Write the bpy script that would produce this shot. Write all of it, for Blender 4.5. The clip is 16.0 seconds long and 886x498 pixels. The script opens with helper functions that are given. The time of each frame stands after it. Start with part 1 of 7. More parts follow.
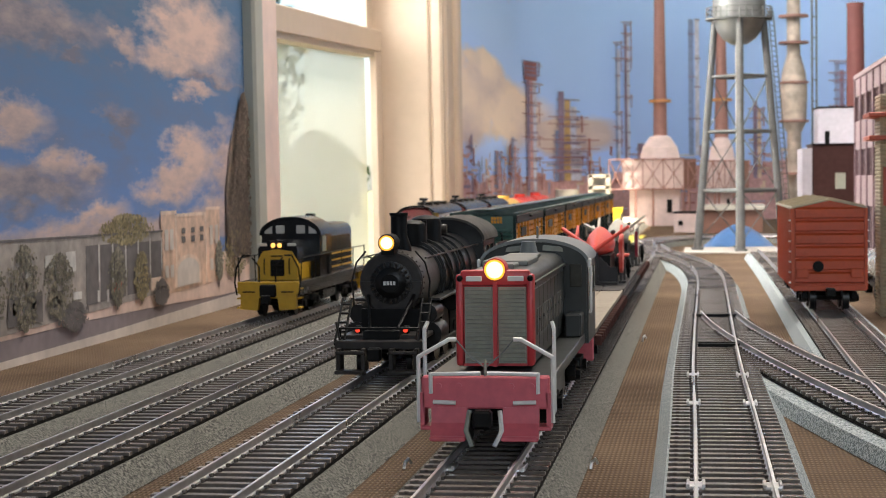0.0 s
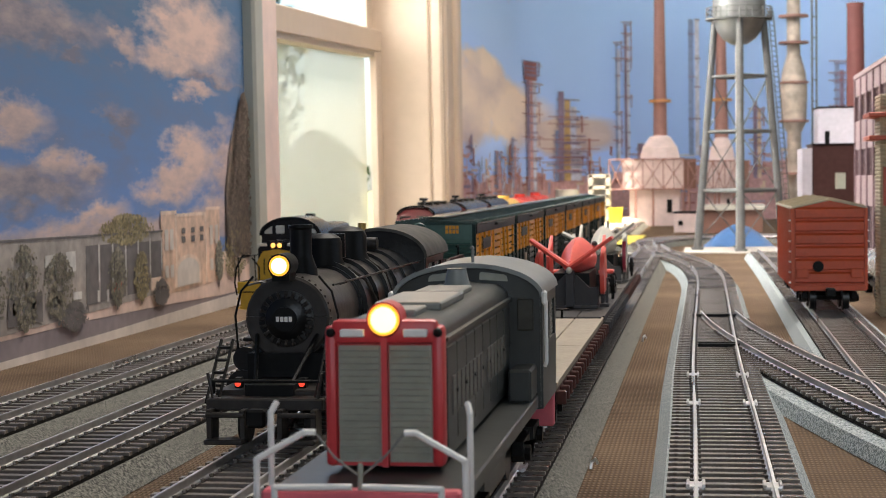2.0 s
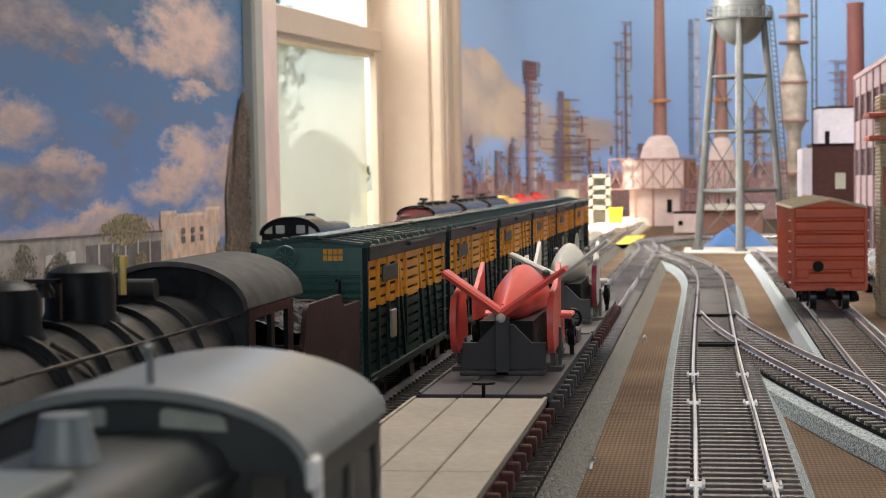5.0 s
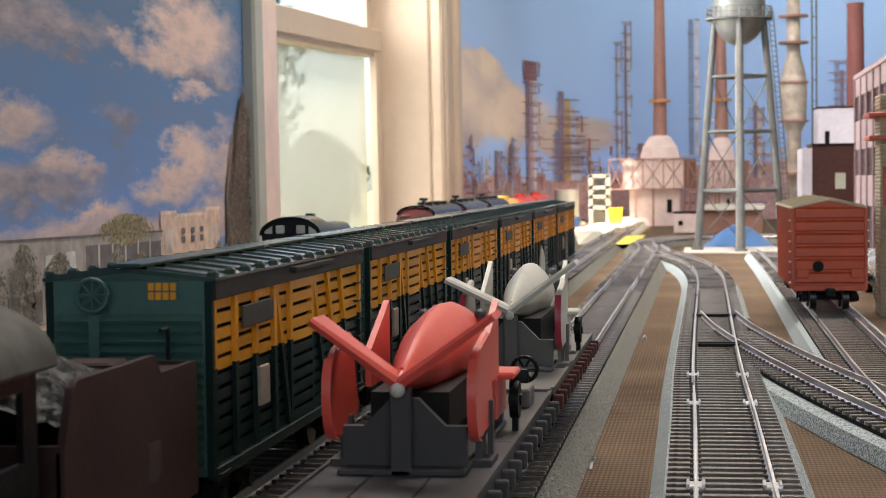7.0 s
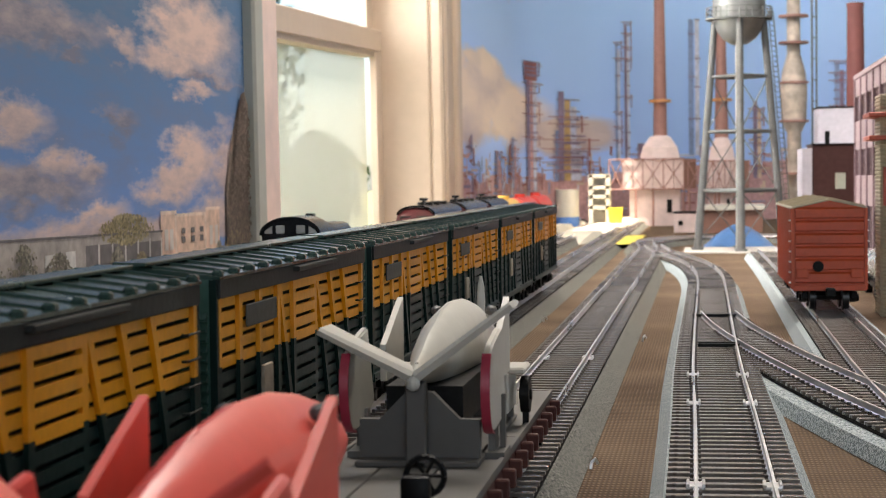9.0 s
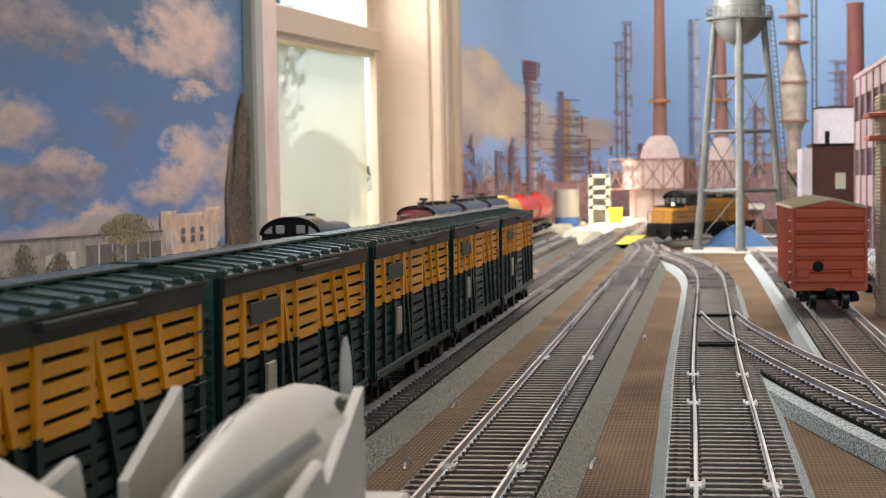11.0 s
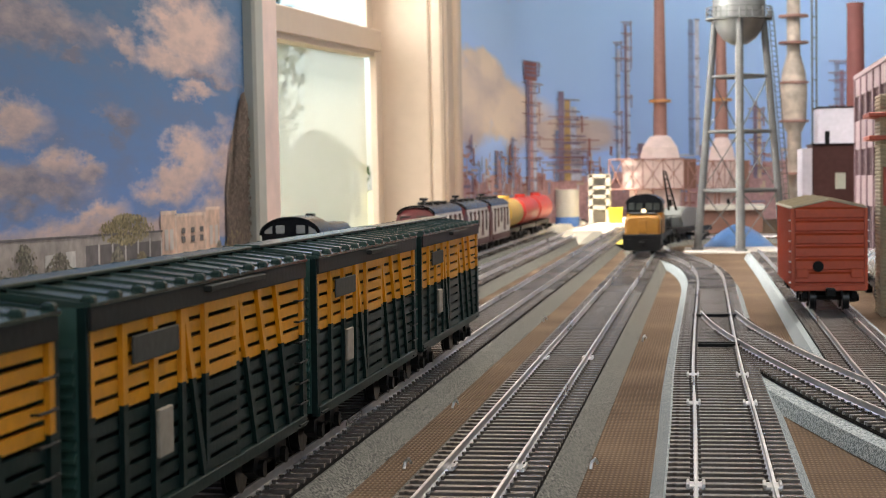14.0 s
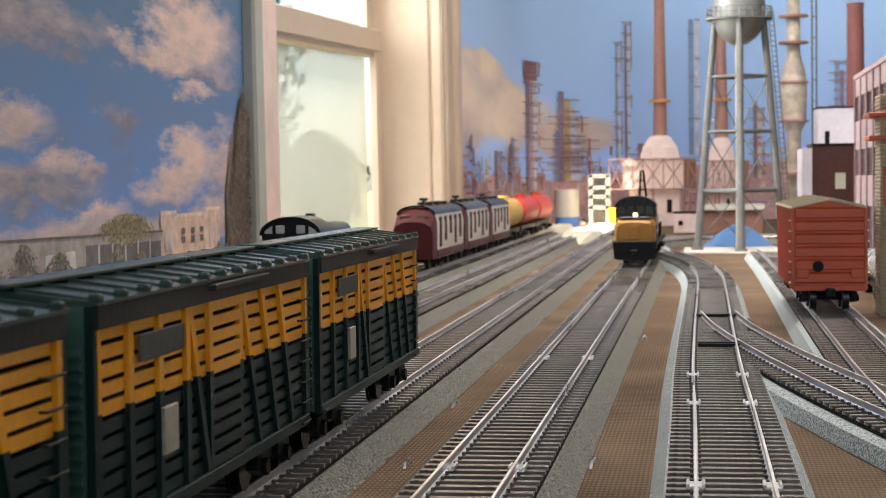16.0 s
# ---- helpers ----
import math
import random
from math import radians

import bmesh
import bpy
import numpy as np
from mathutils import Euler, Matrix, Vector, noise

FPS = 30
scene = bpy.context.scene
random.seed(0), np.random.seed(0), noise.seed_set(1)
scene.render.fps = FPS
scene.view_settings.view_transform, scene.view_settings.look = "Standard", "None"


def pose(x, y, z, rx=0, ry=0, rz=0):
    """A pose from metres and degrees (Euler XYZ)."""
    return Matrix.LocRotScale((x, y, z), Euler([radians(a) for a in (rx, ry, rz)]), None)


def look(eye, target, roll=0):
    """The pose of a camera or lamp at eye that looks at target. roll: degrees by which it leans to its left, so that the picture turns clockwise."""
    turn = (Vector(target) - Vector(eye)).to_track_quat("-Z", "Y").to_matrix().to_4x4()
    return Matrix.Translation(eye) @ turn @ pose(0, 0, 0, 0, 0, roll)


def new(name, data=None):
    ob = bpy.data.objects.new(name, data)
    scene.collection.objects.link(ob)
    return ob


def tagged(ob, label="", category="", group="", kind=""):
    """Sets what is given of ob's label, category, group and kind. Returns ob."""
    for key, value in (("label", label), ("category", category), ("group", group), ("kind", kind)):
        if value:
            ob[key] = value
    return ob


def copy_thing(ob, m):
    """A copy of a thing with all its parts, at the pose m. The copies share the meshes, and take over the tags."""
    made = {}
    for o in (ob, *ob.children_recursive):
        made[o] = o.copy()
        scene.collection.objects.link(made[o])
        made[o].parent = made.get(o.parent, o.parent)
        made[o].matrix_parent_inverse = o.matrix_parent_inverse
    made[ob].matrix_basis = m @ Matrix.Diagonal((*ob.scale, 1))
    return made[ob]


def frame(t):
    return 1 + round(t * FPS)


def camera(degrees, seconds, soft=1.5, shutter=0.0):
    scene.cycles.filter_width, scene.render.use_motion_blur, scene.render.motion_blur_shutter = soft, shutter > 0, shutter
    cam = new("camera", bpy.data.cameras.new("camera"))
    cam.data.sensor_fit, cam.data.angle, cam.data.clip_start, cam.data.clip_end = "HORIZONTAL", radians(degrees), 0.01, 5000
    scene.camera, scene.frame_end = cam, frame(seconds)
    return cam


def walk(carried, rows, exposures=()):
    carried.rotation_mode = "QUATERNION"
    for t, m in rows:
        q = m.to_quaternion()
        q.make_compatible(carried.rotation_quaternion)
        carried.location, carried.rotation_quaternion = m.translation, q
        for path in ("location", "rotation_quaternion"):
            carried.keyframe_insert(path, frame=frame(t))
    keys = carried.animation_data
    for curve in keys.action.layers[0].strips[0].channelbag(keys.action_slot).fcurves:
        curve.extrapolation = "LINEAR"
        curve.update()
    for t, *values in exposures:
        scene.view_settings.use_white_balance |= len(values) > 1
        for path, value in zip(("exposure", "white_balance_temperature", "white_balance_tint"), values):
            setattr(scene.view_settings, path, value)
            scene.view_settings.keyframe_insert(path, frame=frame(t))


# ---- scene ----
# ---------- camera ----------
cam = camera(28.22, 16.0, soft=0.65)
RZ = 0.0095            # rail head above the table top
EYE = Vector((0.0, 0.0, RZ + 0.0651))
YAW, PITCH = radians(-8.45), radians(-2.264)
AIM = EYE + Vector((math.sin(YAW) * math.cos(PITCH), math.cos(YAW) * math.cos(PITCH), math.sin(PITCH)))
walk(cam, [(0.0, look(EYE, AIM, -0.74)), (16.0, look(EYE, AIM, -0.74))])
cam.data.dof.use_dof = True
cam.data.dof.focus_distance = 0.48
cam.data.dof.aperture_fstop = 80.0
scene.view_settings.exposure = 1.15

# ---------- world, sun, lights ----------
SUN_DIR = Vector((0.15, 0.14, -0.62)).normalized()      # the way the light travels
world = bpy.data.worlds.new("world")
scene.world = world
world.use_nodes = True
wn = world.node_tree
sky = wn.nodes.new("ShaderNodeTexSky")
sky.sky_type, sky.sun_disc = "NISHITA", False
sky.sun_elevation = math.asin(-SUN_DIR.z)
sky.sun_rotation = math.atan2(-SUN_DIR.x, -SUN_DIR.y)
wn.links.new(sky.outputs[0], wn.nodes["Background"].inputs[0])
wn.nodes["Background"].inputs[1].default_value = 0.13


def lamp(name, kind, energy, matrix, color=(1, 1, 1), size=(1, 1), angle=0.5):
    d = bpy.data.lights.new(name, kind)
    d.energy, d.color = energy, color
    if kind == "AREA":
        d.shape, d.size, d.size_y = "RECTANGLE", size[0], size[1]
    else:
        d.angle = radians(angle)
    o = new(name, d)
    o.matrix_world = matrix
    return o


lamp("sun", "SUN", 9.0, look((-3, -6, 3), Vector((-3, -6, 3)) + SUN_DIR), (1.0, 0.86, 0.68), angle=0.6)
# fill lamps at two added, unseen openings, and daylight in the seen window
lamp("rear_fill", "AREA", 6.0, look((0.35, -2.42, 0.75), (0.1, 1.2, 0.0)), (0.92, 0.96, 1.0), (1.7, 1.1))
lamp("side_fill", "AREA", 1.3, look((2.42, 0.6, 0.8), (0.0, 1.4, 0.0)), (0.95, 0.97, 1.0), (1.7, 1.1))
lamp("window_daylight", "AREA", 12.0, look((-0.80, 1.35, 0.50), (0.2, 1.6, 0.0)), (1.0, 0.97, 0.92), (0.9, 0.8))
lamp("ceiling_lamp_light", "AREA", 14.5, look((0.15, 1.30, 1.42), (0.15, 1.31, 0.0)), (1.0, 0.93, 0.86), (0.7, 0.7))


# ---------- materials ----------
def mat(name, color, rough=0.6, metal=0.0, grain=400.0, vary=0.18, bump=0.0, stain=20.0, stain_amt=0.15, rand=0.0, island=0.0, coat=0.0, bump_scale=None, spec=None):
    m = bpy.data.materials.new(name)
    m.use_nodes = True
    nt = m.node_tree
    n, l = nt.nodes, nt.links
    b = n["Principled BSDF"]
    tc = n.new("ShaderNodeTexCoord")
    na, nb = n.new("ShaderNodeTexNoise"), n.new("ShaderNodeTexNoise")
    na.inputs["Scale"].default_value, nb.inputs["Scale"].default_value = grain, stain
    na.inputs["Detail"].default_value, nb.inputs["Detail"].default_value = 3, 4
    l.new(tc.outputs["Object"], na.inputs["Vector"])
    l.new(tc.outputs["Object"], nb.inputs["Vector"])
    ra, rb = n.new("ShaderNodeMapRange"), n.new("ShaderNodeMapRange")
    for r, amt, src in ((ra, vary, na), (rb, stain_amt, nb)):
        r.inputs["From Min"].default_value, r.inputs["From Max"].default_value = 0.25, 0.75
        r.inputs["To Min"].default_value, r.inputs["To Max"].default_value = 1 - amt, 1 + amt
        l.new(src.outputs["Fac"], r.inputs["Value"])
    mul = n.new("ShaderNodeMath")
    mul.operation = "MULTIPLY"
    l.new(ra.outputs[0], mul.inputs[0])
    l.new(rb.outputs[0], mul.inputs[1])
    out = mul.outputs[0]
    if rand:
        oi = n.new("ShaderNodeObjectInfo")
        rr = n.new("ShaderNodeMapRange")
        rr.inputs["To Min"].default_value, rr.inputs["To Max"].default_value = 1 - rand, 1 + rand
        l.new(oi.outputs["Random"], rr.inputs["Value"])
        m2 = n.new("ShaderNodeMath")
        m2.operation = "MULTIPLY"
        l.new(out, m2.inputs[0])
        l.new(rr.outputs[0], m2.inputs[1])
        out = m2.outputs[0]
    if island:
        gi = n.new("ShaderNodeNewGeometry")
        ri = n.new("ShaderNodeMapRange")
        ri.inputs["To Min"].default_value, ri.inputs["To Max"].default_value = 1 - island, 1 + island
        l.new(gi.outputs["Random Per Island"], ri.inputs["Value"])
        m3 = n.new("ShaderNodeMath")
        m3.operation = "MULTIPLY"
        l.new(out, m3.inputs[0])
        l.new(ri.outputs[0], m3.inputs[1])
        out = m3.outputs[0]
    mix = n.new("ShaderNodeVectorMath")
    mix.operation = "SCALE"
    mix.inputs[0].default_value = color[:3]
    l.new(out, mix.inputs["Scale"])
    l.new(mix.outputs[0], b.inputs["Base Color"])
    rg = n.new("ShaderNodeMapRange")
    rg.inputs["To Min"].default_value, rg.inputs["To Max"].default_value = max(0.03, rough - 0.1), min(1, rough + 0.1)
    l.new(nb.outputs["Fac"], rg.inputs["Value"])
    l.new(rg.outputs[0], b.inputs["Roughness"])
    b.inputs["Metallic"].default_value = metal
    b.inputs["Coat Weight"].default_value = coat
    b.inputs["Specular IOR Level"].default_value = spec if spec is not None else 0.5 if max(color) > 0.1 else 0.13
    if bump:
        src = na
        if bump_scale:
            src = n.new("ShaderNodeTexNoise")
            src.inputs["Scale"].default_value = bump_scale
            l.new(tc.outputs["Object"], src.inputs["Vector"])
        bp = n.new("ShaderNodeBump")
        bp.inputs["Strength"].default_value = min(1.0, bump)
        bp.inputs["Distance"].default_value = 0.0006
        l.new(src.outputs["Fac"], bp.inputs["Height"])
        l.new(bp.outputs[0], b.inputs["Normal"])
    return m


def glow(name, color, strength):
    m = bpy.data.materials.new(name)
    m.use_nodes = True
    b = m.node_tree.nodes["Principled BSDF"]
    b.inputs["Base Color"].default_value = (*color, 1)
    b.inputs["Emission Color"].default_value = (*color, 1)
    b.inputs["Emission Strength"].default_value = strength
    return m


def glass(name, tint=(1, 1, 1), rough=0.0):
    m = bpy.data.materials.new(name)
    m.use_nodes = True
    b = m.node_tree.nodes["Principled BSDF"]
    b.inputs["Base Color"].default_value = (*tint, 1)
    b.inputs["Roughness"].default_value = rough
    b.inputs["Transmission Weight"].default_value = 1.0
    b.inputs["IOR"].default_value = 1.02
    return m


def speckle(name, dark, light, scale, bump=0.8):
    """Granular foam or cork roadbed."""
    m = mat(name, (0.3, 0.3, 0.3), 0.95, grain=scale, bump=bump)
    nt = m.node_tree
    b = nt.nodes["Principled BSDF"]
    tc = nt.nodes.new("ShaderNodeTexCoord")
    v = nt.nodes.new("ShaderNodeTexNoise")
    v.inputs["Scale"].default_value, v.inputs["Detail"].default_value = scale * 1.6, 2
    nt.links.new(tc.outputs["Object"], v.inputs["Vector"])
    r = nt.nodes.new("ShaderNodeValToRGB")
    r.color_ramp.elements[0].position, r.color_ramp.elements[1].position = 0.40, 0.62
    r.color_ramp.elements[0].color, r.color_ramp.elements[1].color = (*dark, 1), (*light, 1)
    nt.links.new(v.outputs["Fac"], r.inputs[0])
    nt.links.new(r.outputs[0], b.inputs["Base Color"])
    return m


def fabric(name, a, c):
    """Brown ribbed matting: fine ribs across, weave dots, broad stains."""
    m = mat(name, a, 0.9, grain=900, vary=0.2, stain=9, stain_amt=0.25)
    nt = m.node_tree
    n, l = nt.nodes, nt.links
    b = n["Principled BSDF"]
    tc = n.new("ShaderNodeTexCoord")
    w1, w2 = n.new("ShaderNodeTexWave"), n.new("ShaderNodeTexWave")
    w1.bands_direction, w2.bands_direction = "Y", "X"
    w1.inputs["Scale"].default_value, w2.inputs["Scale"].default_value = 95, 260
    w1.inputs["Distortion"].default_value, w2.inputs["Distortion"].default_value = 1.2, 0.8
    w1.inputs["Detail Scale"].default_value = 0.4
    for w in (w1, w2):
        l.new(tc.outputs["Object"], w.inputs["Vector"])
    mul = n.new("ShaderNodeMath")
    mul.operation = "MULTIPLY"
    l.new(w1.outputs["Fac"], mul.inputs[0])
    l.new(w2.outputs["Fac"], mul.inputs[1])
    nz = n.new("ShaderNodeTexNoise")
    nz.inputs["Scale"].default_value, nz.inputs["Detail"].default_value = 14, 5
    l.new(tc.outputs["Object"], nz.inputs["Vector"])
    mx = n.new("ShaderNodeMix")
    mx.data_type = "RGBA"
    mx.inputs["A"].default_value, mx.inputs["B"].default_value = (*a, 1), (*c, 1)
    ad = n.new("ShaderNodeMath")
    ad.operation = "MULTIPLY_ADD"
    ad.inputs[1].default_value = 0.55
    l.new(mul.outputs[0], ad.inputs[0])
    sub = n.new("ShaderNodeMapRange")
    sub.inputs["From Min"].default_value, sub.inputs["From Max"].default_value = 0.3, 0.8
    sub.inputs["To Max"].default_value = 0.55
    l.new(nz.outputs["Fac"], sub.inputs["Value"])
    l.new(sub.outputs[0], ad.inputs[2])
    l.new(ad.outputs[0], mx.inputs["Factor"])
    l.new(mx.outputs["Result"], b.inputs["Base Color"])
    bp = n.new("ShaderNodeBump")
    bp.inputs["Strength"].default_value, bp.inputs["Distance"].default_value = 0.9, 0.0008
    l.new(mul.outputs[0], bp.inputs["Height"])
    l.new(bp.outputs[0], b.inputs["Normal"])
    return m


def sky_print(name, blobs, deep, pale, cloud_light, cloud_dark, z0, z1, scale=16.0, squeeze=0.36, bend=(0.22, 0.075)):
    """Printed sky on the backdrop: a blue ramp with soft clouds. blobs: (along, up, half length, half height)."""
    m = bpy.data.materials.new(name)
    m.use_nodes = True
    nt = m.node_tree
    n, l = nt.nodes, nt.links
    b = n["Principled BSDF"]
    b.inputs["Roughness"].default_value = 0.75
    tc = n.new("ShaderNodeTexCoord")
    sep = n.new("ShaderNodeSeparateXYZ")
    l.new(tc.outputs["UV"], sep.inputs[0])

    def math_(op, x, y=None, z=None, clamp=False):
        k = n.new("ShaderNodeMath")
        k.operation, k.use_clamp = op, clamp
        for i, v in enumerate((x, y, z)):
            if v is None:
                continue
            if isinstance(v, (int, float)):
                k.inputs[i].default_value = v
            else:
                l.new(v, k.inputs[i])
        return k.outputs[0]

    sq = n.new("ShaderNodeVectorMath")
    sq.operation = "MULTIPLY"
    sq.inputs[1].default_value = (squeeze, 1.0, 1.0)
    l.new(tc.outputs["UV"], sq.inputs[0])
    nz = n.new("ShaderNodeTexNoise")
    nz.inputs["Scale"].default_value, nz.inputs["Detail"].default_value, nz.inputs["Roughness"].default_value = scale, 9, 0.62
    l.new(sq.outputs[0], nz.inputs["Vector"])
    nb = n.new("ShaderNodeTexNoise")
    nb.inputs["Scale"].default_value, nb.inputs["Detail"].default_value = scale * 0.8, 5
    off = n.new("ShaderNodeVectorMath")
    off.operation = "ADD"
    off.inputs[1].default_value = (3.1, 1.7, 0)
    l.new(sq.outputs[0], off.inputs[0])
    l.new(off.outputs[0], nb.inputs["Vector"])
    ramp = n.new("ShaderNodeMapRange")
    ramp.inputs["From Min"].default_value, ramp.inputs["From Max"].default_value = z0, z1
    l.new(sep.outputs[1], ramp.inputs["Value"])
    base = n.new("ShaderNodeMix")
    base.data_type = "RGBA"
    base.inputs["A"].default_value, base.inputs["B"].default_value = (*pale, 1), (*deep, 1)
    l.new(ramp.outputs[0], base.inputs["Factor"])
    sw1 = n.new("ShaderNodeSeparateColor")
    l.new(nz.outputs["Color"], sw1.inputs[0])
    bent_u = math_("MULTIPLY_ADD", sw1.outputs[0], bend[0], math_("SUBTRACT", sep.outputs[0], bend[0] * 0.5))
    bent_v = math_("MULTIPLY_ADD", sw1.outputs[1], bend[1], math_("SUBTRACT", sep.outputs[1], bend[1] * 0.5))
    field = None
    for (u, v, ru, rv) in blobs:
        dx = math_("MULTIPLY", math_("SUBTRACT", bent_u, u), 1 / ru)
        dy = math_("MULTIPLY", math_("SUBTRACT", bent_v, v), 1 / rv)
        d = math_("SUBTRACT", 1.0, math_("POWER", math_("ADD", math_("MULTIPLY", dx, dx), math_("MULTIPLY", dy, dy)), 0.5))
        field = d if field is None else math_("MAXIMUM", field, d)
    warp = math_("MULTIPLY_ADD", nz.outputs["Fac"], 3.6, -1.75)
    edge = math_("MULTIPLY", math_("ADD", math_("MULTIPLY", field, 1.9), math_("MULTIPLY", warp, 0.8)), 1.6, clamp=True)
    tone = n.new("ShaderNodeMix")
    tone.data_type = "RGBA"
    tone.inputs["A"].default_value, tone.inputs["B"].default_value = (*cloud_dark, 1), (*cloud_light, 1)
    l.new(math_("MULTIPLY_ADD", nb.outputs["Fac"], 4.2, math_("MULTIPLY_ADD", field, 0.9, -1.85), clamp=True), tone.inputs["Factor"])
    fin = n.new("ShaderNodeMix")
    fin.data_type = "RGBA"
    l.new(edge, fin.inputs["Factor"])
    l.new(base.outputs["Result"], fin.inputs["A"])
    l.new(tone.outputs["Result"], fin.inputs["B"])
    l.new(fin.outputs["Result"], b.inputs["Base Color"])
    return m


def cloud_print(name, clouds, deep, pale, cloud_light, cloud_dark, z0, z1):
    """Printed dusk sky: each cloud is (along, up, half length, half height, tone), ragged at the edge."""
    m = bpy.data.materials.new(name)
    m.use_nodes = True
    nt = m.node_tree
    n, l = nt.nodes, nt.links
    b = n["Principled BSDF"]
    b.inputs["Roughness"].default_value = 0.75
    tc = n.new("ShaderNodeTexCoord")
    sep = n.new("ShaderNodeSeparateXYZ")
    l.new(tc.outputs["UV"], sep.inputs[0])

    def calc(op, x, y=None, z=None, clamp=False):
        k = n.new("ShaderNodeMath")
        k.operation, k.use_clamp = op, clamp
        for i, v in enumerate((x, y, z)):
            if isinstance(v, (int, float)):
                k.inputs[i].default_value = v
            elif v is not None:
                l.new(v, k.inputs[i])
        return k.outputs[0]

    def grain(scale, detail, rough, shift):
        mp = n.new("ShaderNodeMapping")
        mp.inputs["Scale"].default_value = (0.30, 1.0, 1.0)
        mp.inputs["Location"].default_value = (shift, shift * 0.7, 0)
        l.new(tc.outputs["UV"], mp.inputs["Vector"])
        t = n.new("ShaderNodeTexNoise")
        t.inputs["Scale"].default_value, t.inputs["Detail"].default_value, t.inputs["Roughness"].default_value = scale, detail, rough
        l.new(mp.outputs[0], t.inputs["Vector"])
        return t

    def blend(fac, x, y):
        k = n.new("ShaderNodeMix")
        k.data_type = "RGBA"
        for key, v in (("Factor", fac), ("A", x), ("B", y)):
            if isinstance(v, tuple):
                k.inputs[key].default_value = (*v, 1)
            else:
                l.new(v, k.inputs[key])
        return k.outputs["Result"]

    ramp = n.new("ShaderNodeMapRange")
    ramp.inputs["From Min"].default_value, ramp.inputs["From Max"].default_value = z0, z1
    l.new(sep.outputs[1], ramp.inputs["Value"])
    streak, edge_n, tone_n, fine = grain(55, 6, 0.6, 5.0), grain(85, 8, 0.62, 0.0), grain(120, 6, 0.6, 2.3), grain(420, 4, 0.6, 8.0)
    base = blend(ramp.outputs[0], pale, deep)
    base = blend(calc("MULTIPLY_ADD", streak.outputs["Fac"], 2.6, -1.05, True), base, blend(streak.outputs["Fac"], base, cloud_dark))
    warp = n.new("ShaderNodeSeparateColor")
    l.new(edge_n.outputs["Color"], warp.inputs[0])
    wu = calc("MULTIPLY_ADD", warp.outputs[0], 0.085, calc("SUBTRACT", sep.outputs[0], 0.0425))
    wv = calc("MULTIPLY_ADD", warp.outputs[1], 0.026, calc("SUBTRACT", sep.outputs[1], 0.013))
    ragged = calc("MULTIPLY_ADD", edge_n.outputs["Fac"], 1.5, calc("MULTIPLY_ADD", fine.outputs["Fac"], 0.16, -0.76))
    col = base
    for u, v, ru, rv, tone in clouds:
        dx = calc("MULTIPLY", calc("SUBTRACT", wu, u), 1 / ru)
        dy = calc("MULTIPLY", calc("SUBTRACT", wv, v), 1 / rv)
        d = calc("POWER", calc("ADD", calc("MULTIPLY", dx, dx), calc("MULTIPLY", dy, dy)), 0.5)
        inside = calc("ADD", calc("SUBTRACT", 1.0, d), ragged)
        alpha = calc("MULTIPLY", inside, 1.5, clamp=True)
        lit = calc("MULTIPLY_ADD", dy, 0.20, calc("MULTIPLY_ADD", tone_n.outputs["Fac"], 1.3, tone - 0.68), True)
        col = blend(alpha, col, blend(lit, cloud_dark, cloud_light))
    l.new(col, b.inputs["Base Color"])
    return m


M_RAIL = mat("nickel_silver_rail", (0.86, 0.85, 0.86), 0.30, 1.0, 300, 0.1, stain=15, stain_amt=0.2)
M_TIE = mat("brown_plastic_tie", (0.150, 0.125, 0.107), 0.28, 0, 700, 0.3, 0.25, 30, 0.2, rand=0.2, spec=0.7)
M_CORK = speckle("grey_cork", (0.022, 0.022, 0.018), (0.26, 0.252, 0.215), 1000, 0.5)
M_FOAM = speckle("pale_blue_grey_foam", (0.13, 0.16, 0.165), (0.52, 0.57, 0.58), 1000, 0.5)
M_GAP = mat("shade_between_ties", (0.006, 0.005, 0.004), 0.8, 0, 600, 0.3, 0.3)
M_MAT = fabric("brown_matting", (0.080, 0.052, 0.034), (0.29, 0.200, 0.130))
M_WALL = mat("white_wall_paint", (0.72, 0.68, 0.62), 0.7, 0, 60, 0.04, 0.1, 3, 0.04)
# darkened for unseen walls, ceiling and floor, to lower the bounced fill
M_WALL2 = mat("low_bounce_wall", (0.26, 0.24, 0.22), 0.8, 0, 60, 0.06, 0.1, 3, 0.06)
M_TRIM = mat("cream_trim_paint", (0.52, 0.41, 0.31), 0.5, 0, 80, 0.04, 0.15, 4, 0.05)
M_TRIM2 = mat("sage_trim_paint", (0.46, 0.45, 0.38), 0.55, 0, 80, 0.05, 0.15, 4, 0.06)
M_GLASS = glass("window_glass")
M_BLACK = mat("black_loco_paint", (0.006, 0.006, 0.0065), 0.24, 0, 500, 0.2, 0.1, 40, 0.3, spec=0.28)
M_SOOT = mat("sooty_black_metal", (0.0075, 0.0068, 0.0062), 0.30, 0.0, 350, 0.3, 0.25, 30, 0.35, spec=0.32)
M_GRAPH = mat("dark_grey_smokebox", (0.036, 0.030, 0.026), 0.36, 0.0, 350, 0.3, 0.25, 30, 0.3, spec=0.28)
M_DARKP = mat("matt_black_plastic", (0.007, 0.0066, 0.0062), 0.45, 0, 500, 0.25, 0.2)
# switcher grey in two tones: shaded sides, then lit tops, put into the colour
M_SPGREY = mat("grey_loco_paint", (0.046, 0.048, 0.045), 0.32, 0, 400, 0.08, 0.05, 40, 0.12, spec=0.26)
M_SPROOF = mat("lightened_grey_paint", (0.200, 0.208, 0.195), 0.34, 0, 400, 0.08, 0.05, 40, 0.12)
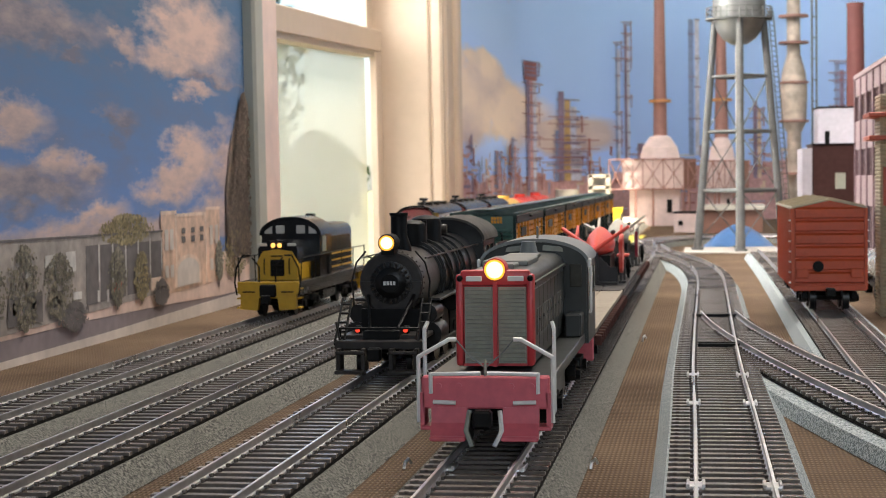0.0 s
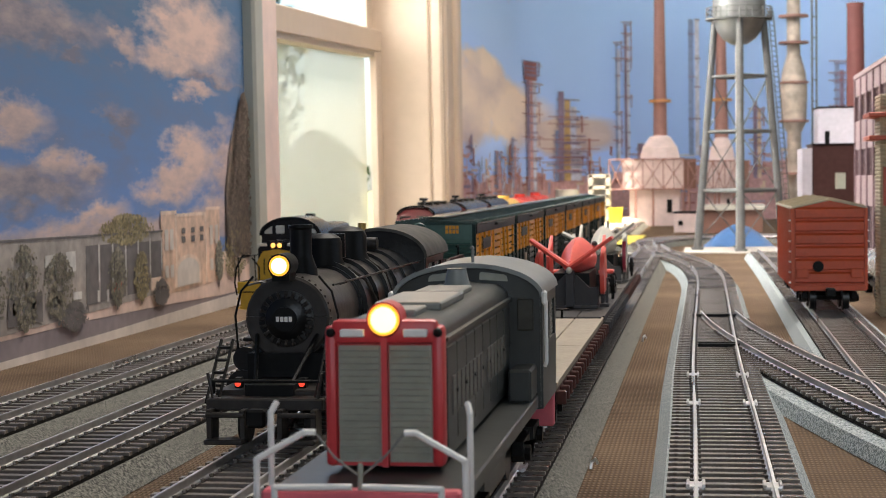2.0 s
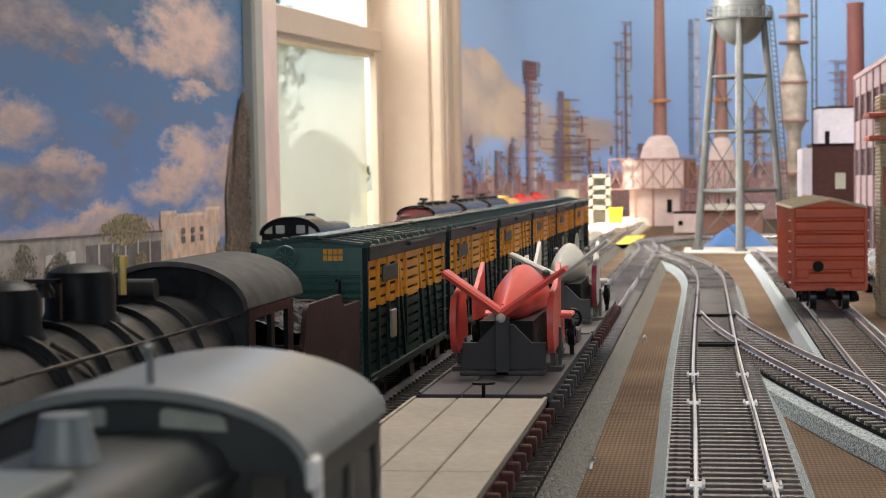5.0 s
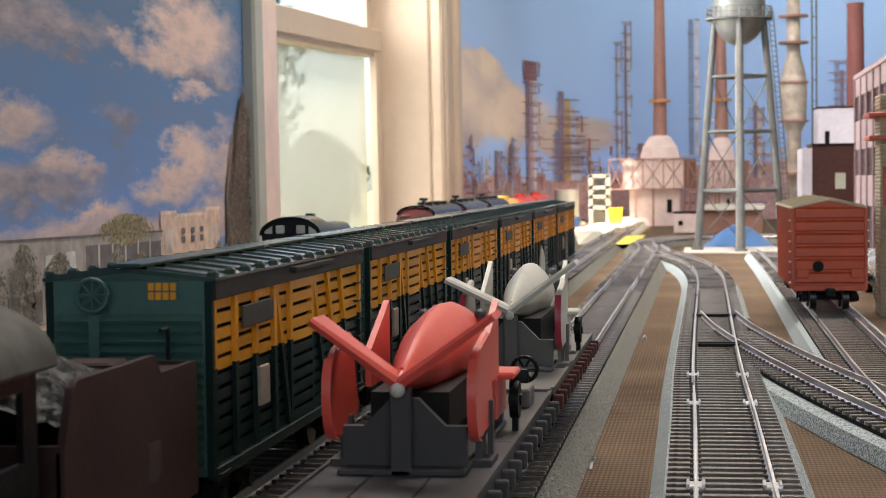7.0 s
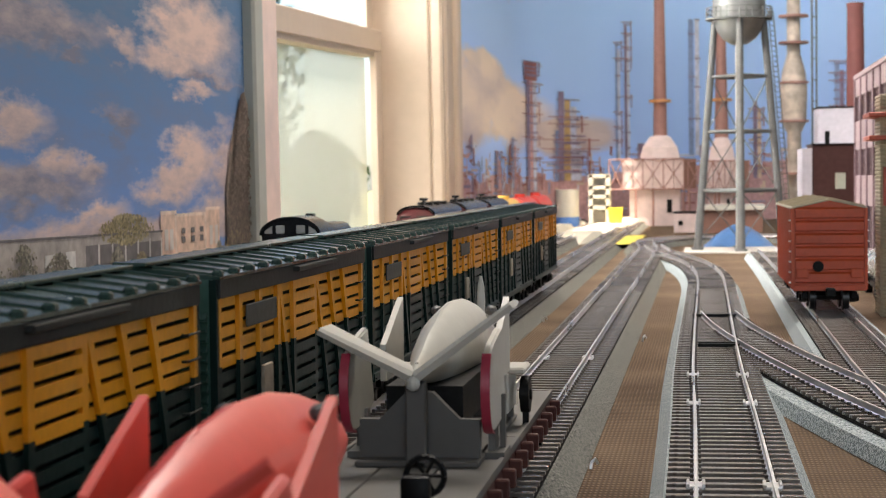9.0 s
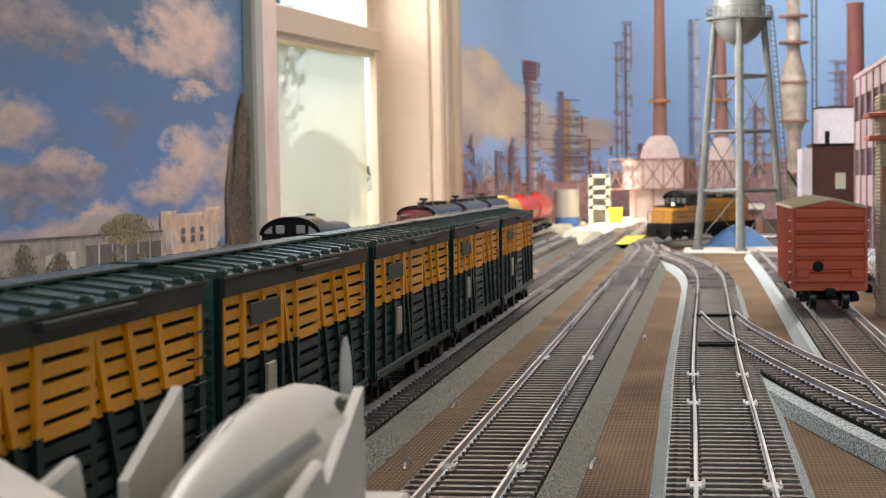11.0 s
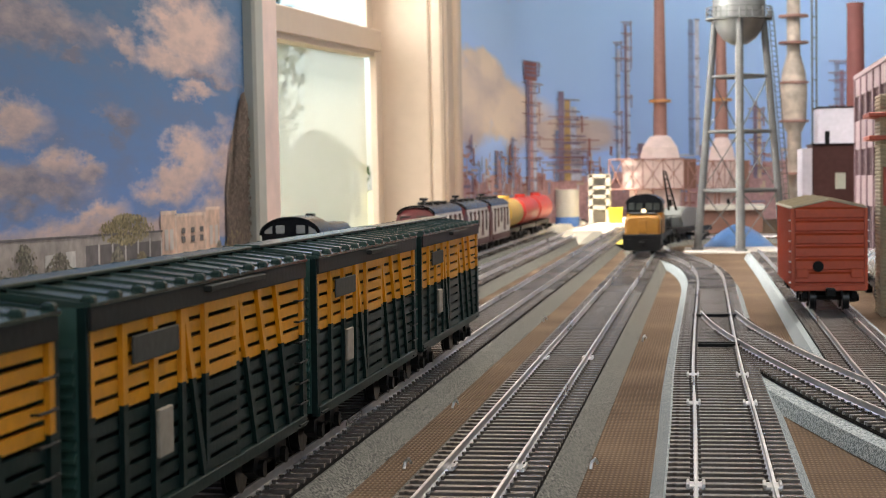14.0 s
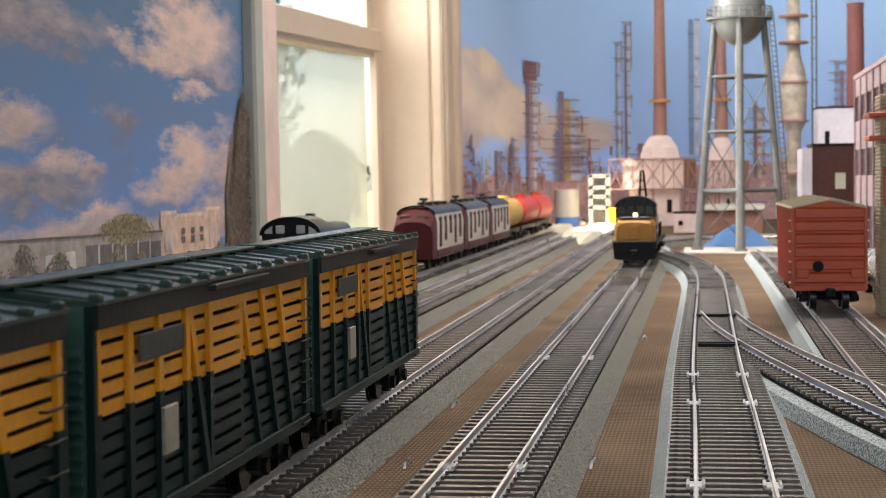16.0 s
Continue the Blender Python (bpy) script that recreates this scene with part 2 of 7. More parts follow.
M_SPRED = mat("scarlet_loco_paint", (0.60, 0.045, 0.05), 0.4, 0, 400, 0.08, 0.05, 40, 0.1)
M_PILOT = mat("faded_red_pilot", (0.66, 0.13, 0.16), 0.45, 0, 400, 0.1, 0.05, 40, 0.12)
M_GRILL = mat("grey_green_grille", (0.33, 0.33, 0.27), 0.5, 0, 500, 0.1, 0.1)
M_WHITE = mat("white_plastic", (0.84, 0.82, 0.78), 0.4, 0, 400, 0.06, 0.05)
M_YEL = mat("yellow_loco_paint", (0.60, 0.34, 0.012), 0.45, 0, 400, 0.08, 0.05, 40, 0.12)
M_GEEP = mat("orange_yellow_paint", (0.27, 0.115, 0.006), 0.45, 0, 400, 0.08, 0.05, 40, 0.12)
M_STYEL = mat("stock_car_yellow", (0.72, 0.29, 0.004), 0.40, 0, 500, 0.1, 0.1, 50, 0.15)
# car green in three tones: shaded sides, lit roof and ends, done by colour
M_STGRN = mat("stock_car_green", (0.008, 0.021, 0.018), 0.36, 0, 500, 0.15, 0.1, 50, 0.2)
M_STROOF = mat("stock_car_lit_roof_green", (0.026, 0.050, 0.041), 0.24, 0, 500, 0.1, 0.1, 50, 0.2, spec=0.55)
M_STEND = mat("stock_car_lit_end_green", (0.046, 0.110, 0.088), 0.34, 0, 500, 0.1, 0.1, 50, 0.15)
M_FASC = mat("stock_car_fascia", (0.022, 0.024, 0.022), 0.45, 0, 500, 0.15, 0.1)
M_PLATE = mat("grey_placard", (0.065, 0.062, 0.052), 0.5, 0, 500, 0.15, 0.1)
M_OXIDE = mat("oxide_brown_frame", (0.085, 0.032, 0.026), 0.5, 0, 500, 0.15, 0.1, 40, 0.2)
M_DECK = mat("tan_deck", (0.30, 0.25, 0.19), 0.7, 0, 500, 0.12, 0.3, 40, 0.15)
M_CRADLE = mat("grey_cradle_plastic", (0.105, 0.095, 0.084), 0.5, 0, 400, 0.06, 0.05)
M_CRADLED = mat("dark_cradle_plastic", (0.07, 0.065, 0.065), 0.45, 0, 400, 0.06, 0.05)
M_PRED = mat("coral_red_plastic", (0.72, 0.090, 0.065), 0.36, 0, 300, 0.05, 0.04, 30, 0.08)
M_PCRM = mat("cream_grey_plastic", (0.56, 0.53, 0.46), 0.36, 0, 300, 0.05, 0.04, 30, 0.08)
M_PTIP = mat("crimson_plastic", (0.38, 0.03, 0.06), 0.38, 0, 300, 0.05, 0.04)
M_BOXRED = mat("boxcar_vermilion", (0.56, 0.080, 0.020), 0.45, 0, 500, 0.08, 0.1, 40, 0.14)
M_BOXROOF = mat("boxcar_tan_roof", (0.42, 0.36, 0.25), 0.6, 0, 500, 0.1, 0.1, 40, 0.15)
M_STEEL = mat("galvanised_tower_steel", (0.125, 0.125, 0.12), 0.5, 0.2, 200, 0.15, 0.1, 30, 0.15)
M_LIGHT = glow("warm_headlight", (1.0, 0.62, 0.20), 2.0)
M_LIGHTW = glow("pale_headlight", (1.0, 0.74, 0.40), 1.5)
M_LIGHTS = glow("amber_headlight", (1.0, 0.50, 0.10), 0.8)
# emissive ring imitating the orange halo around a lit headlight
M_RIM = glow("amber_halo", (1.0, 0.42, 0.04), 0.45)
M_REDLENS = glow("red_marker_lens", (0.9, 0.06, 0.03), 0.6)
M_CABGL = mat("dark_cab_glass", (0.05, 0.055, 0.05), 0.15, 0, 300, 0.05)
M_COAL = mat("coal", (0.015, 0.015, 0.015), 0.5, 0, 500, 0.3, 1.0)
M_STKBRN = mat("dark_brown_tender", (0.05, 0.028, 0.024), 0.45, 0, 400, 0.1, 0.1, 40, 0.15)
M_SILVER = mat("silver_loco_paint", (0.55, 0.52, 0.47), 0.4, 0.3, 300, 0.08, 0.05)
M_MAROON = mat("maroon_loco_paint", (0.062, 0.012, 0.012), 0.4, 0, 300, 0.08, 0.05)


# ---------- mesh helpers ----------
def bx(bm, x0, x1, y0, y1, z0, z1, bev=0.0, seg=1):
    m = Matrix.LocRotScale(((x0 + x1) / 2, (y0 + y1) / 2, (z0 + z1) / 2), None, (abs(x1 - x0), abs(y1 - y0), abs(z1 - z0)))
    v = bmesh.ops.create_cube(bm, size=1, matrix=m)["verts"]
    if bev:
        e = list({ed for a in v for ed in a.link_edges})
        bmesh.ops.bevel(bm, geom=e, offset=bev, segments=seg, affect="EDGES", profile=0.5)
    return v


def cy(bm, p, q, r, r2=None, n=14, caps=True):
    p, q = Vector(p), Vector(q)
    d = q - p
    rot = d.to_track_quat("Z", "Y").to_matrix().to_4x4()
    m = Matrix.Translation((p + q) / 2) @ rot
    return bmesh.ops.create_cone(bm, cap_ends=caps, segments=n, radius1=r, radius2=r if r2 is None else r2, depth=d.length, matrix=m)["verts"]


def ball(bm, c, r, sx=1, sy=1, sz=1, n=12):
    bmesh.ops.create_uvsphere(bm, u_segments=n, v_segments=max(6, n * 2 // 3), radius=r, matrix=Matrix.LocRotScale(c, None, (sx, sy, sz)))


def tube(bm, pts, r, n=6):
    for p, q in zip(pts[:-1], pts[1:]):
        cy(bm, p, q, r, n=n)
    for p in pts[1:-1]:
        ball(bm, p, r, n=6)


def prism(bm, pts, axis, a0, a1):
    """A polygon of two coordinates drawn out along axis from a0 to a1."""
    def at(p, a):
        return {"x": (a, p[0], p[1]), "y": (p[0], a, p[1]), "z": (p[0], p[1], a)}[axis]
    v0, v1 = [bm.verts.new(at(p, a0)) for p in pts], [bm.verts.new(at(p, a1)) for p in pts]
    k = len(pts)
    bm.faces.new(v0)
    bm.faces.new(v1[::-1])
    for i in range(k):
        bm.faces.new((v0[i], v1[i], v1[(i + 1) % k], v0[(i + 1) % k]))


def loft(bm, rings, close=True):
    vs = [[bm.verts.new(p) for p in r] for r in rings]
    k = len(vs[0])
    for a, b in zip(vs[:-1], vs[1:]):
        for i in range(k):
            bm.faces.new((a[i], a[(i + 1) % k], b[(i + 1) % k], b[i]))
    if close:
        bm.faces.new(vs[0][::-1])
        bm.faces.new(vs[-1])


def part(name, bm, material, parent=None, label="", sharp=0.6):
    bmesh.ops.recalc_face_normals(bm, faces=bm.faces)
    for f in bm.faces:
        f.smooth = True
    for e in bm.edges:
        e.smooth = e.calc_face_angle(9.0) < sharp
    me = bpy.data.meshes.new(name)
    bm.to_mesh(me)
    bm.free()
    me.materials.append(material)
    ob = new(name, me)
    if parent is not None:
        ob.parent = parent
    if label:
        tagged(ob, label)
    return ob


def one(name, material, parent, fn, *args, label="", sharp=0.6, **kw):
    bm = bmesh.new()
    fn(bm, *args, **kw)
    return part(name, bm, material, parent, label, sharp)


def thing(name, label, category, group="", kind="", m=None):
    e = tagged(new(name), label, category, group, kind)
    e.empty_display_size = 0.01
    if m is not None:
        e.matrix_world = m
    return e


# ---------- room ----------
LEAN = Matrix.Translation((0, 1.2, 0)) @ Matrix.Rotation(radians(1.9), 4, "X") @ Matrix.Translation((0, -1.2, 0))
WX, WY0, WY1 = -0.285, 1.155, 1.845            # wall face and window opening
WZ0, WZ1 = -0.20, 0.95
WIN_BACK = -0.395


def setting(ob, label, category):
    return tagged(ob, label, category, kind="structure")


bm = bmesh.new()
# the gap from 1.975 to 2.66 is added above view for the sun
for y0, y1, z0, z1 in ((-2.6, WY0, -1.1, 1.5), (WY1, 1.975, -1.1, 1.5), (2.66, 3.3, -1.1, 1.5), (1.975, 2.66, -1.1, 0.44), (1.975, 2.66, 1.06, 1.5), (WY0, WY1, -1.1, WZ0), (WY0, WY1, WZ1, 1.5)):
    bx(bm, WX - 0.062, WX - 0.004, y0, y1, z0, z1)
wall_w = setting(part("wall_west", bm, M_WALL), "painted room wall with a window opening", "wall")
wall_w.matrix_world = LEAN
setting(one("wall_north", M_WALL, None, bx, -0.5, 2.6, 3.2, 3.32, -1.2, 1.6), "plain painted end wall of the room", "wall")
# east and south walls are out of view; their openings only hold fill lamps
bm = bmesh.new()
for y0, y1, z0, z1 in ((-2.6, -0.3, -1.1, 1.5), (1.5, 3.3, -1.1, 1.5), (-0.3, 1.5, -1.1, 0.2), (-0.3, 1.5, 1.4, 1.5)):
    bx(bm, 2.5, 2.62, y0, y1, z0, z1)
setting(part("wall_east", bm, M_WALL2), "unseen side wall with an opening added for the fill lamp", "wall")
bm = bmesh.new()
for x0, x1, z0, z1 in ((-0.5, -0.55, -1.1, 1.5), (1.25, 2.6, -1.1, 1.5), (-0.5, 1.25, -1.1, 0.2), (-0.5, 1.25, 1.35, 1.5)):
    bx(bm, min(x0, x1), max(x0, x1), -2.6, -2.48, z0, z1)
setting(part("wall_south", bm, M_WALL2), "unseen rear wall with an opening added for the fill lamp", "wall")
setting(one("ceiling", M_WALL2, None, bx, -0.347, 2.7, -2.7, 3.4, 1.5, 1.62), "plain ceiling, unseen, darkened to cut bounced light", "ceiling")
setting(one("floor", M_WALL2, None, bx, -0.347, 2.7, -2.7, 3.4, -1.2, -1.1), "plain wooden room floor, unseen, darkened to cut bounced light", "floor")
setting(one("ground", mat("dry_grass_ground", (0.20, 0.21, 0.12), 0.9, 0, 3, 0.3, 0.3, 0.4, 0.3), None, bx, -300, 300, -300, 300, -1.9, -1.8), "grass ground outside the house", "ground")

cl = thing("ceiling_light", "flat white ceiling light panel", "ceiling light", m=pose(0.15, 1.30, 1.43))
bm = bmesh.new()
for a in ((-0.38, -0.355, -0.38, 0.38), (0.355, 0.38, -0.38, 0.38), (-0.355, 0.355, -0.38, -0.355), (-0.355, 0.355, 0.355, 0.38)):
    bx(bm, *a, -0.02, 0.07)
part("frame", bm, M_TRIM, cl)

# window: frame, sashes, panes, casing
win = thing("window_1", "cream painted sash window with casing in the wall", "window", kind="structure")
win.matrix_world = LEAN
XG = WX - 0.055                                # glass plane
# the jamb's brightness towards the room is put into its rosy colour
bm = bmesh.new()
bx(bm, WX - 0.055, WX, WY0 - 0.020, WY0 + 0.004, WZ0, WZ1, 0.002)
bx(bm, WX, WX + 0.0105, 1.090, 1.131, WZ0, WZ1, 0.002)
part("jamb", bm, mat("lit_rosy_jamb", (0.85, 0.64, 0.55), 0.45, 0, 80, 0.04, 0.1), win)
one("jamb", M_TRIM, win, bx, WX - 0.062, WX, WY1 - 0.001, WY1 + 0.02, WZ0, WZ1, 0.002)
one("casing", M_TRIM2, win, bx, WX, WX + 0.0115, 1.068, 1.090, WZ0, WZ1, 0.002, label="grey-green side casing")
bm = bmesh.new()
bx(bm, WX, WX + 0.014, WY1, WY1 + 0.105, WZ0, WZ1, 0.003)
bx(bm, WX + 0.012, WX + 0.02, WY1 + 0.078, WY1 + 0.105, WZ0, WZ1, 0.002)
bx(bm, WX + 0.012, WX + 0.017, WY1 + 0.012, WY1 + 0.03, WZ0, WZ1, 0.002)
part("casing", bm, M_TRIM, win)
one("window_sill", M_TRIM, win, bx, WX - 0.07, WX + 0.02, WY0, WY1, WZ0, WZ0 + 0.025, 0.003)
bm = bmesh.new()
bx(bm, XG - 0.02, XG + 0.004, WY0, WY1, 0.1885, 0.2107, 0.001)
bx(bm, XG - 0.02, XG + 0.0015, WY0, WY1, 0.183, 0.189, 0.0005)
part("meeting_rail", bm, M_TRIM, win)
for z0, z1, xo in ((WZ0 + 0.02, 0.188, 0.0), (0.205, WZ1, -0.009)):
    fr = bmesh.new()
    bx(fr, XG - 0.018 + xo, XG + 0.012 + xo, WY0 + 0.02, WY0 + 0.06, z0, z1, 0.002)
    bx(fr, XG - 0.004 + xo, XG + 0.004 + xo, WY1 - 0.030, WY1 - 0.001, z0, z1, 0.001)
    bx(fr, XG - 0.018 + xo, XG + 0.012 + xo, WY0 + 0.06, WY1 - 0.022, z0, z0 + (0.03 if z0 < 0 else 0.004), 0.001)
    sash = part("window_frame", fr, M_TRIM, win)
    pn = one("pane", M_GLASS, sash, bx, XG - 0.001 + xo, XG + 0.001 + xo, WY0 + 0.05, WY1 - 0.015, z0 + 0.01, z1 - 0.01)
    pn.visible_shadow = False

# unseen helpers: a high opening for the sun patch, a slab shading the sash window
w2 = thing("window_2", "unseen high opening added to let in the sun patch", "window", kind="structure")
w2.matrix_world = LEAN
for a in ((1.975, 2.66, 0.44, 0.45), (1.975, 2.66, 1.05, 1.06), (1.975, 1.985, 0.45, 1.05), (2.65, 2.66, 0.45, 1.05)):
    one("window_frame", M_TRIM, w2, bx, WX - 0.050, WX - 0.008, *a)
pn = one("pane", M_GLASS, w2, bx, WX - 0.032, WX - 0.030, 1.985, 2.65, 0.45, 1.05)
pn.visible_shadow = False
setting(one("eave", M_WALL, None, bx, -1.05, WX - 0.065, -2.6, 1.90, 1.02, 1.08), "unseen slab added to keep sun off the sash window", "eave")

# insect screen standing outside the lower sash, a dim milky mesh
M_SCREEN = bpy.data.materials.new("milky_insect_screen")
M_SCREEN.use_nodes = True
_n = M_SCREEN.node_tree
_b = _n.nodes["Principled BSDF"]
_b.inputs["Base Color"].default_value = (0.55, 0.57, 0.50, 1)
_b.inputs["Roughness"].default_value = 0.9
_b.inputs["Alpha"].default_value = 0.5
scr = one("screen", M_SCREEN, win, bx, XG - 0.016, XG - 0.015, WY0, WY1, WZ0 + 0.02, 0.188, label="milky fine insect screen")
scr.visible_shadow = False


# trees outside the window
def garden_tree(name, m, height, spread, seed, leafcol):
    rnd = random.Random(seed)
    e = thing(name, "leafy green garden tree outside the window", "tree", "trees outside", m=m)
    bm = bmesh.new()
    cy(bm, (0, 0, 0), (0.1, 0, height * 0.55), 0.16, 0.08, 10)
    for k in range(7):
        a = k * 0.9
        z = height * (0.35 + 0.07 * k)
        cy(bm, (0.06, 0, z - 0.3), (math.cos(a) * spread * 0.6, math.sin(a) * spread * 0.6, z + 0.6), 0.05, 0.02, 6)
    part("trunk", bm, M_STKBRN, e)
    bm = bmesh.new()
    for k in range(1500):
        a, u = rnd.uniform(0, 6.28), rnd.uniform(-1, 1)
        rr = spread * (0.35 + 0.65 * rnd.random()) * math.sqrt(1 - u * u * 0.97) * (1 + 0.35 * math.sin(3 * a + 4 * u))
        c = Vector((rr * math.cos(a), rr * math.sin(a), height * 0.66 + u * height * 0.36))
        s = rnd.uniform(0.05, 0.13)
        q = Euler((rnd.uniform(0, 6), rnd.uniform(0, 6), rnd.uniform(0, 6))).to_matrix()
        vs = [bm.verts.new(c + q @ Vector(p) * s) for p in ((-1, 0, 0), (0, -0.5, 0.1), (1, 0, 0), (0, 0.5, -0.1))]
        bm.faces.new(vs)
    part("crown", bm, leafcol, e)
    return e


M_LEAF = mat("tree_leaves", (0.040, 0.075, 0.024), 0.6, 0, 8, 0.3, 0, 1, 0.2)
garden_tree("garden_tree", pose(-6.30, 25.0, -1.8), 4.9, 0.46, 3, M_LEAF)
garden_tree("garden_tree", pose(-5.65, 25.6, -1.8), 2.5, 0.60, 8, M_LEAF)

# ---------- table and roadbed ----------
setting(one("table_top", M_MAT, None, bx, WX, 1.15, -0.6, 3.2, -0.03, 0.0), "layout table covered with brown ribbed matting", "table top")
TX = {1: -0.2061, 2: -0.1585, 3: -0.1053, 4: -0.0515, 5: 0.0046, 6: 0.0592}
BED_Z, TIE_Z = 0.005, 0.0068


def along(path):
    """Points, cumulative lengths and left-hand normals of a flat path."""
    P = [Vector((x, y)) for x, y in path]
    N = []
    for i in range(len(P)):
        d = (P[min(i + 1, len(P) - 1)] - P[max(i - 1, 0)]).normalized()
        N.append(Vector((-d.y, d.x)))
    return P, N


def sweep(bm, path, section):
    """section: (offset to the left, height) pairs, closed."""
    P, N = along(path)
    loft(bm, [[(p.x + n.x * o, p.y + n.y * o, z) for o, z in section] for p, n in zip(P, N)])


def smooth_path(pts, step=0.02):
    """Catmull-Rom through pts."""
    out = []
    pts = [Vector(p) for p in pts]
    ext = [pts[0] * 2 - pts[1]] + pts + [pts[-1] * 2 - pts[-2]]
    for a, b, c, d in zip(ext[:-3], ext[1:-2], ext[2:-1], ext[3:]):
        k = max(2, int((c - b).length / step))
        for i in range(k):
            t = i / k
            out.append(0.5 * ((2 * b) + (c - a) * t + (2 * a - 5 * b + 4 * c - d) * t * t + (3 * b - a - 3 * c + d) * t ** 3))
    out.append(pts[-1])
    return [(p.x, p.y) for p in out]


RAIL_SEC = [(-0.00065, 0), (0.00065, 0), (0.00055, 0.0004), (0.0002, 0.0007), (0.0002, 0.0018), (0.00036, 0.0021), (0.00033, 0.0026), (-0.00033, 0.0026), (-0.00036, 0.0021), (-0.0002, 0.0018), (-0.0002, 0.0007), (-0.00055, 0.0004)]
_bm = bmesh.new()
bx(_bm, -0.0147, 0.0147, -0.00140, 0.00140, -0.0010, 0.0, 0.0001)
part_tie = part("tie", _bm, M_TIE)
TIE_MESH = part_tie.data
bpy.data.objects.remove(part_tie)
_bm = bmesh.new()
for s in (-1, 1):
    for o in (-0.0009, 0.0009):
        bx(_bm, s * 0.00825 + o - 0.0004, s * 0.00825 + o + 0.0004, -0.0007, 0.0007, 0.0, 0.0008)
CHAIR = part("rail_chair", _bm, mat("worn_rail_spikes", (0.13, 0.112, 0.098), 0.25, 0.2, 500, 0.3))
CHAIR_MESH = CHAIR.data
bpy.data.objects.remove(CHAIR)


def track(label, path, near=(0.25, 1.05), pitch=0.0071, rails=True, last_tie=9.0, dz=0.0):
    e = thing("track", label, "railway track", "model railway tracks", kind="structure")
    if rails:
        for s in (-1, 1):
            bm = bmesh.new()
            sweep(bm, path, [(s * 0.00825 + o, TIE_Z + z + 0.0001) for o, z in RAIL_SEC])
            part("rail", bm, M_RAIL, e)
    # near-black strip stands in for the shadow between the ties
    gap_shade = bmesh.new()
    sweep(gap_shade, path, [(-0.0148, BED_Z - 0.0002), (0.0148, BED_Z - 0.0002), (0.0145, TIE_Z - 0.0009 + dz), (-0.0145, TIE_Z - 0.0009 + dz)])
    part("tie_shade", gap_shade, M_GAP, e)
    P, N = along(path)
    far = bmesh.new()
    acc, nxt, k = 0.0, 0.0, 0
    rnd = random.Random(len(path))
    for i in range(len(P) - 1):
        seg = (P[i + 1] - P[i]).length
        while nxt <= acc + seg:
            if P[i].y > last_tie:
                nxt += pitch
                continue
            p = P[i].lerp(P[i + 1], (nxt - acc) / seg)
            d = (P[i + 1] - P[i]).normalized()
            m = Matrix.Translation((p.x, p.y, TIE_Z)) @ Matrix.Rotation(math.atan2(d.y, d.x) - math.pi / 2 + rnd.gauss(0, 0.006), 4, "Z")
            if near[0] < p.y < near[1]:
                for nm, me in (("tie", TIE_MESH), ("rail_chair", CHAIR_MESH)):
                    o = new(nm, me)
                    o.parent, o.matrix_basis = e, m
            elif p.y >= near[1]:
                v = bx(far, -0.0147, 0.0147, -0.0014, 0.0014, -0.0010, 0.0)
                bmesh.ops.transform(far, matrix=m, verts=v)
            nxt += pitch
        acc += seg
    if far.verts:
        tagged(part("tie_row", far, M_TIE, e), kind="stuff")
    else:
        far.free()
    return e


def bed(label, path, mat_, half=0.0154, foot=0.0215, parent=None):
    bm = bmesh.new()
    sweep(bm, path, [(-foot, 0.0002), (foot, 0.0002), (half, BED_Z), (-half, BED_Z)])
    return setting(part("roadbed", bm, mat_), label, "roadbed")


def line(x, y0=0.1, y1=2.9, k=30):
    return [(x, y0 + (y1 - y0) * i / k) for i in range(k + 1)]


P4 = smooth_path([(TX[4], 0.1), (TX[4], 0.8), (TX[4], 1.3), (TX[4], 1.5), (-0.052, 1.66), (-0.058, 1.76), (-0.058, 1.85), (-0.028, 1.94), (0.03, 1.975), (0.12, 1.98), (0.3, 1.98), (0.9, 1.98)])
P5 = smooth_path([(0.0075, 0.1), (0.0062, 0.36), (0.0052, 0.5), (0.004, 0.62), (0.0037, 0.8), (0.004, 1.0), (0.003, 1.2), (-0.006, 1.36), (-0.020, 1.47), (-0.037, 1.58), (-0.05, 1.72)])
PB = smooth_path([(0.0062, 0.86), (0.0105, 0.805), (0.0155, 0.755), (0.0265, 0.672), (0.0405, 0.585), (0.0555, 0.505), (0.074, 0.42), (0.1, 0.32)])
P6 = smooth_path([(TX[6] + 0.002, 0.50), (TX[6], 0.6), (TX[6], 0.75), (TX[6], 1.0), (TX[6] - 0.001, 1.3), (TX[6] - 0.004, 1.6)])
for k in (1, 2, 3):
    track("nickel rails on dark brown plastic ties", line(TX[k]))
    bed("speckled grey cork roadbed under the track", line(TX[k]), M_CORK)
track("nickel rails on brown ties curving away far behind", P4)
bed("speckled grey cork roadbed under the track", P4, M_CORK)
track("nickel rails of the turnout's through track", P5)
bed("pale blue-grey foam roadbed under the turnout track", P5, M_FOAM, 0.0154, 0.0190)
track("nickel rails of the track branching from the turnout", PB, near=(0.25, 0.80), last_tie=0.80, dz=-0.0002)
track("nickel rails of the siding with the boxcar", P6, near=(0.25, 0.9))
bed("pale foam roadbed under the siding", P6, M_FOAM, 0.0175, 0.0205)
bm = bmesh.new()
sweep(bm, [p for p in PB if p[1] < 0.76], [(-0.0225, 0.0003), (0.0205, 0.0003), (0.0185, BED_Z - 0.0004), (-0.0205, BED_Z - 0.0004)])
setting(part("roadbed", bm, M_FOAM), "pale foam roadbed under the branching track", "roadbed")
# wedge of foam where the two beds part
bm = bmesh.new()
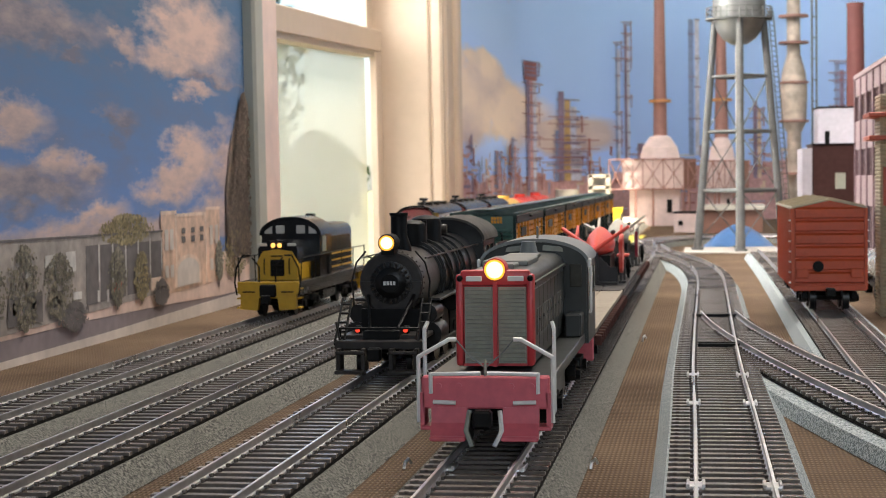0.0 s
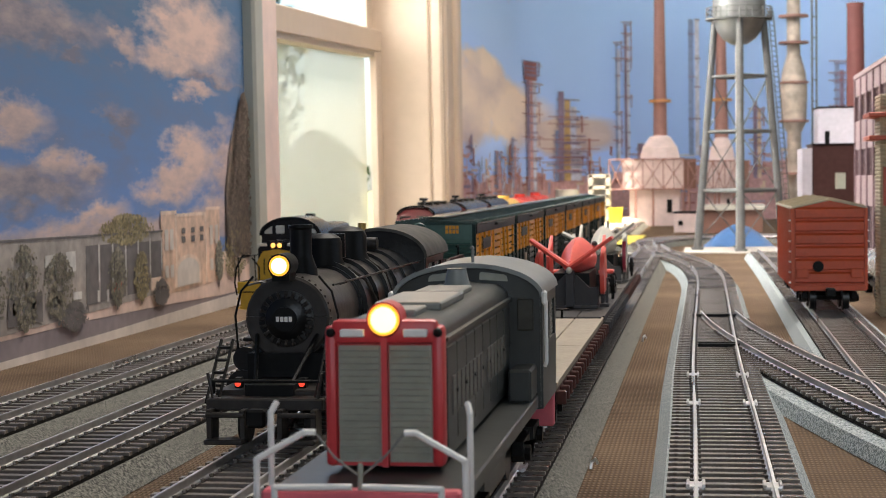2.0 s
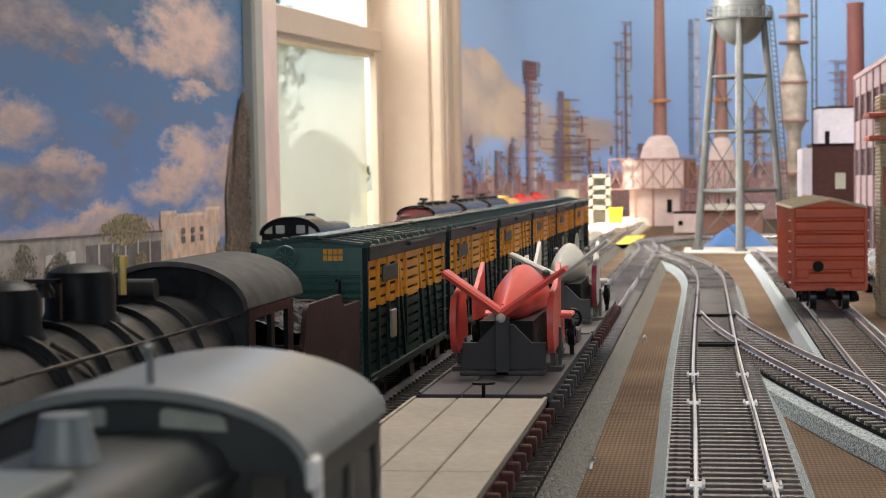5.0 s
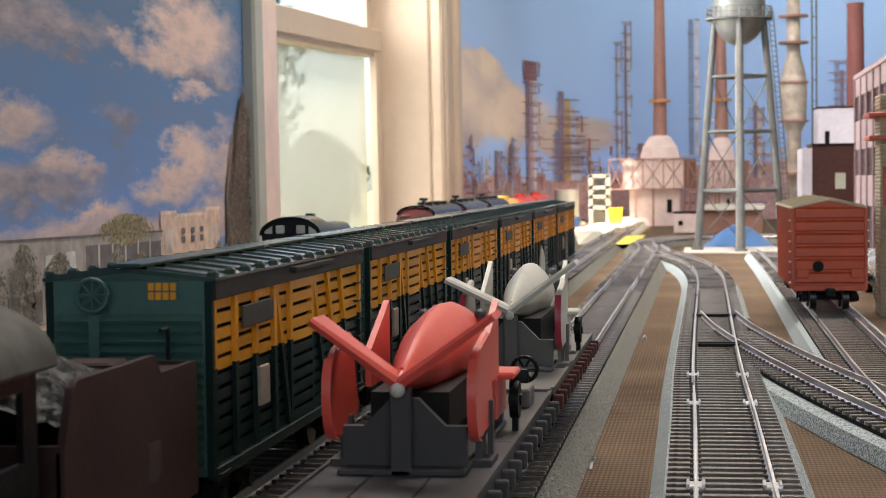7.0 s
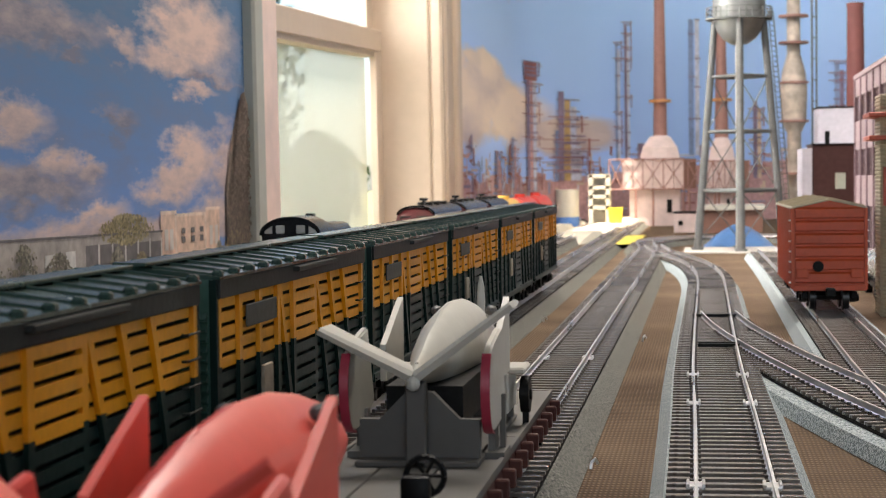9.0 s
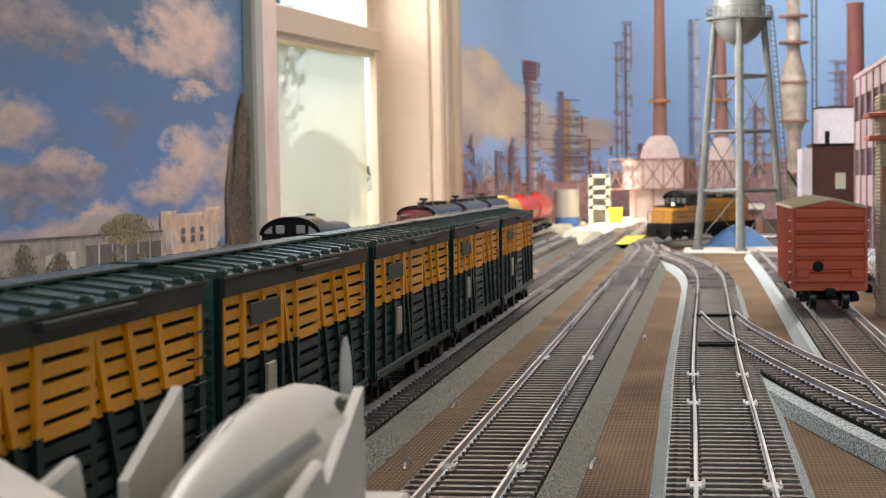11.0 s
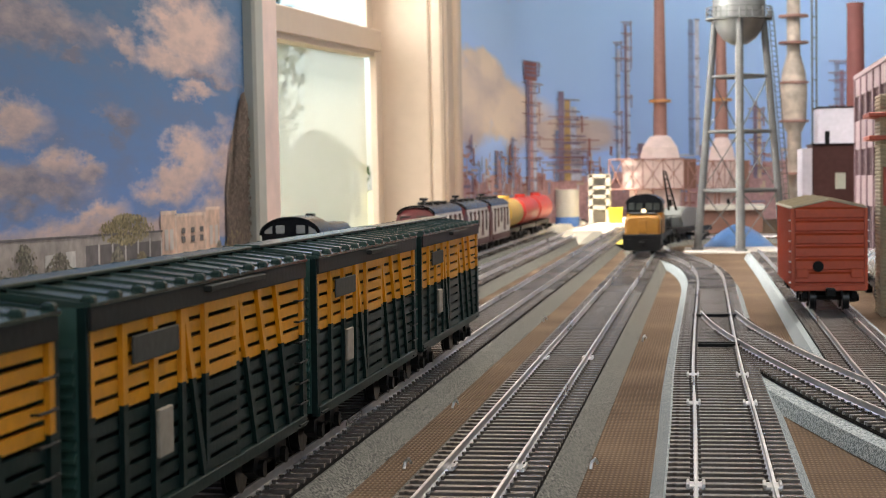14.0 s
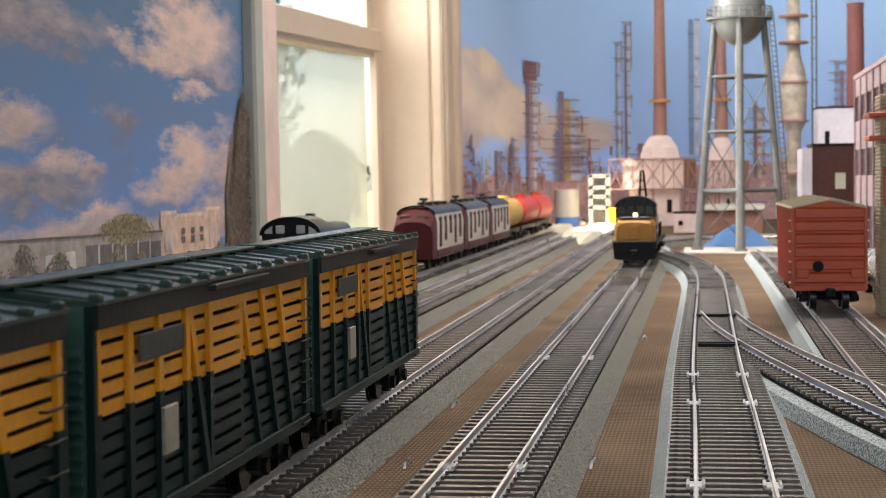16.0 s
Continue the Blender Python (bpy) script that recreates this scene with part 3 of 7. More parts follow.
prism(bm, [(0.021, 0.70), (0.0255, 0.60), (0.034, 0.56), (0.040, 0.60), (0.03, 0.69)], "z", 0.0004, BED_Z - 0.0008)
setting(part("foam_wedge", bm, M_FOAM), "pale foam wedge between diverging roadbeds", "roadbed")

bm = bmesh.new()
loft(bm, [[(0.0215, y, 0.0003), (xr, y, 0.0003), (xr, y, BED_Z - 0.0006), (0.0215, y, BED_Z - 0.0006)] for y, xr in ((0.588, 0.0385), (0.60, 0.0370), (0.64, 0.0320), (0.69, 0.0260))])
setting(part("foam_shelf", bm, M_FOAM), "pale foam shelf with a straight cut edge", "roadbed")


# ---------- rolling stock: origin at the front end on the rail head, y runs back ----------
def arch(half, z_eave, z_top, n=10):
    """Roof outline from right eave over the top to left eave."""
    return [(half * math.cos(math.pi * i / n), z_eave + (z_top - z_eave) * math.sin(math.pi * i / n)) for i in range(n + 1)]


def truck(e, y, wb=0.024, r=0.0054, gauge=0.00825):
    fr = bmesh.new()
    for s in (-1, 1):
        prism(fr, [(y - wb / 2 - 0.005, r), (y - wb / 2 - 0.004, r + 0.003), (y - 0.004, r + 0.003), (y - 0.003, 0.003), (y + 0.003, 0.003), (y + 0.004, r + 0.003), (y + wb / 2 + 0.004, r + 0.003), (y + wb / 2 + 0.005, r), (y + wb / 2, r - 0.002), (y + 0.006, r), (y - 0.006, r), (y - wb / 2, r - 0.002)], "x", s * 0.0118 - 0.0012, s * 0.0118 + 0.0012)
        for k in (-1, 1):
            cy(fr, (s * 0.0128, y + k * wb / 2, r), (s * 0.0142, y + k * wb / 2, r), 0.0018, n=8)
    bx(fr, -0.0118, 0.0118, y - 0.003, y + 0.003, 0.004, r + 0.0025)
    t = part("truck", fr, M_DARKP, e)
    for k in (-1, 1):
        w = bmesh.new()
        for s in (-1, 1):
            cy(w, (s * 0.0068, y + k * wb / 2, r), (s * 0.0092, y + k * wb / 2, r), r, n=18)
            cy(w, (s * 0.0062, y + k * wb / 2, r), (s * 0.0069, y + k * wb / 2, r), r + 0.0006, n=18)
        cy(w, (-0.007, y + k * wb / 2, r), (0.007, y + k * wb / 2, r), 0.001, n=8)
        part("wheel", w, M_SOOT, t)


def coupler(e, y, d):
    bm = bmesh.new()
    bx(bm, -0.0012, 0.0012, min(y, y + d * 0.006), max(y, y + d * 0.006), 0.0075, 0.0105, 0.0003)
    bx(bm, -0.0024, 0.0022, min(y + d * 0.005, y + d * 0.0085), max(y + d * 0.005, y + d * 0.0085), 0.0068, 0.0112, 0.0006)
    part("coupler", bm, M_DARKP, e)


def wire(e, name, pts, r, m):
    bm = bmesh.new()
    tube(bm, pts, r)
    return part(name, bm, m, e)


def bars(bm, x, ys, z0, z1, w, t=0.0002, axis="x"):
    for y in ys:
        if axis == "x":
            bx(bm, x - t, x + t, y, y + w, z0, z1)
        else:
            bx(bm, y, y + w, x - t, x + t, z0, z1)


def switcher():
    e = thing("diesel_switcher", "grey and scarlet diesel switcher with white handrails on the rails", "locomotive", "moving trains")
    HW = 0.0088
    hood = [(HW, 0.0185), (HW, 0.0398), (HW - 0.0008, 0.0412), (HW - 0.0026, 0.0422), (0, 0.0427), (-HW + 0.0026, 0.0422), (-HW + 0.0008, 0.0412), (-HW, 0.0398), (-HW, 0.0185)]
    bm = bmesh.new()
    prism(bm, hood, "y", 0.0262, 0.128)
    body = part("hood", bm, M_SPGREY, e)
    bm = bmesh.new()
    # scarlet front with rounded shoulders around the grille
    prism(bm, hood, "y", 0.0235, 0.0263)
    hf = part("hood_front", bm, M_SPRED, e, "scarlet radiator surround")
    for s in (-1, 1):
        one("corner_post", M_SPRED, hf, bx, s * HW - 0.0011, s * HW + 0.0009, 0.0222, 0.0262, 0.0185, 0.0415, 0.0008, 2)
    one("header", M_SPRED, hf, bx, -HW, HW, 0.0222, 0.0250, 0.0385, 0.0425, 0.001, 2)
    one("mullion", M_SPRED, hf, bx, -0.0005, 0.0005, 0.0219, 0.0240, 0.0185, 0.0395)
    for s in (-1, 1):
        g = bmesh.new()
        x0, x1 = (0.0007, 0.0077) if s > 0 else (-0.0077, -0.0007)
        bx(g, x0, x1, 0.0229, 0.0237, 0.0192, 0.0382)
        gp = part("grille", g, M_GRILL, e, "grey-green radiator shutters")
        for k in range(18):
            sl = bmesh.new()
            z = 0.0197 + k * 0.00104
            prism(sl, [(0.0231, z), (0.0222, z + 0.0002), (0.0229, z + 0.0009)], "x", x0 + 0.0003, x1 - 0.0003)
            part("shutter", sl, M_GRILL, gp)
    nb = bmesh.new()
    for s in (-1, 1):
        bx(nb, s * 0.0052 - 0.0020, s * 0.0052 + 0.0020, 0.0216, 0.0226, 0.0397, 0.0410, 0.0002)
    part("number_board", nb, M_WHITE, e, "white number boards with plain bars")
    for s in (-1, 1):
        one("marker_lamp", M_DARKP, e, ball, (s * 0.0088, 0.0222, 0.0404), 0.0008, n=8)
    hl = bmesh.new()
    cy(hl, (0, 0.0222, 0.0425), (0, 0.0275, 0.0425), 0.0029, n=20)
    hl_o = part("headlight", hl, M_SPRED, e)
    lens = bmesh.new()
    ball(lens, (0, 0.0219, 0.0425), 0.0021, 1, 0.45, 1, 16)
    part("lens", lens, M_LIGHT, hl_o, "glowing warm headlight lens")
    one("halo_ring", M_RIM, hl_o, cy, (0, 0.0220, 0.0425), (0, 0.0224, 0.0425), 0.0026, n=24, label="amber ring glowing as the lamp's halo")
    # roof hatches, stack
    for y0, y1, w, h in ((0.045, 0.075, 0.006, 0.0008), (0.079, 0.098, 0.0045, 0.0006), (0.030, 0.042, 0.004, 0.0006)):
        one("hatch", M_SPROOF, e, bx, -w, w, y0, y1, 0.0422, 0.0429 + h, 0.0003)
    st = bmesh.new()
    loft(st, [[(r * math.cos(a * math.pi / 8), 0.108 + r * math.sin(a * math.pi / 8), z) for a in range(16)] for r, z in ((0.0030, 0.0422), (0.0026, 0.0436), (0.0020, 0.0462), (0.0021, 0.0464))])
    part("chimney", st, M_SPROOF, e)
    # hood side doors and lettering bars, both sides
    for s in (-1, 1):
        for k in range(8):
            y0 = 0.031 + k * 0.0118
            dr = bmesh.new()
            bx(dr, s * HW - 0.0003, s * HW + 0.0003, y0, y0 + 0.0112, 0.0205, 0.0372, 0.0002)
            cy(dr, (s * HW, y0 + 0.0095, 0.029), (s * (HW + 0.0008), y0 + 0.0095, 0.029), 0.0004, n=6)
            part("hood_door", dr, M_SPGREY, e)
        one("hood_rail", M_SPGREY, e, bx, s * HW - 0.0006, s * (HW + 0.0009), 0.028, 0.127, 0.0384, 0.0391)
        lt = bmesh.new()
        rnd = random.Random(4)
        y = 0.036
        for k in range(15):
            if k != 8:
                bx(lt, s * (HW + 0.0004) - 0.0001, s * (HW + 0.0004) + 0.0001, y, y + 0.0036, 0.0252, 0.0318)
            y += 0.0054
        part("lettering", lt, M_CRADLE, e, "row of plain pale lettering bars")
    # cab
    cw = 0.0158
    cab = bmesh.new()
    outline = [(cw, 0.0145), (cw, 0.0398)] + arch(cw, 0.0398, 0.0455, 12)[1:-1] + [(-cw, 0.0398), (-cw, 0.0145)]
    prism(cab, outline, "y", 0.1255, 0.1265)
    cabo = part("cab", cab, M_SPGREY, e)
    cab = bmesh.new()
    prism(cab, outline, "y", 0.1595, 0.1605)
    part("cab_rear", cab, M_SPGREY, cabo)
    for s in (-1, 1):
        x0, x1 = s * cw - 0.0005, s * cw + 0.0005
        one("cab_side", M_SPGREY, cabo, bx, x0, x1, 0.126, 0.160, 0.0145, 0.0285)
        one("cab_header", M_SPGREY, cabo, bx, x0, x1, 0.126, 0.160, 0.0370, 0.0406)
        for y0, y1 in ((0.126, 0.1295), (0.1425, 0.145), (0.157, 0.160)):
            one("cab_post", M_SPGREY, cabo, bx, x0, x1, y0, y1, 0.0285, 0.0370)
    roof = bmesh.new()
    o = arch(cw + 0.0009, 0.0396, 0.0467, 16)
    i = arch(cw + 0.0002, 0.0391, 0.0457, 16)
    prism(roof, o + i[::-1], "y", 0.1238, 0.1622)
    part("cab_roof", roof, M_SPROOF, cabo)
    for s in (-1, 1):
        # opaque pale pane imitates the bright background behind the cab
        w = bmesh.new()
        prism(w, [(s * 0.0088, 0.0426), (s * 0.0086, 0.0437), (s * 0.0080, 0.0441), (s * 0.0030, 0.0447), (s * 0.0026, 0.0444), (s * 0.0026, 0.0430)], "y", 0.1249, 0.1256)
        part("cab_window", w, M_GRILL, cabo, "cab front window coloured pale for light seen through it")
        fr = bmesh.new()
        bx(fr, s * 0.0126 - 0.0018, s * 0.0126 + 0.0018, 0.1246, 0.1256, 0.0318, 0.0388, 0.0003)
        part("cab_window", fr, M_PLATE, cabo)
        wf = bmesh.new()
        bx(wf, s * cw - 0.0002, s * cw + 0.0002, 0.1295, 0.1425, 0.0285, 0.0370)
        bx(wf, s * cw - 0.0002, s * cw + 0.0002, 0.145, 0.157, 0.0285, 0.0370)
        part("cab_window", wf, M_CABGL, cabo)
        wire(cabo, "grab_iron", [(s * (cw + 0.001), 0.1252, 0.024), (s * (cw + 0.0014), 0.1248, 0.025), (s * (cw + 0.0014), 0.1248, 0.0380), (s * (cw + 0.001), 0.1252, 0.0390)], 0.00045, M_WHITE)
        one("mirror", M_WHITE, cabo, bx, s * (cw + 0.0006), s * (cw + 0.0016), 0.1225, 0.1262, 0.0376, 0.0406, 0.0004)
    wire(cabo, "horn", [(0.0008, 0.128, 0.0462), (0.0008, 0.128, 0.0500), (0.0008, 0.1262, 0.0500)], 0.00038, M_SPROOF)
    # battery boxes beside the hood by the cab, frame, pilots, steps
    for s in (-1, 1):
        one("battery_box", M_SPGREY, e, bx, s * 0.0101, s * 0.0150, 0.112, 0.126, 0.0176, 0.0245, 0.0005)
    fr = bmesh.new()
    bx(fr, -0.0152, 0.0152, 0.0035, 0.166, 0.0146, 0.0176, 0.0003)
    bx(fr, -0.012, 0.012, 0.006, 0.164, 0.0105, 0.0148)
    bx(fr, -0.011, 0.011, 0.062, 0.098, 0.004, 0.0106, 0.001)
    part("frame", fr, M_SPGREY, e)
    pil = bmesh.new()
    bx(pil, -0.0152, 0.0152, 0.0, 0.0036, 0.0108, 0.0185, 0.0004)
    for s in (-1, 1):
        x0, x1 = (0.0042, 0.0128) if s > 0 else (-0.0128, -0.0042)
        fl = bmesh.new()
        loft(fl, [[(x0, -0.0002, 0.0112), (x1, -0.0002, 0.0112), (x1, 0.0018, 0.0112), (x0, 0.0018, 0.0112)], [(x0, -0.0004, 0.0075), (x1, -0.0004, 0.0075), (x1, 0.0016, 0.0075), (x0, 0.0016, 0.0075)], [(x0, -0.0030, 0.0048), (x1, -0.0030, 0.0048), (x1, -0.0010, 0.0042), (x0, -0.0010, 0.0042)]])
        part("pilot_plate", fl, M_PILOT, e)
        one("footboard", M_PILOT, e, bx, x0, x1, -0.0042, -0.0008, 0.0036, 0.0048, 0.0003)
        one("step", M_PILOT, e, bx, s * 0.0130 - 0.0024, s * 0.0130 + 0.0026, -0.0008, 0.006, 0.0058, 0.0068, 0.0002)
        one("step_side", M_PILOT, e, bx, s * 0.0150 - 0.0005, s * 0.0150 + 0.0005, 0.0, 0.006, 0.0058, 0.0146)
        for dx in (0.0062, 0.011):
            cy(pil, (s * dx, -0.0006, 0.0162), (s * dx, 0.0004, 0.0162), 0.0008, n=8)
    part("pilot", pil, M_PILOT, e, "faded red front pilot with footboards")
    for s in (-1, 1):
        em = bmesh.new()
        cy(em, (s * 0.0092, -0.0001, 0.0088), (s * 0.0092, 0.0004, 0.0088), 0.0014, n=16)
        part("emblem", em, M_WHITE, e, "small pale round emblem")
    one("rear_pilot", M_PILOT, e, bx, -0.0152, 0.0152, 0.166, 0.169, 0.005, 0.0185, 0.0004)
    R = 0.00052
    for s in (-1, 1):
        wire(e, "handrail", [(s * 0.0160, 0.001, 0.0075), (s * 0.0160, 0.001, 0.0230), (s * 0.0085, 0.001, 0.0272), (s * 0.0068, 0.001, 0.0272)], R, M_WHITE)
        wire(e, "handrail", [(s * 0.0157, 0.009, 0.0090), (s * 0.0157, 0.009, 0.0290), (s * 0.0151, 0.0105, 0.0305)], R, M_WHITE)
        wire(e, "grab_bar", [(s * 0.0127, -0.0012, 0.0146), (s * 0.0127, -0.0016, 0.0192), (s * 0.0008, -0.0016, 0.0194)], R, M_WHITE)
        wire(e, "grab_bar", [(s * 0.0068, -0.0014, 0.0124), (s * 0.0122, -0.0014, 0.0126)], R, M_WHITE)
        wire(e, "air_hose", [(s * 0.0036, -0.001, 0.0105), (s * 0.0042, -0.003, 0.006), (s * 0.0026, -0.0045, 0.0026)], 0.0006, M_WHITE if s > 0 else M_GRILL)
    wire(e, "chain", [(-0.0068, 0.001, 0.0271), (-0.004, 0.001, 0.0235), (0.0, 0.001, 0.0205), (0.004, 0.001, 0.0238), (0.0068, 0.001, 0.0271)], 0.00018, M_SPROOF)
    wire(e, "post", [(0.0, 0.001, 0.0185), (0.0, 0.001, 0.0225)], 0.0004, M_GRILL)
    coupler(e, 0.002, -1)
    coupler(e, 0.168, 1)
    truck(e, 0.036, 0.028, 0.0060)
    truck(e, 0.132, 0.028, 0.0060)
    return e


def steam_engine():
    e = thing("steam_locomotive", "sooty black steam locomotive with glowing headlight on the rails", "locomotive", "moving trains")
    BZ, BR, SR, F = 0.0302, 0.0120, 0.0109, 0.028
    ring = lambda r, y, n=32: [(r * math.cos(2 * math.pi * i / n), y, BZ + r * math.sin(2 * math.pi * i / n)) for i in range(n)]
    bm = bmesh.new()
    loft(bm, [ring(SR - 0.0006, F), ring(SR, F + 0.0006), ring(SR, F + 0.040)])
    sb = part("smokebox", bm, M_GRAPH, e)
    bm = bmesh.new()
    for k in range(36):
        a = 2 * math.pi * k / 36
        ball(bm, (SR * math.cos(a), F + 0.0022, BZ + SR * math.sin(a)), 0.0004, n=6)
    part("rivet_ring", bm, M_GRAPH, sb)
    bm = bmesh.new()
    loft(bm, [ring(0.0072, F + 0.0004), ring(0.0072, F - 0.0007), ring(0.0056, F - 0.0009), ring(0.0054, F - 0.0013), ring(0.0035, F - 0.0022), ring(0.0008, F - 0.0026)])
    door = part("smokebox_door", bm, M_SOOT, sb)
    for k in range(20):
        bm = bmesh.new()
        a = 2 * math.pi * k / 20
        c, s = math.cos(a), math.sin(a)
        cy(bm, (0.0053 * c, F - 0.0012, BZ + 0.0053 * s), (0.0069 * c, F - 0.0012, BZ + 0.0069 * s), 0.00045, n=6)
        ball(bm, (0.0066 * c, F - 0.0014, BZ + 0.0066 * s), 0.0006, n=6)
        part("door_clamp", bm, M_GRAPH, door)
    pl = bmesh.new()
    cy(pl, (0, F - 0.0030, BZ), (0, F - 0.0022, BZ), 0.0031, n=20)
    plate = part("round_plate", pl, M_DARKP, sb)
    lt = bmesh.new()
    for k in range(4):
        bx(lt, -0.0021 + k * 0.0011, -0.0021 + k * 0.0011 + 0.0008, F - 0.0033, F - 0.0030, BZ - 0.0006, BZ + 0.0007)
    part("lettering", lt, M_WHITE, plate, "four plain white bars")
    for s in (-1, 1):
        one("hinge", M_GRAPH, sb, bx, s * 0.0085 - 0.0020, s * 0.0085 + 0.0020, F - 0.0006, F + 0.0004, BZ - 0.0005, BZ + 0.0005)
    # boiler, slightly coned, with bands
    bm = bmesh.new()
    loft(bm, [ring(BR - 0.0002, F + 0.040), ring(BR + 0.0004, F + 0.09), ring(BR + 0.0010, F + 0.129)])
    boiler = part("boiler", bm, M_SOOT, e)
    for y in (0.041, 0.058, 0.074, 0.090, 0.107):
        b = bmesh.new()
        loft(b, [ring(BR + 0.0007 + y * 0.008, F + y), ring(BR + 0.0007 + y * 0.008, F + y + 0.0012)])
        part("boiler_band", b, M_SOOT, boiler)
    # stack, headlight, domes, bell
    rr = lambda r, z, y, n=20: [(r * math.cos(2 * math.pi * i / n), y + r * math.sin(2 * math.pi * i / n), z) for i in range(n)]
    bm = bmesh.new()
    loft(bm, [rr(0.0044, 0.0395, 0.045), rr(0.0042, 0.0420, 0.045), rr(0.0033, 0.0445, 0.045), rr(0.0029, 0.0458, 0.045), rr(0.0029, 0.0524, 0.045), rr(0.0033, 0.0528, 0.045), rr(0.0033, 0.0536, 0.045), rr(0.0024, 0.0536, 0.045), rr(0.0022, 0.047, 0.045)])
    part("smokestack", bm, M_DARKP, e)
    for y, r, h in ((0.073, 0.0052, 0.0052), (0.105, 0.0060, 0.0062)):
        bm = bmesh.new()
        loft(bm, [rr(r * 1.15, 0.0415, y), rr(r, 0.0435, y), rr(r, 0.0425 + h, y), rr(r * 0.9, 0.0440 + h, y), rr(r * 0.6, 0.0450 + h, y), rr(r * 0.15, 0.0454 + h, y)])
        part("dome", bm, M_DARKP, e)
    bm = bmesh.new()
    cy(bm, (0, 0.0205, 0.0440), (0, 0.0290, 0.0440), 0.0030, n=20)
    bx(bm, -0.0022, 0.0022, 0.022, 0.0295, 0.0400, 0.0425)
    hl = part("headlight", bm, M_DARKP, e)
    bm = bmesh.new()
    ball(bm, (0, 0.0202, 0.0440), 0.0020, 1, 0.35, 1, 16)
    part("lens", bm, M_LIGHTW, hl, "glowing pale headlight lens")
    one("halo_ring", M_RIM, hl, cy, (0, 0.0203, 0.0440), (0, 0.0206, 0.0440), 0.0026, n=24, label="amber ring glowing as the lamp's halo")
    bell = bmesh.new()
    loft(bell, [rr(0.0020, 0.0470, 0.088), rr(0.0017, 0.0482, 0.088), rr(0.0009, 0.0494, 0.088)])
    for s in (-1, 1):
        bx(bell, s * 0.0026 - 0.0004, s * 0.0026 + 0.0004, 0.0874, 0.0886, 0.0432, 0.0498)
    bx(bell, -0.003, 0.003, 0.0874, 0.0886, 0.0492, 0.0499)
    part("bell", bell, M_SOOT, e)
    wh = bmesh.new()
    cy(wh, (0.001, 0.124, 0.045), (0.001, 0.124, 0.0515), 0.0008, n=8)
    cy(wh, (0.001, 0.124, 0.0500), (0.001, 0.124, 0.0520), 0.0012, n=8)
    part("whistle", wh, mat("brass", (0.6, 0.42, 0.14), 0.3, 1.0, 300, 0.1), e, "small brass whistle")
    for s in (-1, 1):
        wire(e, "steam_pipe", [(s * 0.0070, 0.073, 0.0408), (s * 0.0108, 0.078, 0.0372), (s * 0.0127, 0.084, 0.0310), (s * 0.0130, 0.090, 0.0240)], 0.00045, M_GRAPH)
        wire(e, "sand_pipe", [(s * 0.0062, 0.105, 0.0418), (s * 0.0112, 0.108, 0.0375), (s * 0.0131, 0.110, 0.0310), (s * 0.0134, 0.112, 0.0240)], 0.00035, M_GRAPH)
        for k in range(5):
            one("handrail_post", M_GRAPH, e, cy, (s * (0.0100 + 0.0004 * k), 0.046 + k * 0.025, 0.0380), (s * (0.0119 + 0.0003 * k), 0.046 + k * 0.025, 0.0386), 0.0004, n=6)
    one("generator", M_GRAPH, e, cy, (-0.0035, 0.136, 0.0452), (0.0035, 0.136, 0.0452), 0.0020, n=12)
    # cab with curved roof
    cab = bmesh.new()
    cw = 0.0150
    for s in (-1, 1):
        x0, x1 = s * cw - 0.0005, s * cw + 0.0005
        bx(cab, x0, x1, 0.158, 0.196, 0.0140, 0.0280)
        bx(cab, x0, x1, 0.158, 0.196, 0.0375, 0.0405)
        for y0, y1 in ((0.158, 0.163), (0.176, 0.179), (0.191, 0.196)):
            bx(cab, x0, x1, y0, y1, 0.028, 0.0375)
    prism(cab, [(cw, 0.014), (cw, 0.0405)] + arch(cw, 0.0405, 0.0488, 12)[1:-1] + [(-cw, 0.0405), (-cw, 0.014)], "y", 0.1575, 0.1585)
    bx(cab, -cw, cw, 0.158, 0.200, 0.0130, 0.0145)
    cabo = part("cab", cab, M_SOOT, e)
    rf = bmesh.new()
    prism(rf, arch(cw + 0.0014, 0.0402, 0.0496, 16) + arch(cw + 0.0006, 0.0396, 0.0486, 16)[::-1], "y", 0.154, 0.202)
    part("cab_roof", rf, mat("weathered_cab_roof", (0.075, 0.070, 0.062), 0.6, 0, 200, 0.35, 0.2, 25, 0.4), cabo, "dusty grey weathered cab roof")
    # running boards, handrails, cylinders, pilot deck
    for s in (-1, 1):
        one("running_board", M_SOOT, e, bx, min(s * 0.0105, s * 0.0150), max(s * 0.0105, s * 0.0150), 0.040, 0.158, 0.0232, 0.0242, 0.0003)
        wire(e, "handrail", [(s * 0.0113, F + 0.004, 0.0385), (s * 0.0122, F + 0.06, 0.0385), (s * 0.0135, 0.157, 0.0385)], 0.00032, M_SOOT)
        wire(e, "handrail", [(s * 0.0085, F - 0.0004, 0.0410), (s * 0.0118, F - 0.0005, 0.0372), (s * 0.0134, F - 0.0005, 0.031), (s * 0.0128, F - 0.0005, 0.0225)], 0.0003, M_DARKP)
        cyl = bmesh.new()
        cy(cyl, (s * 0.0125, 0.030, 0.0125), (s * 0.0125, 0.048, 0.0125), 0.0043, n=16)
        cy(cyl, (s * 0.0120, 0.031, 0.0195), (s * 0.0120, 0.047, 0.0195), 0.0032, n=14)
        part("cylinder", cyl, M_SOOT, e)
        tank = bmesh.new()
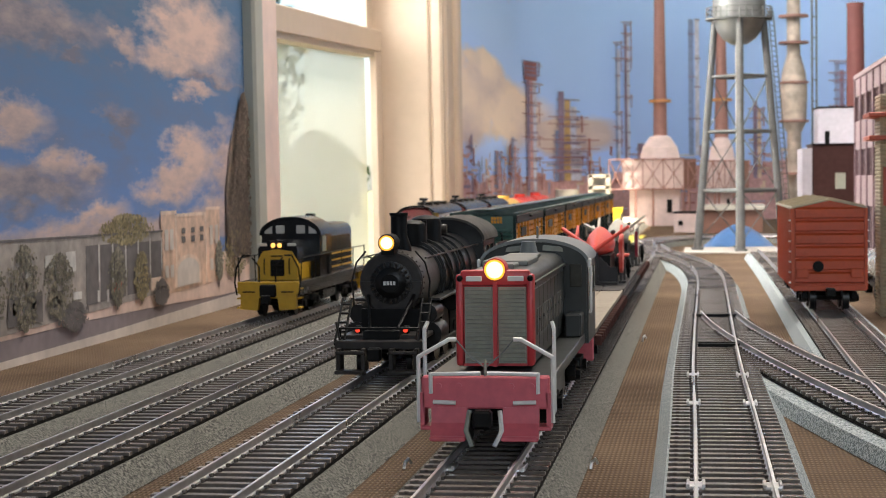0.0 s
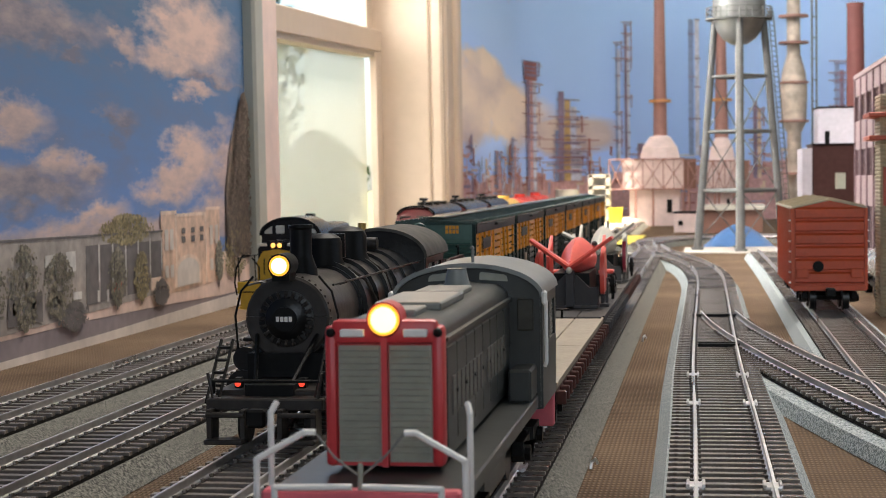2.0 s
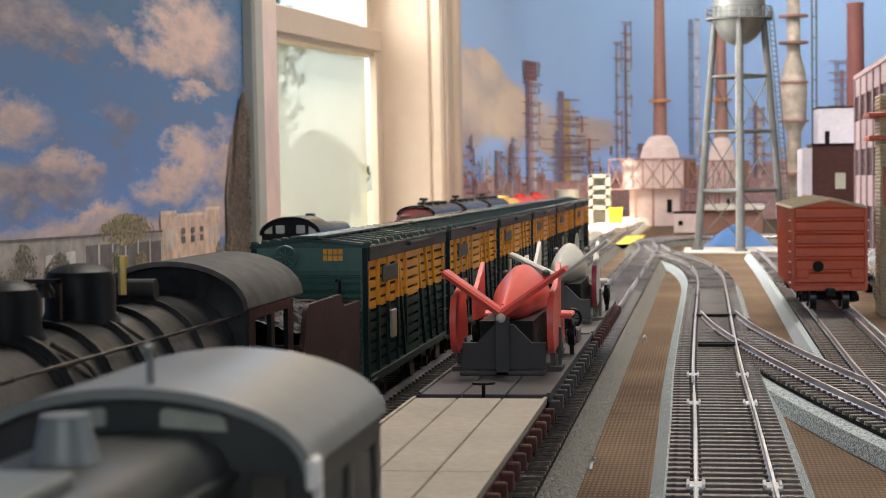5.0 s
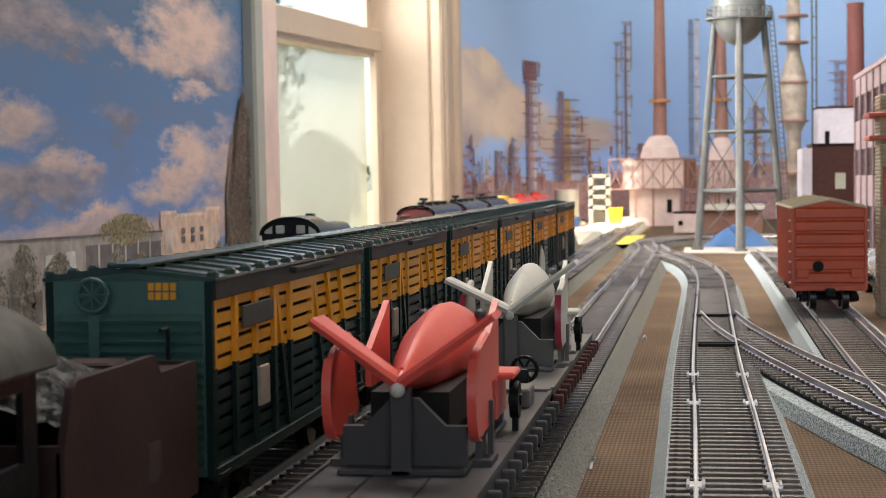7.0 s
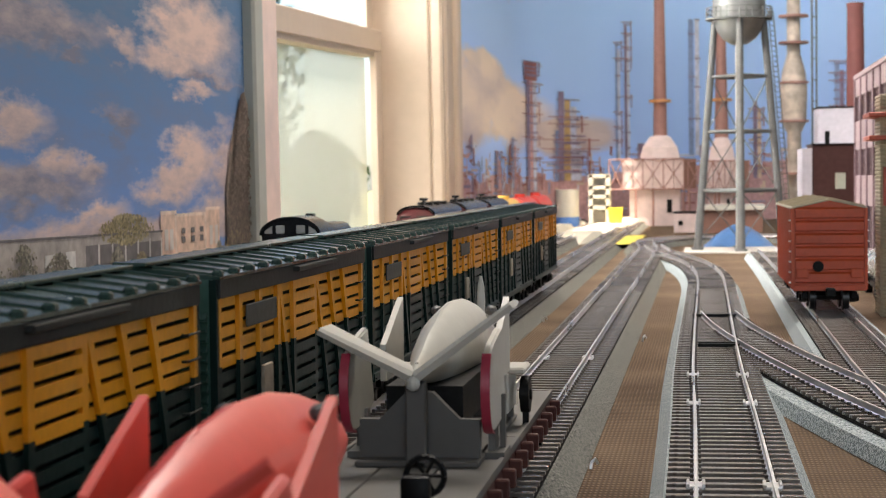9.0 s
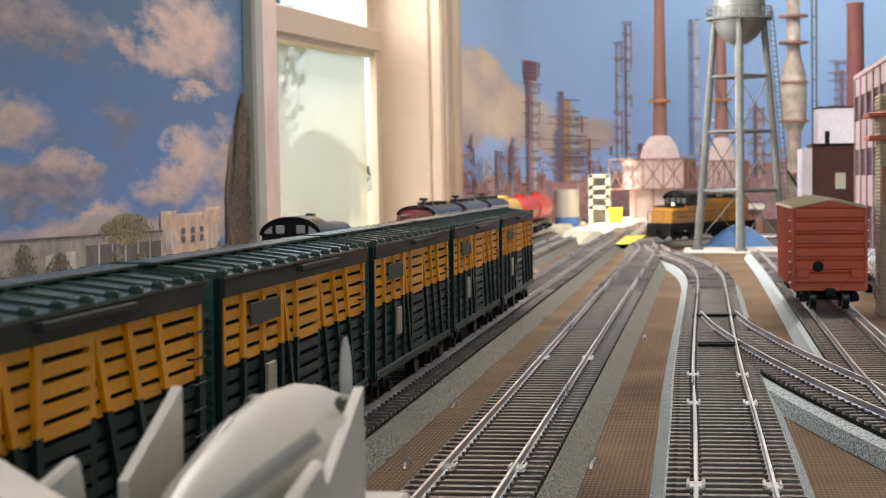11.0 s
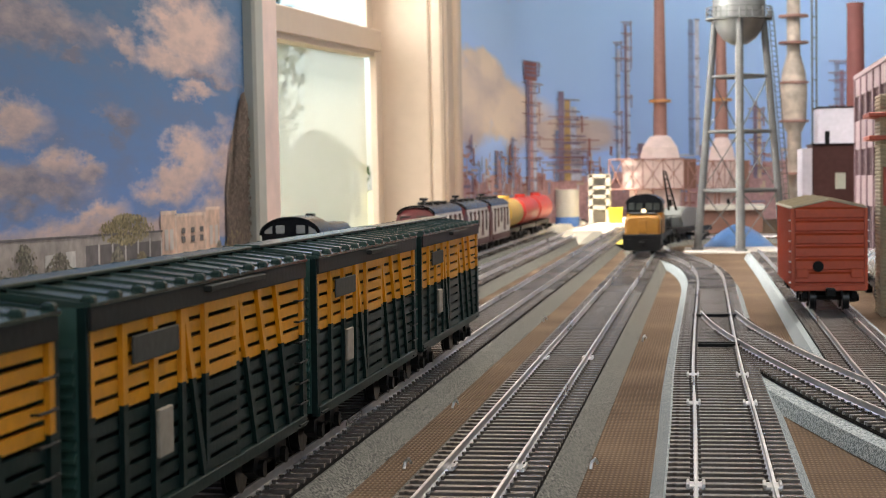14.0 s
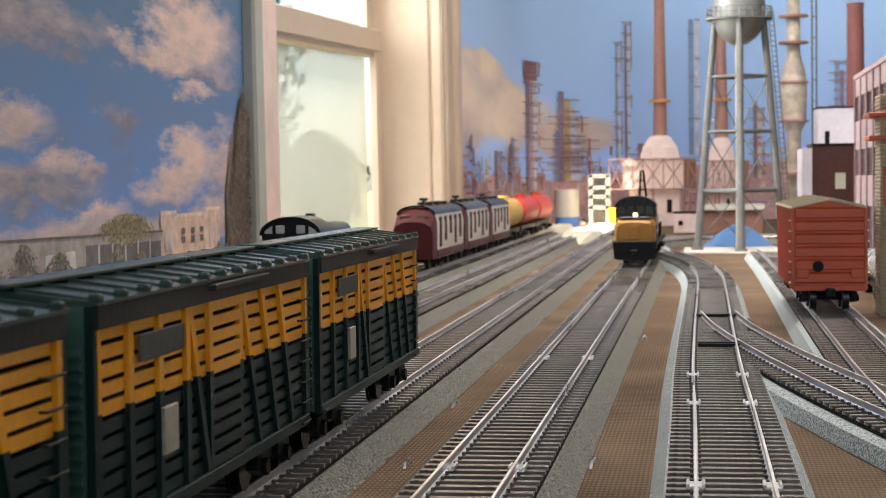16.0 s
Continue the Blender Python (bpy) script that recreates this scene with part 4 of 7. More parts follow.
        cy(tank, (s * 0.0125, 0.085, 0.0195), (s * 0.0125, 0.120, 0.0195), 0.0030, n=12)
        part("air_tank", tank, M_SOOT, e)
        for k in range(4):
            y = 0.066 + k * 0.0215
            w = bmesh.new()
            cy(w, (s * 0.0074, y, 0.0095), (s * 0.0096, y, 0.0095), 0.0095, n=24)
            cy(w, (s * 0.0096, y, 0.0095), (s * 0.0102, y, 0.0095), 0.0020, n=10)
            part("driving_wheel", w, M_SOOT, e)
        one("side_rod", M_STEEL, e, bx, min(s * 0.0102, s * 0.0110), max(s * 0.0102, s * 0.0110), 0.064, 0.133, 0.0058, 0.0074, 0.0003)
        # ladder at the pilot deck
        ld = bmesh.new()
        for k in range(5):
            cy(ld, (s * 0.0120, 0.006 + k * 0.003, 0.0125 + k * 0.0028), (s * 0.0150, 0.006 + k * 0.003, 0.0125 + k * 0.0028), 0.0004, n=6)
        for dx in (0.0120, 0.0150):
            cy(ld, (s * dx, 0.005, 0.0115), (s * dx, 0.020, 0.0255), 0.0004, n=6)
        part("ladder", ld, M_DARKP, e)
        one("marker_lens", M_REDLENS, e, ball, (s * 0.0080, 0.0088, 0.0158), 0.0008, n=10, label="small glowing red marker lens")
        one("marker_lamp", M_DARKP, e, bx, s * 0.0080 - 0.0010, s * 0.0080 + 0.0010, 0.0090, 0.0115, 0.0146, 0.0172, 0.0003)
    for y in (0.018, 0.150):
        w = bmesh.new()
        for s in (-1, 1):
            cy(w, (s * 0.0074, y, 0.0048), (s * 0.0094, y, 0.0048), 0.0048, n=18)
        part("wheel", w, M_SOOT, e)
    fr = bmesh.new()
    bx(fr, -0.006, 0.006, 0.008, 0.156, 0.0085, 0.0155)
    bx(fr, -0.010, 0.010, 0.026, 0.054, 0.0130, 0.0215)
    bx(fr, -0.0075, 0.0075, 0.108, 0.158, 0.012, 0.026)
    part("frame", fr, M_DARKP, e)
    # pilot in the lighter grey, which puts its reflections into the colour
    pil = bmesh.new()
    bx(pil, -0.0145, 0.0145, 0.003, 0.010, 0.0098, 0.0128, 0.0004)
    bx(pil, -0.0140, 0.0140, 0.010, 0.030, 0.0124, 0.0140, 0.0003)
    for s in (-1, 1):
        for dx in (0.0046, 0.0128):
            one("pilot_post", M_GRAPH, e, bx, s * dx - 0.0007, s * dx + 0.0007, -0.0005, 0.006, 0.0030, 0.0105, 0.0002)
        one("footboard", M_GRAPH, e, bx, min(s * 0.004, s * 0.0136), max(s * 0.004, s * 0.0136), -0.0030, 0.0020, 0.0024, 0.0036, 0.0003)
        one("footboard_rail", M_GRAPH, e, bx, min(s * 0.004, s * 0.0136), max(s * 0.004, s * 0.0136), -0.0010, 0.0006, 0.0086, 0.0098, 0.0003)
        wire(e, "corner_rod", [(s * 0.0130, 0.004, 0.0128), (s * 0.0142, 0.004, 0.0190)], 0.0004, M_GRAPH)
    part("pilot", pil, M_GRAPH, e, "dark footboard pilot")
    br = bmesh.new()
    for s in (-1, 1):
        cy(br, (s * 0.004, 0.010, 0.0135), (s * 0.0078, F, 0.0260), 0.0006, n=6)
        cy(br, (s * 0.0135, 0.007, 0.0165), (s * 0.0135, 0.007, 0.0135), 0.0004, n=6)
    cy(br, (-0.0138, 0.007, 0.0166), (0.0138, 0.007, 0.0166), 0.0004, n=6)
    part("brace", br, M_DARKP, e)
    coupler(e, 0.003, -1)
    return e


def tender():
    e = thing("coal_tender", "dark brown coal tender heaped with coal", "tender", "moving trains")
    L = 0.068
    for s in (-1, 1):
        bm = bmesh.new()
        prism(bm, [(0.002, 0.0100), (0.002, 0.0270), (0.006, 0.0355), (0.008, 0.0368), (0.044, 0.0368), (0.0475, 0.0335), (L, 0.0335), (L, 0.0100)], "x", s * 0.0150 - 0.0006, s * 0.0150 + 0.0006)
        part("tank_side", bm, M_STKBRN, e)
    bm = bmesh.new()
    bx(bm, -0.0150, 0.0150, L - 0.0012, L, 0.0100, 0.0335)
    bx(bm, -0.0150, 0.0150, 0.002, 0.0032, 0.0100, 0.0280)
    bx(bm, -0.0150, 0.0150, 0.046, L, 0.0318, 0.0328)
    bx(bm, -0.0150, 0.0150, 0.045, 0.0462, 0.0250, 0.0350)
    bx(bm, -0.0152, 0.0152, 0.000, L + 0.001, 0.0092, 0.0106, 0.0003)
    part("tank", bm, M_STKBRN, e)
    co = bmesh.new()
    bmesh.ops.create_grid(co, x_segments=26, y_segments=34, size=1)
    for v in co.verts:
        x, y = v.co.x * 0.0143, 0.025 + v.co.y * 0.020
        h = 0.0300 + 0.0085 * max(0, 1 - (v.co.x * 0.9) ** 2) * max(0.1, 1 - (v.co.y * 0.8) ** 2)
        h += noise.noise(Vector((x * 420, y * 420, 1))) * 0.0013 + noise.noise(Vector((x * 150, y * 150, 4))) * 0.0012
        v.co = (x, y, h)
    part("coal", co, M_COAL, e, "heaped black coal", sharp=0.2)
    for s in (-1, 1):
        one("emblem", mat("worn_emblem", (0.065, 0.040, 0.033), 0.6, 0, 300, 0.3), e, bx, s * 0.0156 - 0.0001, s * 0.0156 + 0.0001, 0.040, 0.0465, 0.0160, 0.0225, label="faint worn oval emblem")
    one("hatch", M_STKBRN, e, bx, -0.005, 0.005, 0.052, 0.062, 0.0326, 0.0345, 0.0005)
    wire(e, "ladder", [(0.0100, L + 0.001, 0.010), (0.0100, L + 0.0015, 0.0390), (0.0100, L - 0.003, 0.0390)], 0.0004, M_DARKP)
    truck(e, 0.014, 0.019, 0.0050)
    truck(e, 0.054, 0.019, 0.0050)
    coupler(e, L, 1)
    coupler(e, 0.002, -1)
    return e


STOCK_L = 0.141


def stock_car():
    e = thing("stock_car", "slatted yellow and dark green livestock car with ribbed roof", "freight car", "stock car train")
    L, W, Z0, ZE, ZS = STOCK_L, 0.0152, 0.0118, 0.0470, 0.0306
    ZF = 0.0434                    # underside of the fascia
    core = bmesh.new()
    bx(core, -W + 0.0030, W - 0.0030, 0.002, L - 0.002, Z0 - 0.001, ZE - 0.001)
    part("body", core, M_DARKP, e)
    one("floor_pan", M_DARKP, e, bx, -W + 0.001, W - 0.001, 0.0005, L - 0.0005, Z0 - 0.0012, Z0 - 0.0011 + 0.0022)
    one("centre_sill", M_DARKP, e, bx, -0.0055, 0.0055, 0.004, L - 0.004, 0.0082, Z0 - 0.0013)
    n, gap = 11, 0.00085
    pitch = (ZF - Z0) / n
    dy0, dy1 = 0.062, 0.083        # door
    for s in (-1, 1):
        for k in range(n):
            z0, z1 = Z0 + k * pitch + gap, Z0 + (k + 1) * pitch
            m = M_STYEL if z0 > ZS - 0.002 else M_STGRN
            for ya, yb in ((0.0012, dy0), (dy1, L - 0.0012)):
                one("slat", m, e, bx, min(s * (W - 0.0009), s * (W - 0.0001)), max(s * (W - 0.0009), s * (W - 0.0001)), ya, yb, z0, z1)
        # door with its own slats
        for k in range(n):
            z0, z1 = Z0 + k * pitch + gap, Z0 + (k + 1) * pitch
            m = M_STYEL if z0 > ZS - 0.002 else M_STGRN
            one("door_slat", m, e, bx, min(s * W, s * (W + 0.0007)), max(s * W, s * (W + 0.0007)), dy0 + 0.001, dy1 - 0.001, z0, z1)
        spans = [(0.0012, 0.0012), (0.0165, 0.0165), (0.0320, 0.0320), (0.0475, 0.0475), (0.0490, 0.0605), (dy0, dy0), (dy1, dy1), (0.0850, 0.0985), (0.1000, 0.1130), (0.1150, 0.1265), (0.1395, 0.1395)]
        for yt, yb in spans:
            t0 = (ZS - Z0) / (ZF - Z0)
            ym = yb + (yt - yb) * t0
            for mm, (a, za), (b, zb) in ((M_STYEL, (ym, ZS), (yt, ZF)), (M_STGRN, (yb, Z0 - 0.0006), (ym, ZS))):
                bm = bmesh.new()
                prism(bm, [(a - 0.0012, za), (a + 0.0012, za), (b + 0.0012, zb), (b - 0.0012, zb)], "x", s * (W - 0.0002), s * (W + 0.0007))
                part("brace", bm, mm, e)
        one("fascia", M_FASC, e, bx, min(s * (W - 0.001), s * (W + 0.0012)), max(s * (W - 0.001), s * (W + 0.0012)), 0.0, L, ZF, ZE, 0.0002)
        one("door_track", M_FASC, e, bx, min(s * (W + 0.001), s * (W + 0.0026)), max(s * (W + 0.001), s * (W + 0.0026)), dy0 - 0.003, dy1 + 0.016, ZE - 0.0016, ZE - 0.0004, 0.0002)
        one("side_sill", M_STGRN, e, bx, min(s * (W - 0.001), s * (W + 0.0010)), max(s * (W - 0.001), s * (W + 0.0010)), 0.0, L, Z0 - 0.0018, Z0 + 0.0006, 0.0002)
        pl = bmesh.new()
        bx(pl, min(s * (W + 0.001), s * (W + 0.0018)), max(s * (W + 0.001), s * (W + 0.0014)), 0.0185, 0.0430, 0.0366, 0.0411, 0.0002)
        part("placard_board", pl, M_PLATE, e, "blank dark grey placard board")
        one("tack_board", M_DECK, e, bx, min(s * (W + 0.001), s * (W + 0.0018)), max(s * (W + 0.001), s * (W + 0.0018)), 0.0300, 0.0375, 0.0200, 0.0280, 0.0002)
        for k in range(7):
            for ya, yb in ((L - 0.0085, L - 0.001), (0.001, 0.0075)) if k % 2 == 0 else ((L - 0.0085, L - 0.001),):
                z = 0.0110 + k * 0.0046
                if (ya < 0.01) and z > 0.02:
                    continue
                lad = bmesh.new()
                tube(lad, [(s * (W + 0.0002), ya, z), (s * (W + 0.0013), ya, z), (s * (W + 0.0013), yb, z), (s * (W + 0.0002), yb, z)], 0.00024, 5)
                part("grab_iron", lad, M_FASC, e)
    # ends: ribbed steel with a plain top panel
    for y, d in ((0.0, -1), (L, 1)):
        en = bmesh.new()
        prism(en, [(W, Z0 - 0.001), (W, ZE), (0, ZE + 0.0016), (-W, ZE), (-W, Z0 - 0.001)], "y", y - 0.0006, y + 0.0006)
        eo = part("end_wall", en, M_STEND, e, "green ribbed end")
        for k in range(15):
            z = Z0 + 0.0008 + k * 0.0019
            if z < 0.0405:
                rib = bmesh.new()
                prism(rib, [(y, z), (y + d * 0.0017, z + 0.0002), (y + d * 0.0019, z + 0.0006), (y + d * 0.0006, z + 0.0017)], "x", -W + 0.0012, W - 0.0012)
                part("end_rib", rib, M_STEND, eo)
        # corner posts take the dark side green for the shadow between cars
        for s in (-1, 1):
            one("corner_post", M_STGRN, eo, bx, s * W - 0.0007, s * W + 0.0007, y - 0.0009, y + 0.0009, Z0 - 0.001, ZE)
        bw = bmesh.new()
        cy(bw, (-0.0062, y + d * 0.0018, 0.0446), (-0.0062, y + d * 0.0032, 0.0446), 0.0004, n=6)
        for k in range(16):
            a0, a1 = 2 * math.pi * k / 16, 2 * math.pi * (k + 1) / 16
            cy(bw, (-0.0062 + 0.0030 * math.cos(a0), y + d * 0.003, 0.0446 + 0.0030 * math.sin(a0)), (-0.0062 + 0.0030 * math.cos(a1), y + d * 0.003, 0.0446 + 0.0030 * math.sin(a1)), 0.00045, n=6)
            if k % 2 == 0:
                cy(bw, (-0.0062, y + d * 0.003, 0.0446), (-0.0062 + 0.0030 * math.cos(a0), y + d * 0.003, 0.0446 + 0.0030 * math.sin(a0)), 0.00028, n=5)
        part("brake_wheel", bw, M_STEND, eo)
        bxm = bmesh.new()
        bx(bxm, -0.0072, -0.0052, y + d * 0.0006, y + d * 0.0024, 0.0150, 0.0408)
        part("brake_rod", bxm, M_STEND, eo)
        lt = bmesh.new()
        for row, z, k in ((4, 0.0453, 4), (5, 0.0436, 4)):
            for j in range(k):
                bx(lt, 0.0038 + j * 0.0014, 0.0038 + j * 0.0014 + 0.0011, y + d * 0.0006, y + d * 0.0009, z, z + 0.0014)
        part("lettering", lt, M_STYEL, eo, "two rows of plain yellow bars")
        coupler(e, y, d)
    # roof: sloped sheets, ribs, running board
    rf = bmesh.new()
    WR = W + 0.0014
    prism(rf, [(WR, ZE), (WR, ZE + 0.0006), (0, ZE + 0.0026), (-WR, ZE + 0.0006), (-WR, ZE)], "y", -0.0006, L + 0.0006)
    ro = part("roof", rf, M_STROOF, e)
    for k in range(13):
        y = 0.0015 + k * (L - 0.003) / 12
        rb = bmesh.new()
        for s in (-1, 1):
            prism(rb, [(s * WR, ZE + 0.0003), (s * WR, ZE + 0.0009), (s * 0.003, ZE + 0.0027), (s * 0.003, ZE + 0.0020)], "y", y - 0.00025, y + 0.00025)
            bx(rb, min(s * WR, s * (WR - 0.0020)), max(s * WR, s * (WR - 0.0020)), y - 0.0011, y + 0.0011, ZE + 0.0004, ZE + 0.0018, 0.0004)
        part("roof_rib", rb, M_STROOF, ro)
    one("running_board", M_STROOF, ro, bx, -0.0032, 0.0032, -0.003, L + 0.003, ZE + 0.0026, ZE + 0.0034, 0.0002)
    truck(e, 0.022, 0.0195, 0.0052)
    truck(e, L - 0.022, 0.0195, 0.0052)
    return e


def flat_car(L, deck_m, label, frame_m=M_OXIDE, upright=False, box=False):
    e = thing("flat_car", label, "flat car", "moving trains")
    W = 0.0152
    bm = bmesh.new()
    for s in (-1, 1):
        prism(bm, [(0.0, 0.0100), (0.030, 0.0070), (L - 0.030, 0.0070), (L, 0.0100), (L, 0.0132), (0.0, 0.0132)], "x", s * (W - 0.0010), s * W)
    bx(bm, -W, W, 0.0, 0.0015, 0.0095, 0.0132)
    bx(bm, -W, W, L - 0.0015, L, 0.0095, 0.0132)
    bx(bm, -0.004, 0.004, 0.004, L - 0.004, 0.007, 0.013)
    part("frame", bm, frame_m, e)
    nb = 3
    for k in range(nb):
        x0, x1 = -W - 0.0004 + k * (2 * W + 0.0008) / nb, -W - 0.0004 + (k + 1) * (2 * W + 0.0008) / nb
        for y0, y1 in ((0.0, L / 2), (L / 2, L)):
            one("deck_board", deck_m, e, bx, x0 + 0.00012, x1 - 0.00012, y0 + 0.00012, y1 - 0.00012, 0.0132, 0.0146, 0.0002)
    k = int(L / 0.0105)
    pb = bmesh.new()
    bx(pb, W - 0.0002, W + 0.0024, -0.0011, 0.0011, 0.0094, 0.0128, 0.0003)
    first = part("stake_pocket", pb, frame_m, e)
    for s in (-1, 1):
        for j in range(k):
            y = 0.004 + j * (L - 0.008) / (k - 1)
            o = first if (s > 0 and j == 0) else new("stake_pocket", first.data)
            o.parent = e
            o.matrix_basis = Matrix.Translation((0, y, 0)) @ (Matrix.Identity(4) if s > 0 else Matrix.Rotation(math.pi, 4, "Z"))
    for s in (-1, 1):
        one("deck_edge", deck_m, e, bx, s * W - 0.0004, s * W + 0.0004, 0.0, L, 0.0146, 0.0150)
    bw = bmesh.new()
    if upright:
        sx, sz = 0.0084, 0.0192
        bx(bw, sx - 0.0034, sx + 0.0012, -0.0020, 0.0004, 0.0120, sz + 0.0004, 0.0007, 2)
        cy(bw, (sx, -0.0004, sz), (sx, 0.0018, sz), 0.0006, n=8)
        for k in range(18):
            a0, a1 = 2 * math.pi * k / 18, 2 * math.pi * (k + 1) / 18
            cy(bw, (sx + 0.0030 * math.cos(a0), 0.0016, sz + 0.0030 * math.sin(a0)), (sx + 0.0030 * math.cos(a1), 0.0016, sz + 0.0030 * math.sin(a1)), 0.0005, n=6)
            if k % 3 == 0:
                cy(bw, (sx, 0.0016, sz), (sx + 0.0030 * math.cos(a0), 0.0016, sz + 0.0030 * math.sin(a0)), 0.0003, n=5)
    else:
        cy(bw, (0.0002, -0.0015, 0.0132), (0.0002, -0.0015, 0.0175), 0.0005, n=6)
        cy(bw, (0.0002, -0.0015, 0.0172), (0.0002, -0.0015, 0.0177), 0.0028, n=16)
    part("brake_wheel", bw, M_DARKP, e)
    if box:
        one("tool_box", M_CRADLE, e, bx, 0.0092, 0.0132, L - 0.030, L - 0.018, 0.0146, 0.0188, 0.0004, label="small pale box on the deck")
    coupler(e, 0.001, -1)
    coupler(e, L - 0.001, 1)
    truck(e, 0.024, 0.0195, 0.0052)
    truck(e, L - 0.024, 0.0195, 0.0052)
    return e


def plane_load(body_m, tip_m, cradle_m, label, slim, tips):
    """Dismantled toy aeroplane, tail to the front: origin below the tail tip on the deck."""
    e = thing("toy_aeroplane", label, "toy plane", "aeroplanes on flat cars")
    TZ = 0.0162                       # tail tip over the deck
    rings = []
    for y, rx, rz, zc in ((0.0, 0.0006, 0.0006, TZ), (0.006, 0.0020, 0.0021, TZ + 0.0004), (0.018, 0.0044, 0.0046, TZ + 0.0014), (0.034, 0.0066, 0.0070, TZ + 0.0018), (0.050, 0.0078, 0.0082, TZ + 0.0016), (0.064, 0.0077, 0.0080, TZ + 0.0012), (0.078, 0.0066, 0.0067, TZ + 0.0006), (0.088, 0.0052, 0.0050, TZ + 0.0002), (0.092, 0.0030, 0.0030, TZ + 0.0002)):
        ring = []
        for k in range(24):
            c, q = math.cos(2 * math.pi * k / 24), math.sin(2 * math.pi * k / 24)
            up = max(0.0, q)
            ring.append((rx * slim * c * (1 - 0.22 * up), y, zc + rz * (0.92 * q if q > 0 else q) * (1 + 0.10 * up ** 8)))
        rings.append(ring)
    bm = bmesh.new()
    loft(bm, rings)
    fus = part("fuselage", bm, body_m, e, sharp=0.5)
    one("ridge", body_m, fus, cy, (0, 0.004, TZ + 0.0019), (0, 0.034, TZ + 0.0090), 0.00035, n=6)
    for s in (-1, 1):
        for k in range(3):
            ex = bmesh.new()
            ball(ex, (s * (0.0058 - 0.0004 * k), 0.066 + 0.004 * k, TZ + 0.0066 - 0.0012 * k), 0.0016, 0.8, 1.2, 0.7, 10)
            part("exhaust", ex, body_m if k % 2 else cradle_m, e)
        st = bmesh.new()
        tx, tz = tips[0 if s < 0 else 1]
        root, tip = Vector((s * 0.0004, 0.0, TZ)), Vector((s * tx, 0.0, TZ + tz))
        side = Vector((-s * 0.5, 0, 0.87)) * 0.0010
        loft(st, [[root - side, root + Vector((0, -0.001, 0)) + side * 0.2, root + side, root + Vector((0, 0.005, 0)) + side, root + Vector((0, 0.006, 0)), root + Vector((0, 0.005, 0)) - side],
                  [tip - side * 0.7, tip + Vector((0, -0.0006, 0)) + side * 0.2, tip + side * 0.7, tip + Vector((0, 0.010, 0)) + side * 0.5, tip + Vector((0, 0.012, 0)), tip + Vector((0, 0.010, 0)) - side * 0.5]])
        part("stabiliser", st, body_m, e)
        # wing stood on edge beside the fuselage
        wg = bmesh.new()
        x = s * 0.0125
        out = [(0.0080, 0.0056), (0.0045, 0.0064), (0.0024, 0.0082), (0.0012, 0.0108), (0.0008, 0.0140), (0.0014, 0.0170), (0.0034, 0.0196), (0.0075, 0.0214), (0.0200, 0.0232), (0.0235, 0.0140), (0.026, 0.0090), (0.0195, 0.0062)]
        prism(wg, out, "x", x - 0.0007, x + 0.0007)
        bmesh.ops.bevel(wg, geom=list(wg.edges), offset=0.0003, segments=2, affect="EDGES")
        wo = part("wing", wg, body_m, e)
        ed = bmesh.new()
        prism(ed, [(0.0078, 0.0052), (0.0042, 0.0060), (0.0020, 0.0079), (0.0006, 0.0107), (0.0002, 0.0140), (0.0008, 0.0172), (0.0030, 0.0200), (0.0033, 0.0197), (0.0014, 0.0171), (0.0008, 0.0140), (0.0012, 0.0108), (0.0026, 0.0081), (0.0047, 0.0063), (0.0079, 0.0055)], "x", x - 0.0008, x + 0.0008)
        part("wing_edge", ed, tip_m, wo)
        fin = bmesh.new()
        prism(fin, [(0.030, 0.0120), (0.030, 0.0190), (0.050, 0.0268), (0.050, 0.0120)], "x", s * 0.0108 - 0.0006, s * 0.0108 + 0.0006)
        part("wing_panel", fin, body_m, e)
        gp = bmesh.new()
        bx(gp, min(s * 0.0080, s * 0.0142), max(s * 0.0080, s * 0.0142), 0.052, 0.064, 0.0108, 0.0122, 0.0004)
        bx(gp, min(s * 0.0100, s * 0.0110), max(s * 0.0100, s * 0.0110), 0.050, 0.066, 0.0030, 0.0112, 0.0003)
        part("gear_door", gp, body_m, e)
        wh = bmesh.new()
        cy(wh, (s * 0.0128, 0.058, 0.0062), (s * 0.0146, 0.058, 0.0062), 0.0038, n=20)
        cy(wh, (s * 0.0124, 0.058, 0.0062), (s * 0.0150, 0.058, 0.0062), 0.0012, n=10)
        bx(wh, s * 0.0137 - 0.0006, s * 0.0137 + 0.0006, 0.057, 0.059, 0.0, 0.0026)
        part("landing_wheel", wh, M_DARKP, e)
        pr = bmesh.new()
        prism(pr, [(0.014, 0.0), (0.016, 0.0085), (0.0175, 0.0085), (0.0225, 0.0)], "x", s * 0.0118 - 0.0006, s * 0.0118 + 0.0006)
        bx(pr, s * 0.0122 - 0.0022, s * 0.0122 + 0.0022, 0.012, 0.022, 0.0, 0.0012)
        bx(pr, s * 0.0134 - 0.0005, s * 0.0134 + 0.0005, 0.0185, 0.0205, 0.0, 0.0110)
        part("wing_bracket", pr, cradle_m, e)
    # cradle with a post under the tail and a shaped cross plate
    cr = bmesh.new()
    bx(cr, -0.0018, 0.0018, 0.0015, 0.0045, 0.0, TZ - 0.0012, 0.0003)
    prism(cr, [(-0.0108, 0.0), (-0.0108, 0.0080), (-0.0072, 0.0080), (-0.0024, 0.0128), (0.0024, 0.0128), (0.0072, 0.0080), (0.0108, 0.0080), (0.0108, 0.0)], "y", 0.006, 0.0080)
